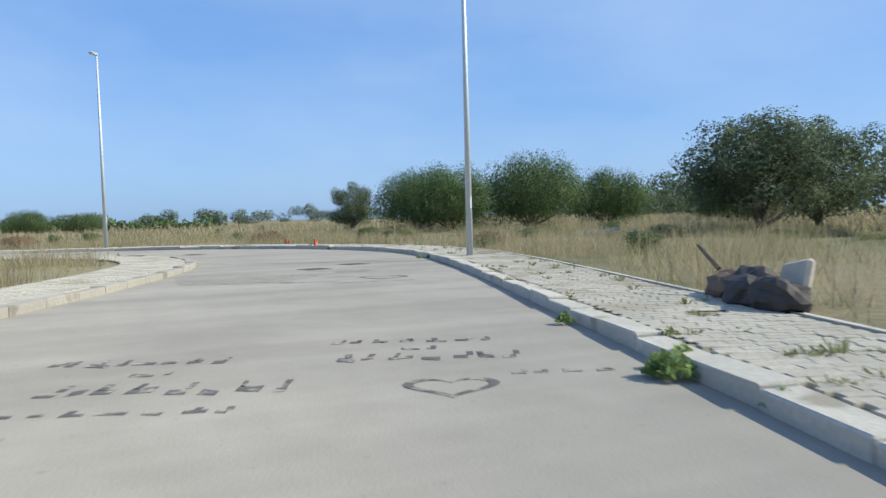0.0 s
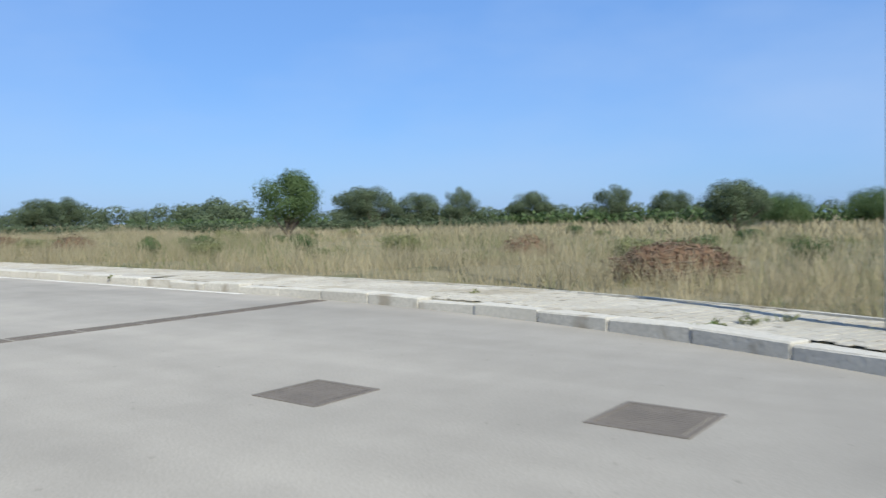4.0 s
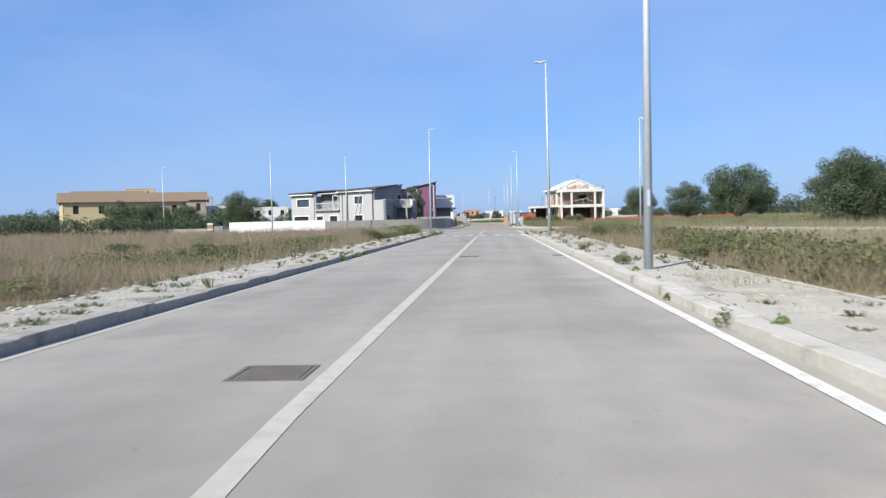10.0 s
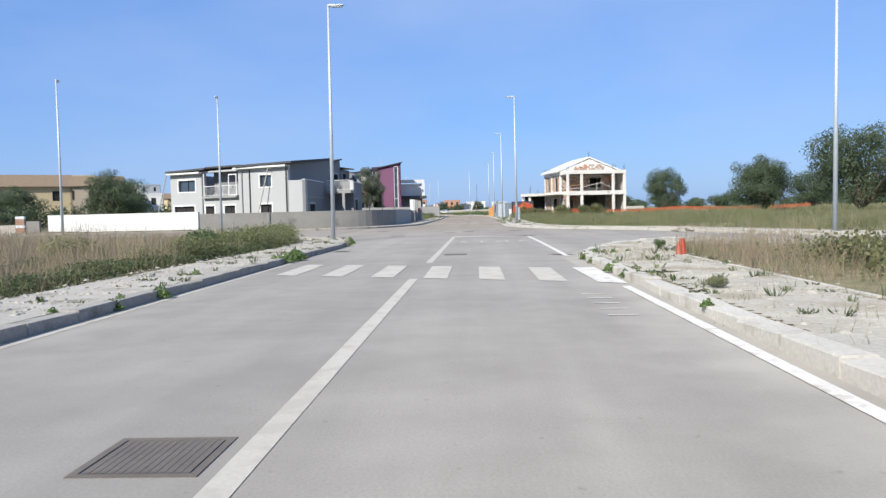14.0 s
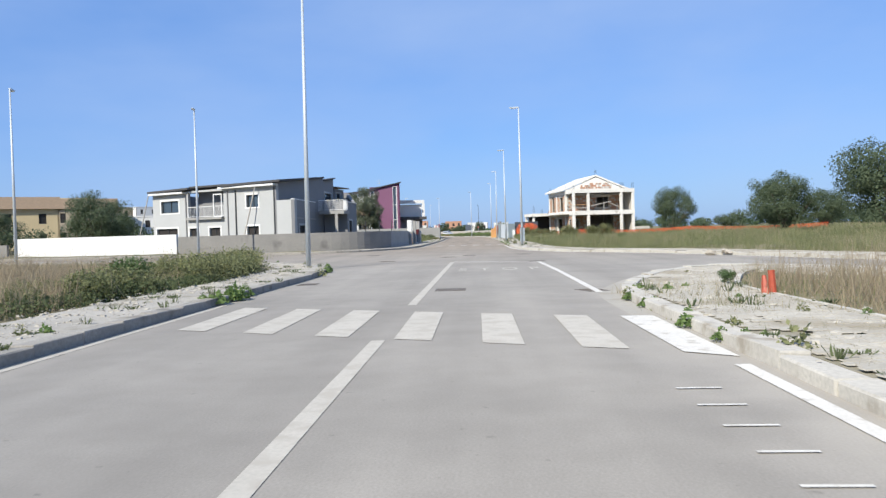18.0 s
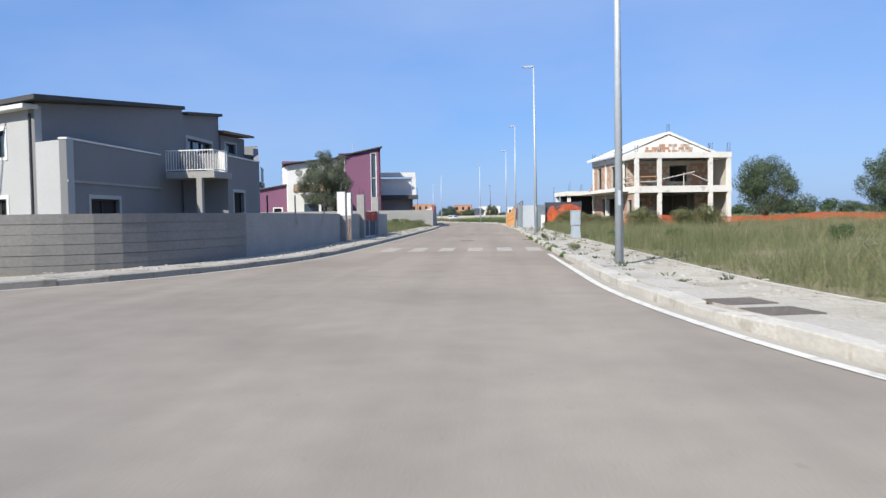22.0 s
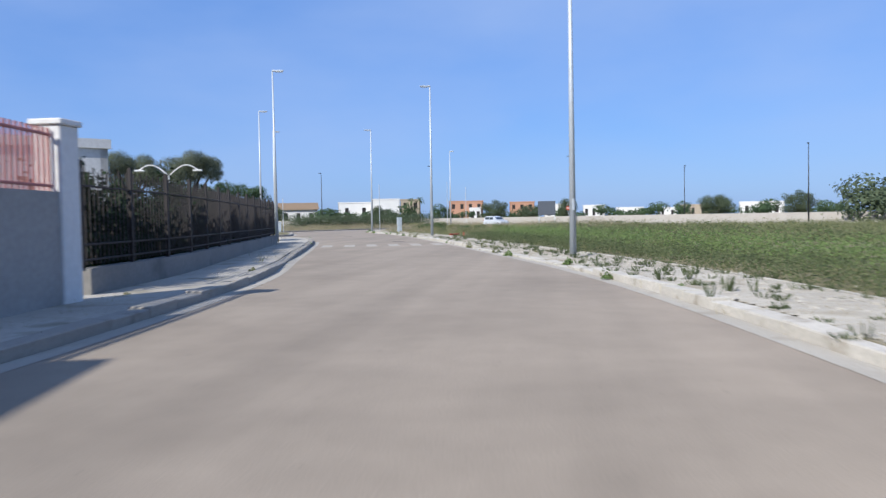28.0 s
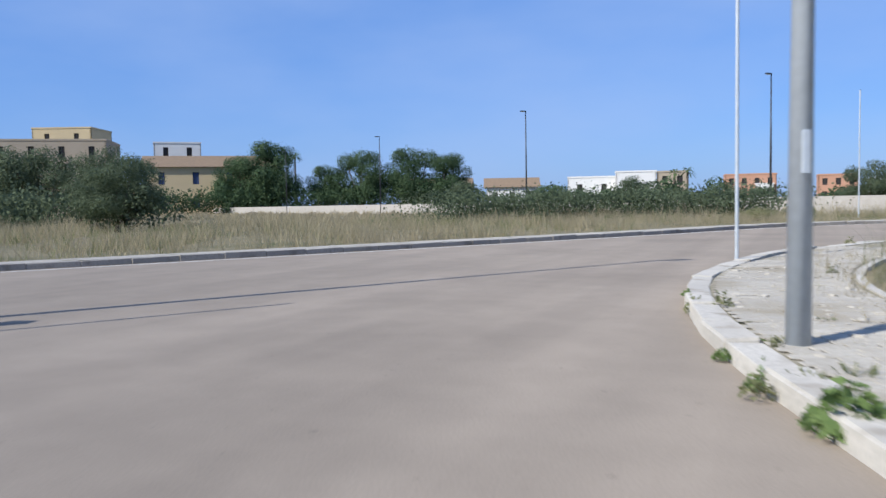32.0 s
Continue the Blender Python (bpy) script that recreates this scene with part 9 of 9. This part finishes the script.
# tuff stones, laid rough in thin courses
def stone_wall(parent, y0, y1, top, seed, single=-1e9, x=-6.27):
    """Stones past y = single are pieces of their own, the others are joined."""
    rng = random.Random(seed)
    zs = [0.1]
    while zs[-1] < 2.6:
        zs.append(zs[-1] + rng.uniform(0.11, 0.23))
    V_, F_ = [], []

    def wav(k, y):
        return zs[k] + 0.08 * noise.noise((y * 0.8, k * 3.7, seed)) + 0.02 * noise.noise((y * 3.0, k * 1.7, 5.0))

    for k in range(len(zs) - 1):
        y = y0
        while y < y1 - 0.05:
            w = min(rng.uniform(0.2, 0.62), y1 - y)
            if y1 - y - w < 0.15:
                w = y1 - y
            cap = min(top(y), top(y + w))
            if cap - zs[k] > 0.07:
                g_ = rng.choice((0.0015, 0.003, 0.004, 0.012))
                a, b = y + g_, y + w - g_
                ring = [(a + (b - a) * u, wav(k, a + (b - a) * u) + g_) for u in (0.0, 0.33, 0.67, 1.0)]
                ring += [(a + (b - a) * u, min(wav(k + 1, a + (b - a) * u), top(a + (b - a) * u) + 0.02) - g_) for u in (1.0, 0.67, 0.33, 0.0)]
                ring = [(p + rng.uniform(-0.025, 0.025), q + rng.uniform(-0.007, 0.007)) for p, q in ring]
                if min(ring[4][1] - ring[3][1], ring[7][1] - ring[0][1]) > 0.04:
                    cy, cz = sum(p for p, q in ring) / 8, sum(q for p, q in ring) / 8
                    dp = rng.uniform(0.006, 0.022)
                    v = [(x - 0.01, p, q) for p, q in ring]
                    v += [(x + dp + rng.uniform(-0.004, 0.004), cy + (p - cy) * 0.94, cz + (q - cz) * 0.86) for p, q in ring]
                    v.append((x + dp + rng.uniform(0.0, 0.012), cy, cz))
                    f = []
                    for i in range(8):
                        j = (i + 1) % 8
                        f += [(i, j, 8 + j), (i, 8 + j, 8 + i), (8 + i, 8 + j, 16)]
                    if y > single:
                        raw_mesh("stone", v, f, TUFF, parent)
                    else:
                        F_ += [tuple(n_ + len(V_) for n_ in t_) for t_ in f]
                        V_ += v
            y += w
    if V_:
        raw_mesh("stones", V_, F_, TUFF, parent)["kind"] = "stuff"


stone_wall(wall_a, 3.0, 23.4, lambda y: float(np.interp(y, ya, za)), 1, 14.0)
stone_wall(wall_b, 27.3, 33.5, lambda y: float(np.interp(y, yb_, zb_)), 2, 28.5)


# broken stone chips strewn over the dusty pavements
def chips(name, line, side, y0, y1, n, seed, label, w0=0.3, w1=1.9):
    rng = np.random.default_rng(seed)
    sel_ = offset(line, side * 1.0)
    d = sel_ - line
    ok = np.where((line[:, 1] > y0) & (line[:, 1] < y1))[0]
    i_ = rng.choice(ok, n)
    p = line[i_] + d[i_] * (w0 + (w1 - w0) * rng.random(n) ** 0.8)[:, None] + rng.normal(size=(n, 2)) * 0.25
    keep_ = ~inside(p[:, 0], p[:, 1], OUTLINE) & (far_from(p[:, 0], p[:, 1], line) > 0.28)
    p = p[keep_]
    n = len(p)
    s = 0.01 + 0.04 * rng.random(n) ** 3.0
    cube = np.array([(-1, -1, -0.4), (1, -1, -0.4), (1, 1, -0.4), (-1, 1, -0.4), (-0.7, -0.7, 0.5), (0.7, -0.7, 0.5), (0.7, 0.7, 0.5), (-0.7, 0.7, 0.5)])
    fc = np.array([(0, 1, 5, 4), (1, 2, 6, 5), (2, 3, 7, 6), (3, 0, 4, 7), (4, 5, 6, 7)])
    a = rng.uniform(0, 6.283, n)
    q = cube[None] * (1 + rng.normal(size=(n, 8, 3)) * 0.25) * s[:, None, None] * np.array([1, 0.75, 0.55])
    c_, s_ = np.cos(a)[:, None], np.sin(a)[:, None]
    v = np.stack([q[..., 0] * c_ - q[..., 1] * s_ + p[:, :1], q[..., 0] * s_ + q[..., 1] * c_ + p[:, 1:], q[..., 2] + 0.122], -1).reshape(-1, 3)
    f = (fc[None] + (np.arange(n) * 8)[:, None, None]).reshape(-1, 4)
    return tagged(raw_mesh(name, v, f, CHIPS), label, "stone chips", kind="stuff")


chips("stone_chips", L1, -1, 34, 136, 7500, 1, "pale broken stone chips strewn over the pavement")
chips("stone_chips", L2, -1, 141, 215, 2600, 2, "pale broken stone chips on the pavement before the walls")
chips("stone_chips", R1, 1, 8, 114, 4200, 3, "pale stone chips among the paving blocks")
chips("stone_chips", R2, 1, 140, 325, 4200, 4, "pale stone chips and broken paving on the pavement")

# concrete blocks of the garden wall
_d = Vector((BW1[0] - BW0[0], BW1[1] - BW0[1], 0)).normalized()
_blk = boxed(-0.2485, 0.2485, -0.03, 0.003, -0.1165, 0.1165, bevel=0.003)
_bme = bpy.data.meshes.new("block")
_blk.to_mesh(_bme)
_blk.free()
_bme.materials.append(BLOCKS)
for k in range(8):
    for j in range(int(LB / 0.5) + 1):
        u0, u1 = j * 0.5 + (0.25 if k % 2 else 0), min(j * 0.5 + 0.5 + (0.25 if k % 2 else 0), LB)
        if u0 > LB - 19 and u1 - u0 > 0.06:
            o = new("block", _bme)
            o.matrix_world = pose(BW0[0] + _d.x * (u0 + u1) / 2, BW0[1] + _d.y * (u0 + u1) / 2, 0.02 + k * 0.235 + RNG.uniform(-0.006, 0.006), 0, 0, math.degrees(ang) + RNG.uniform(-0.3, 0.3)) @ Matrix.Diagonal(((u1 - u0) / 0.5, 1, 1, 1))
            o.parent = wb_
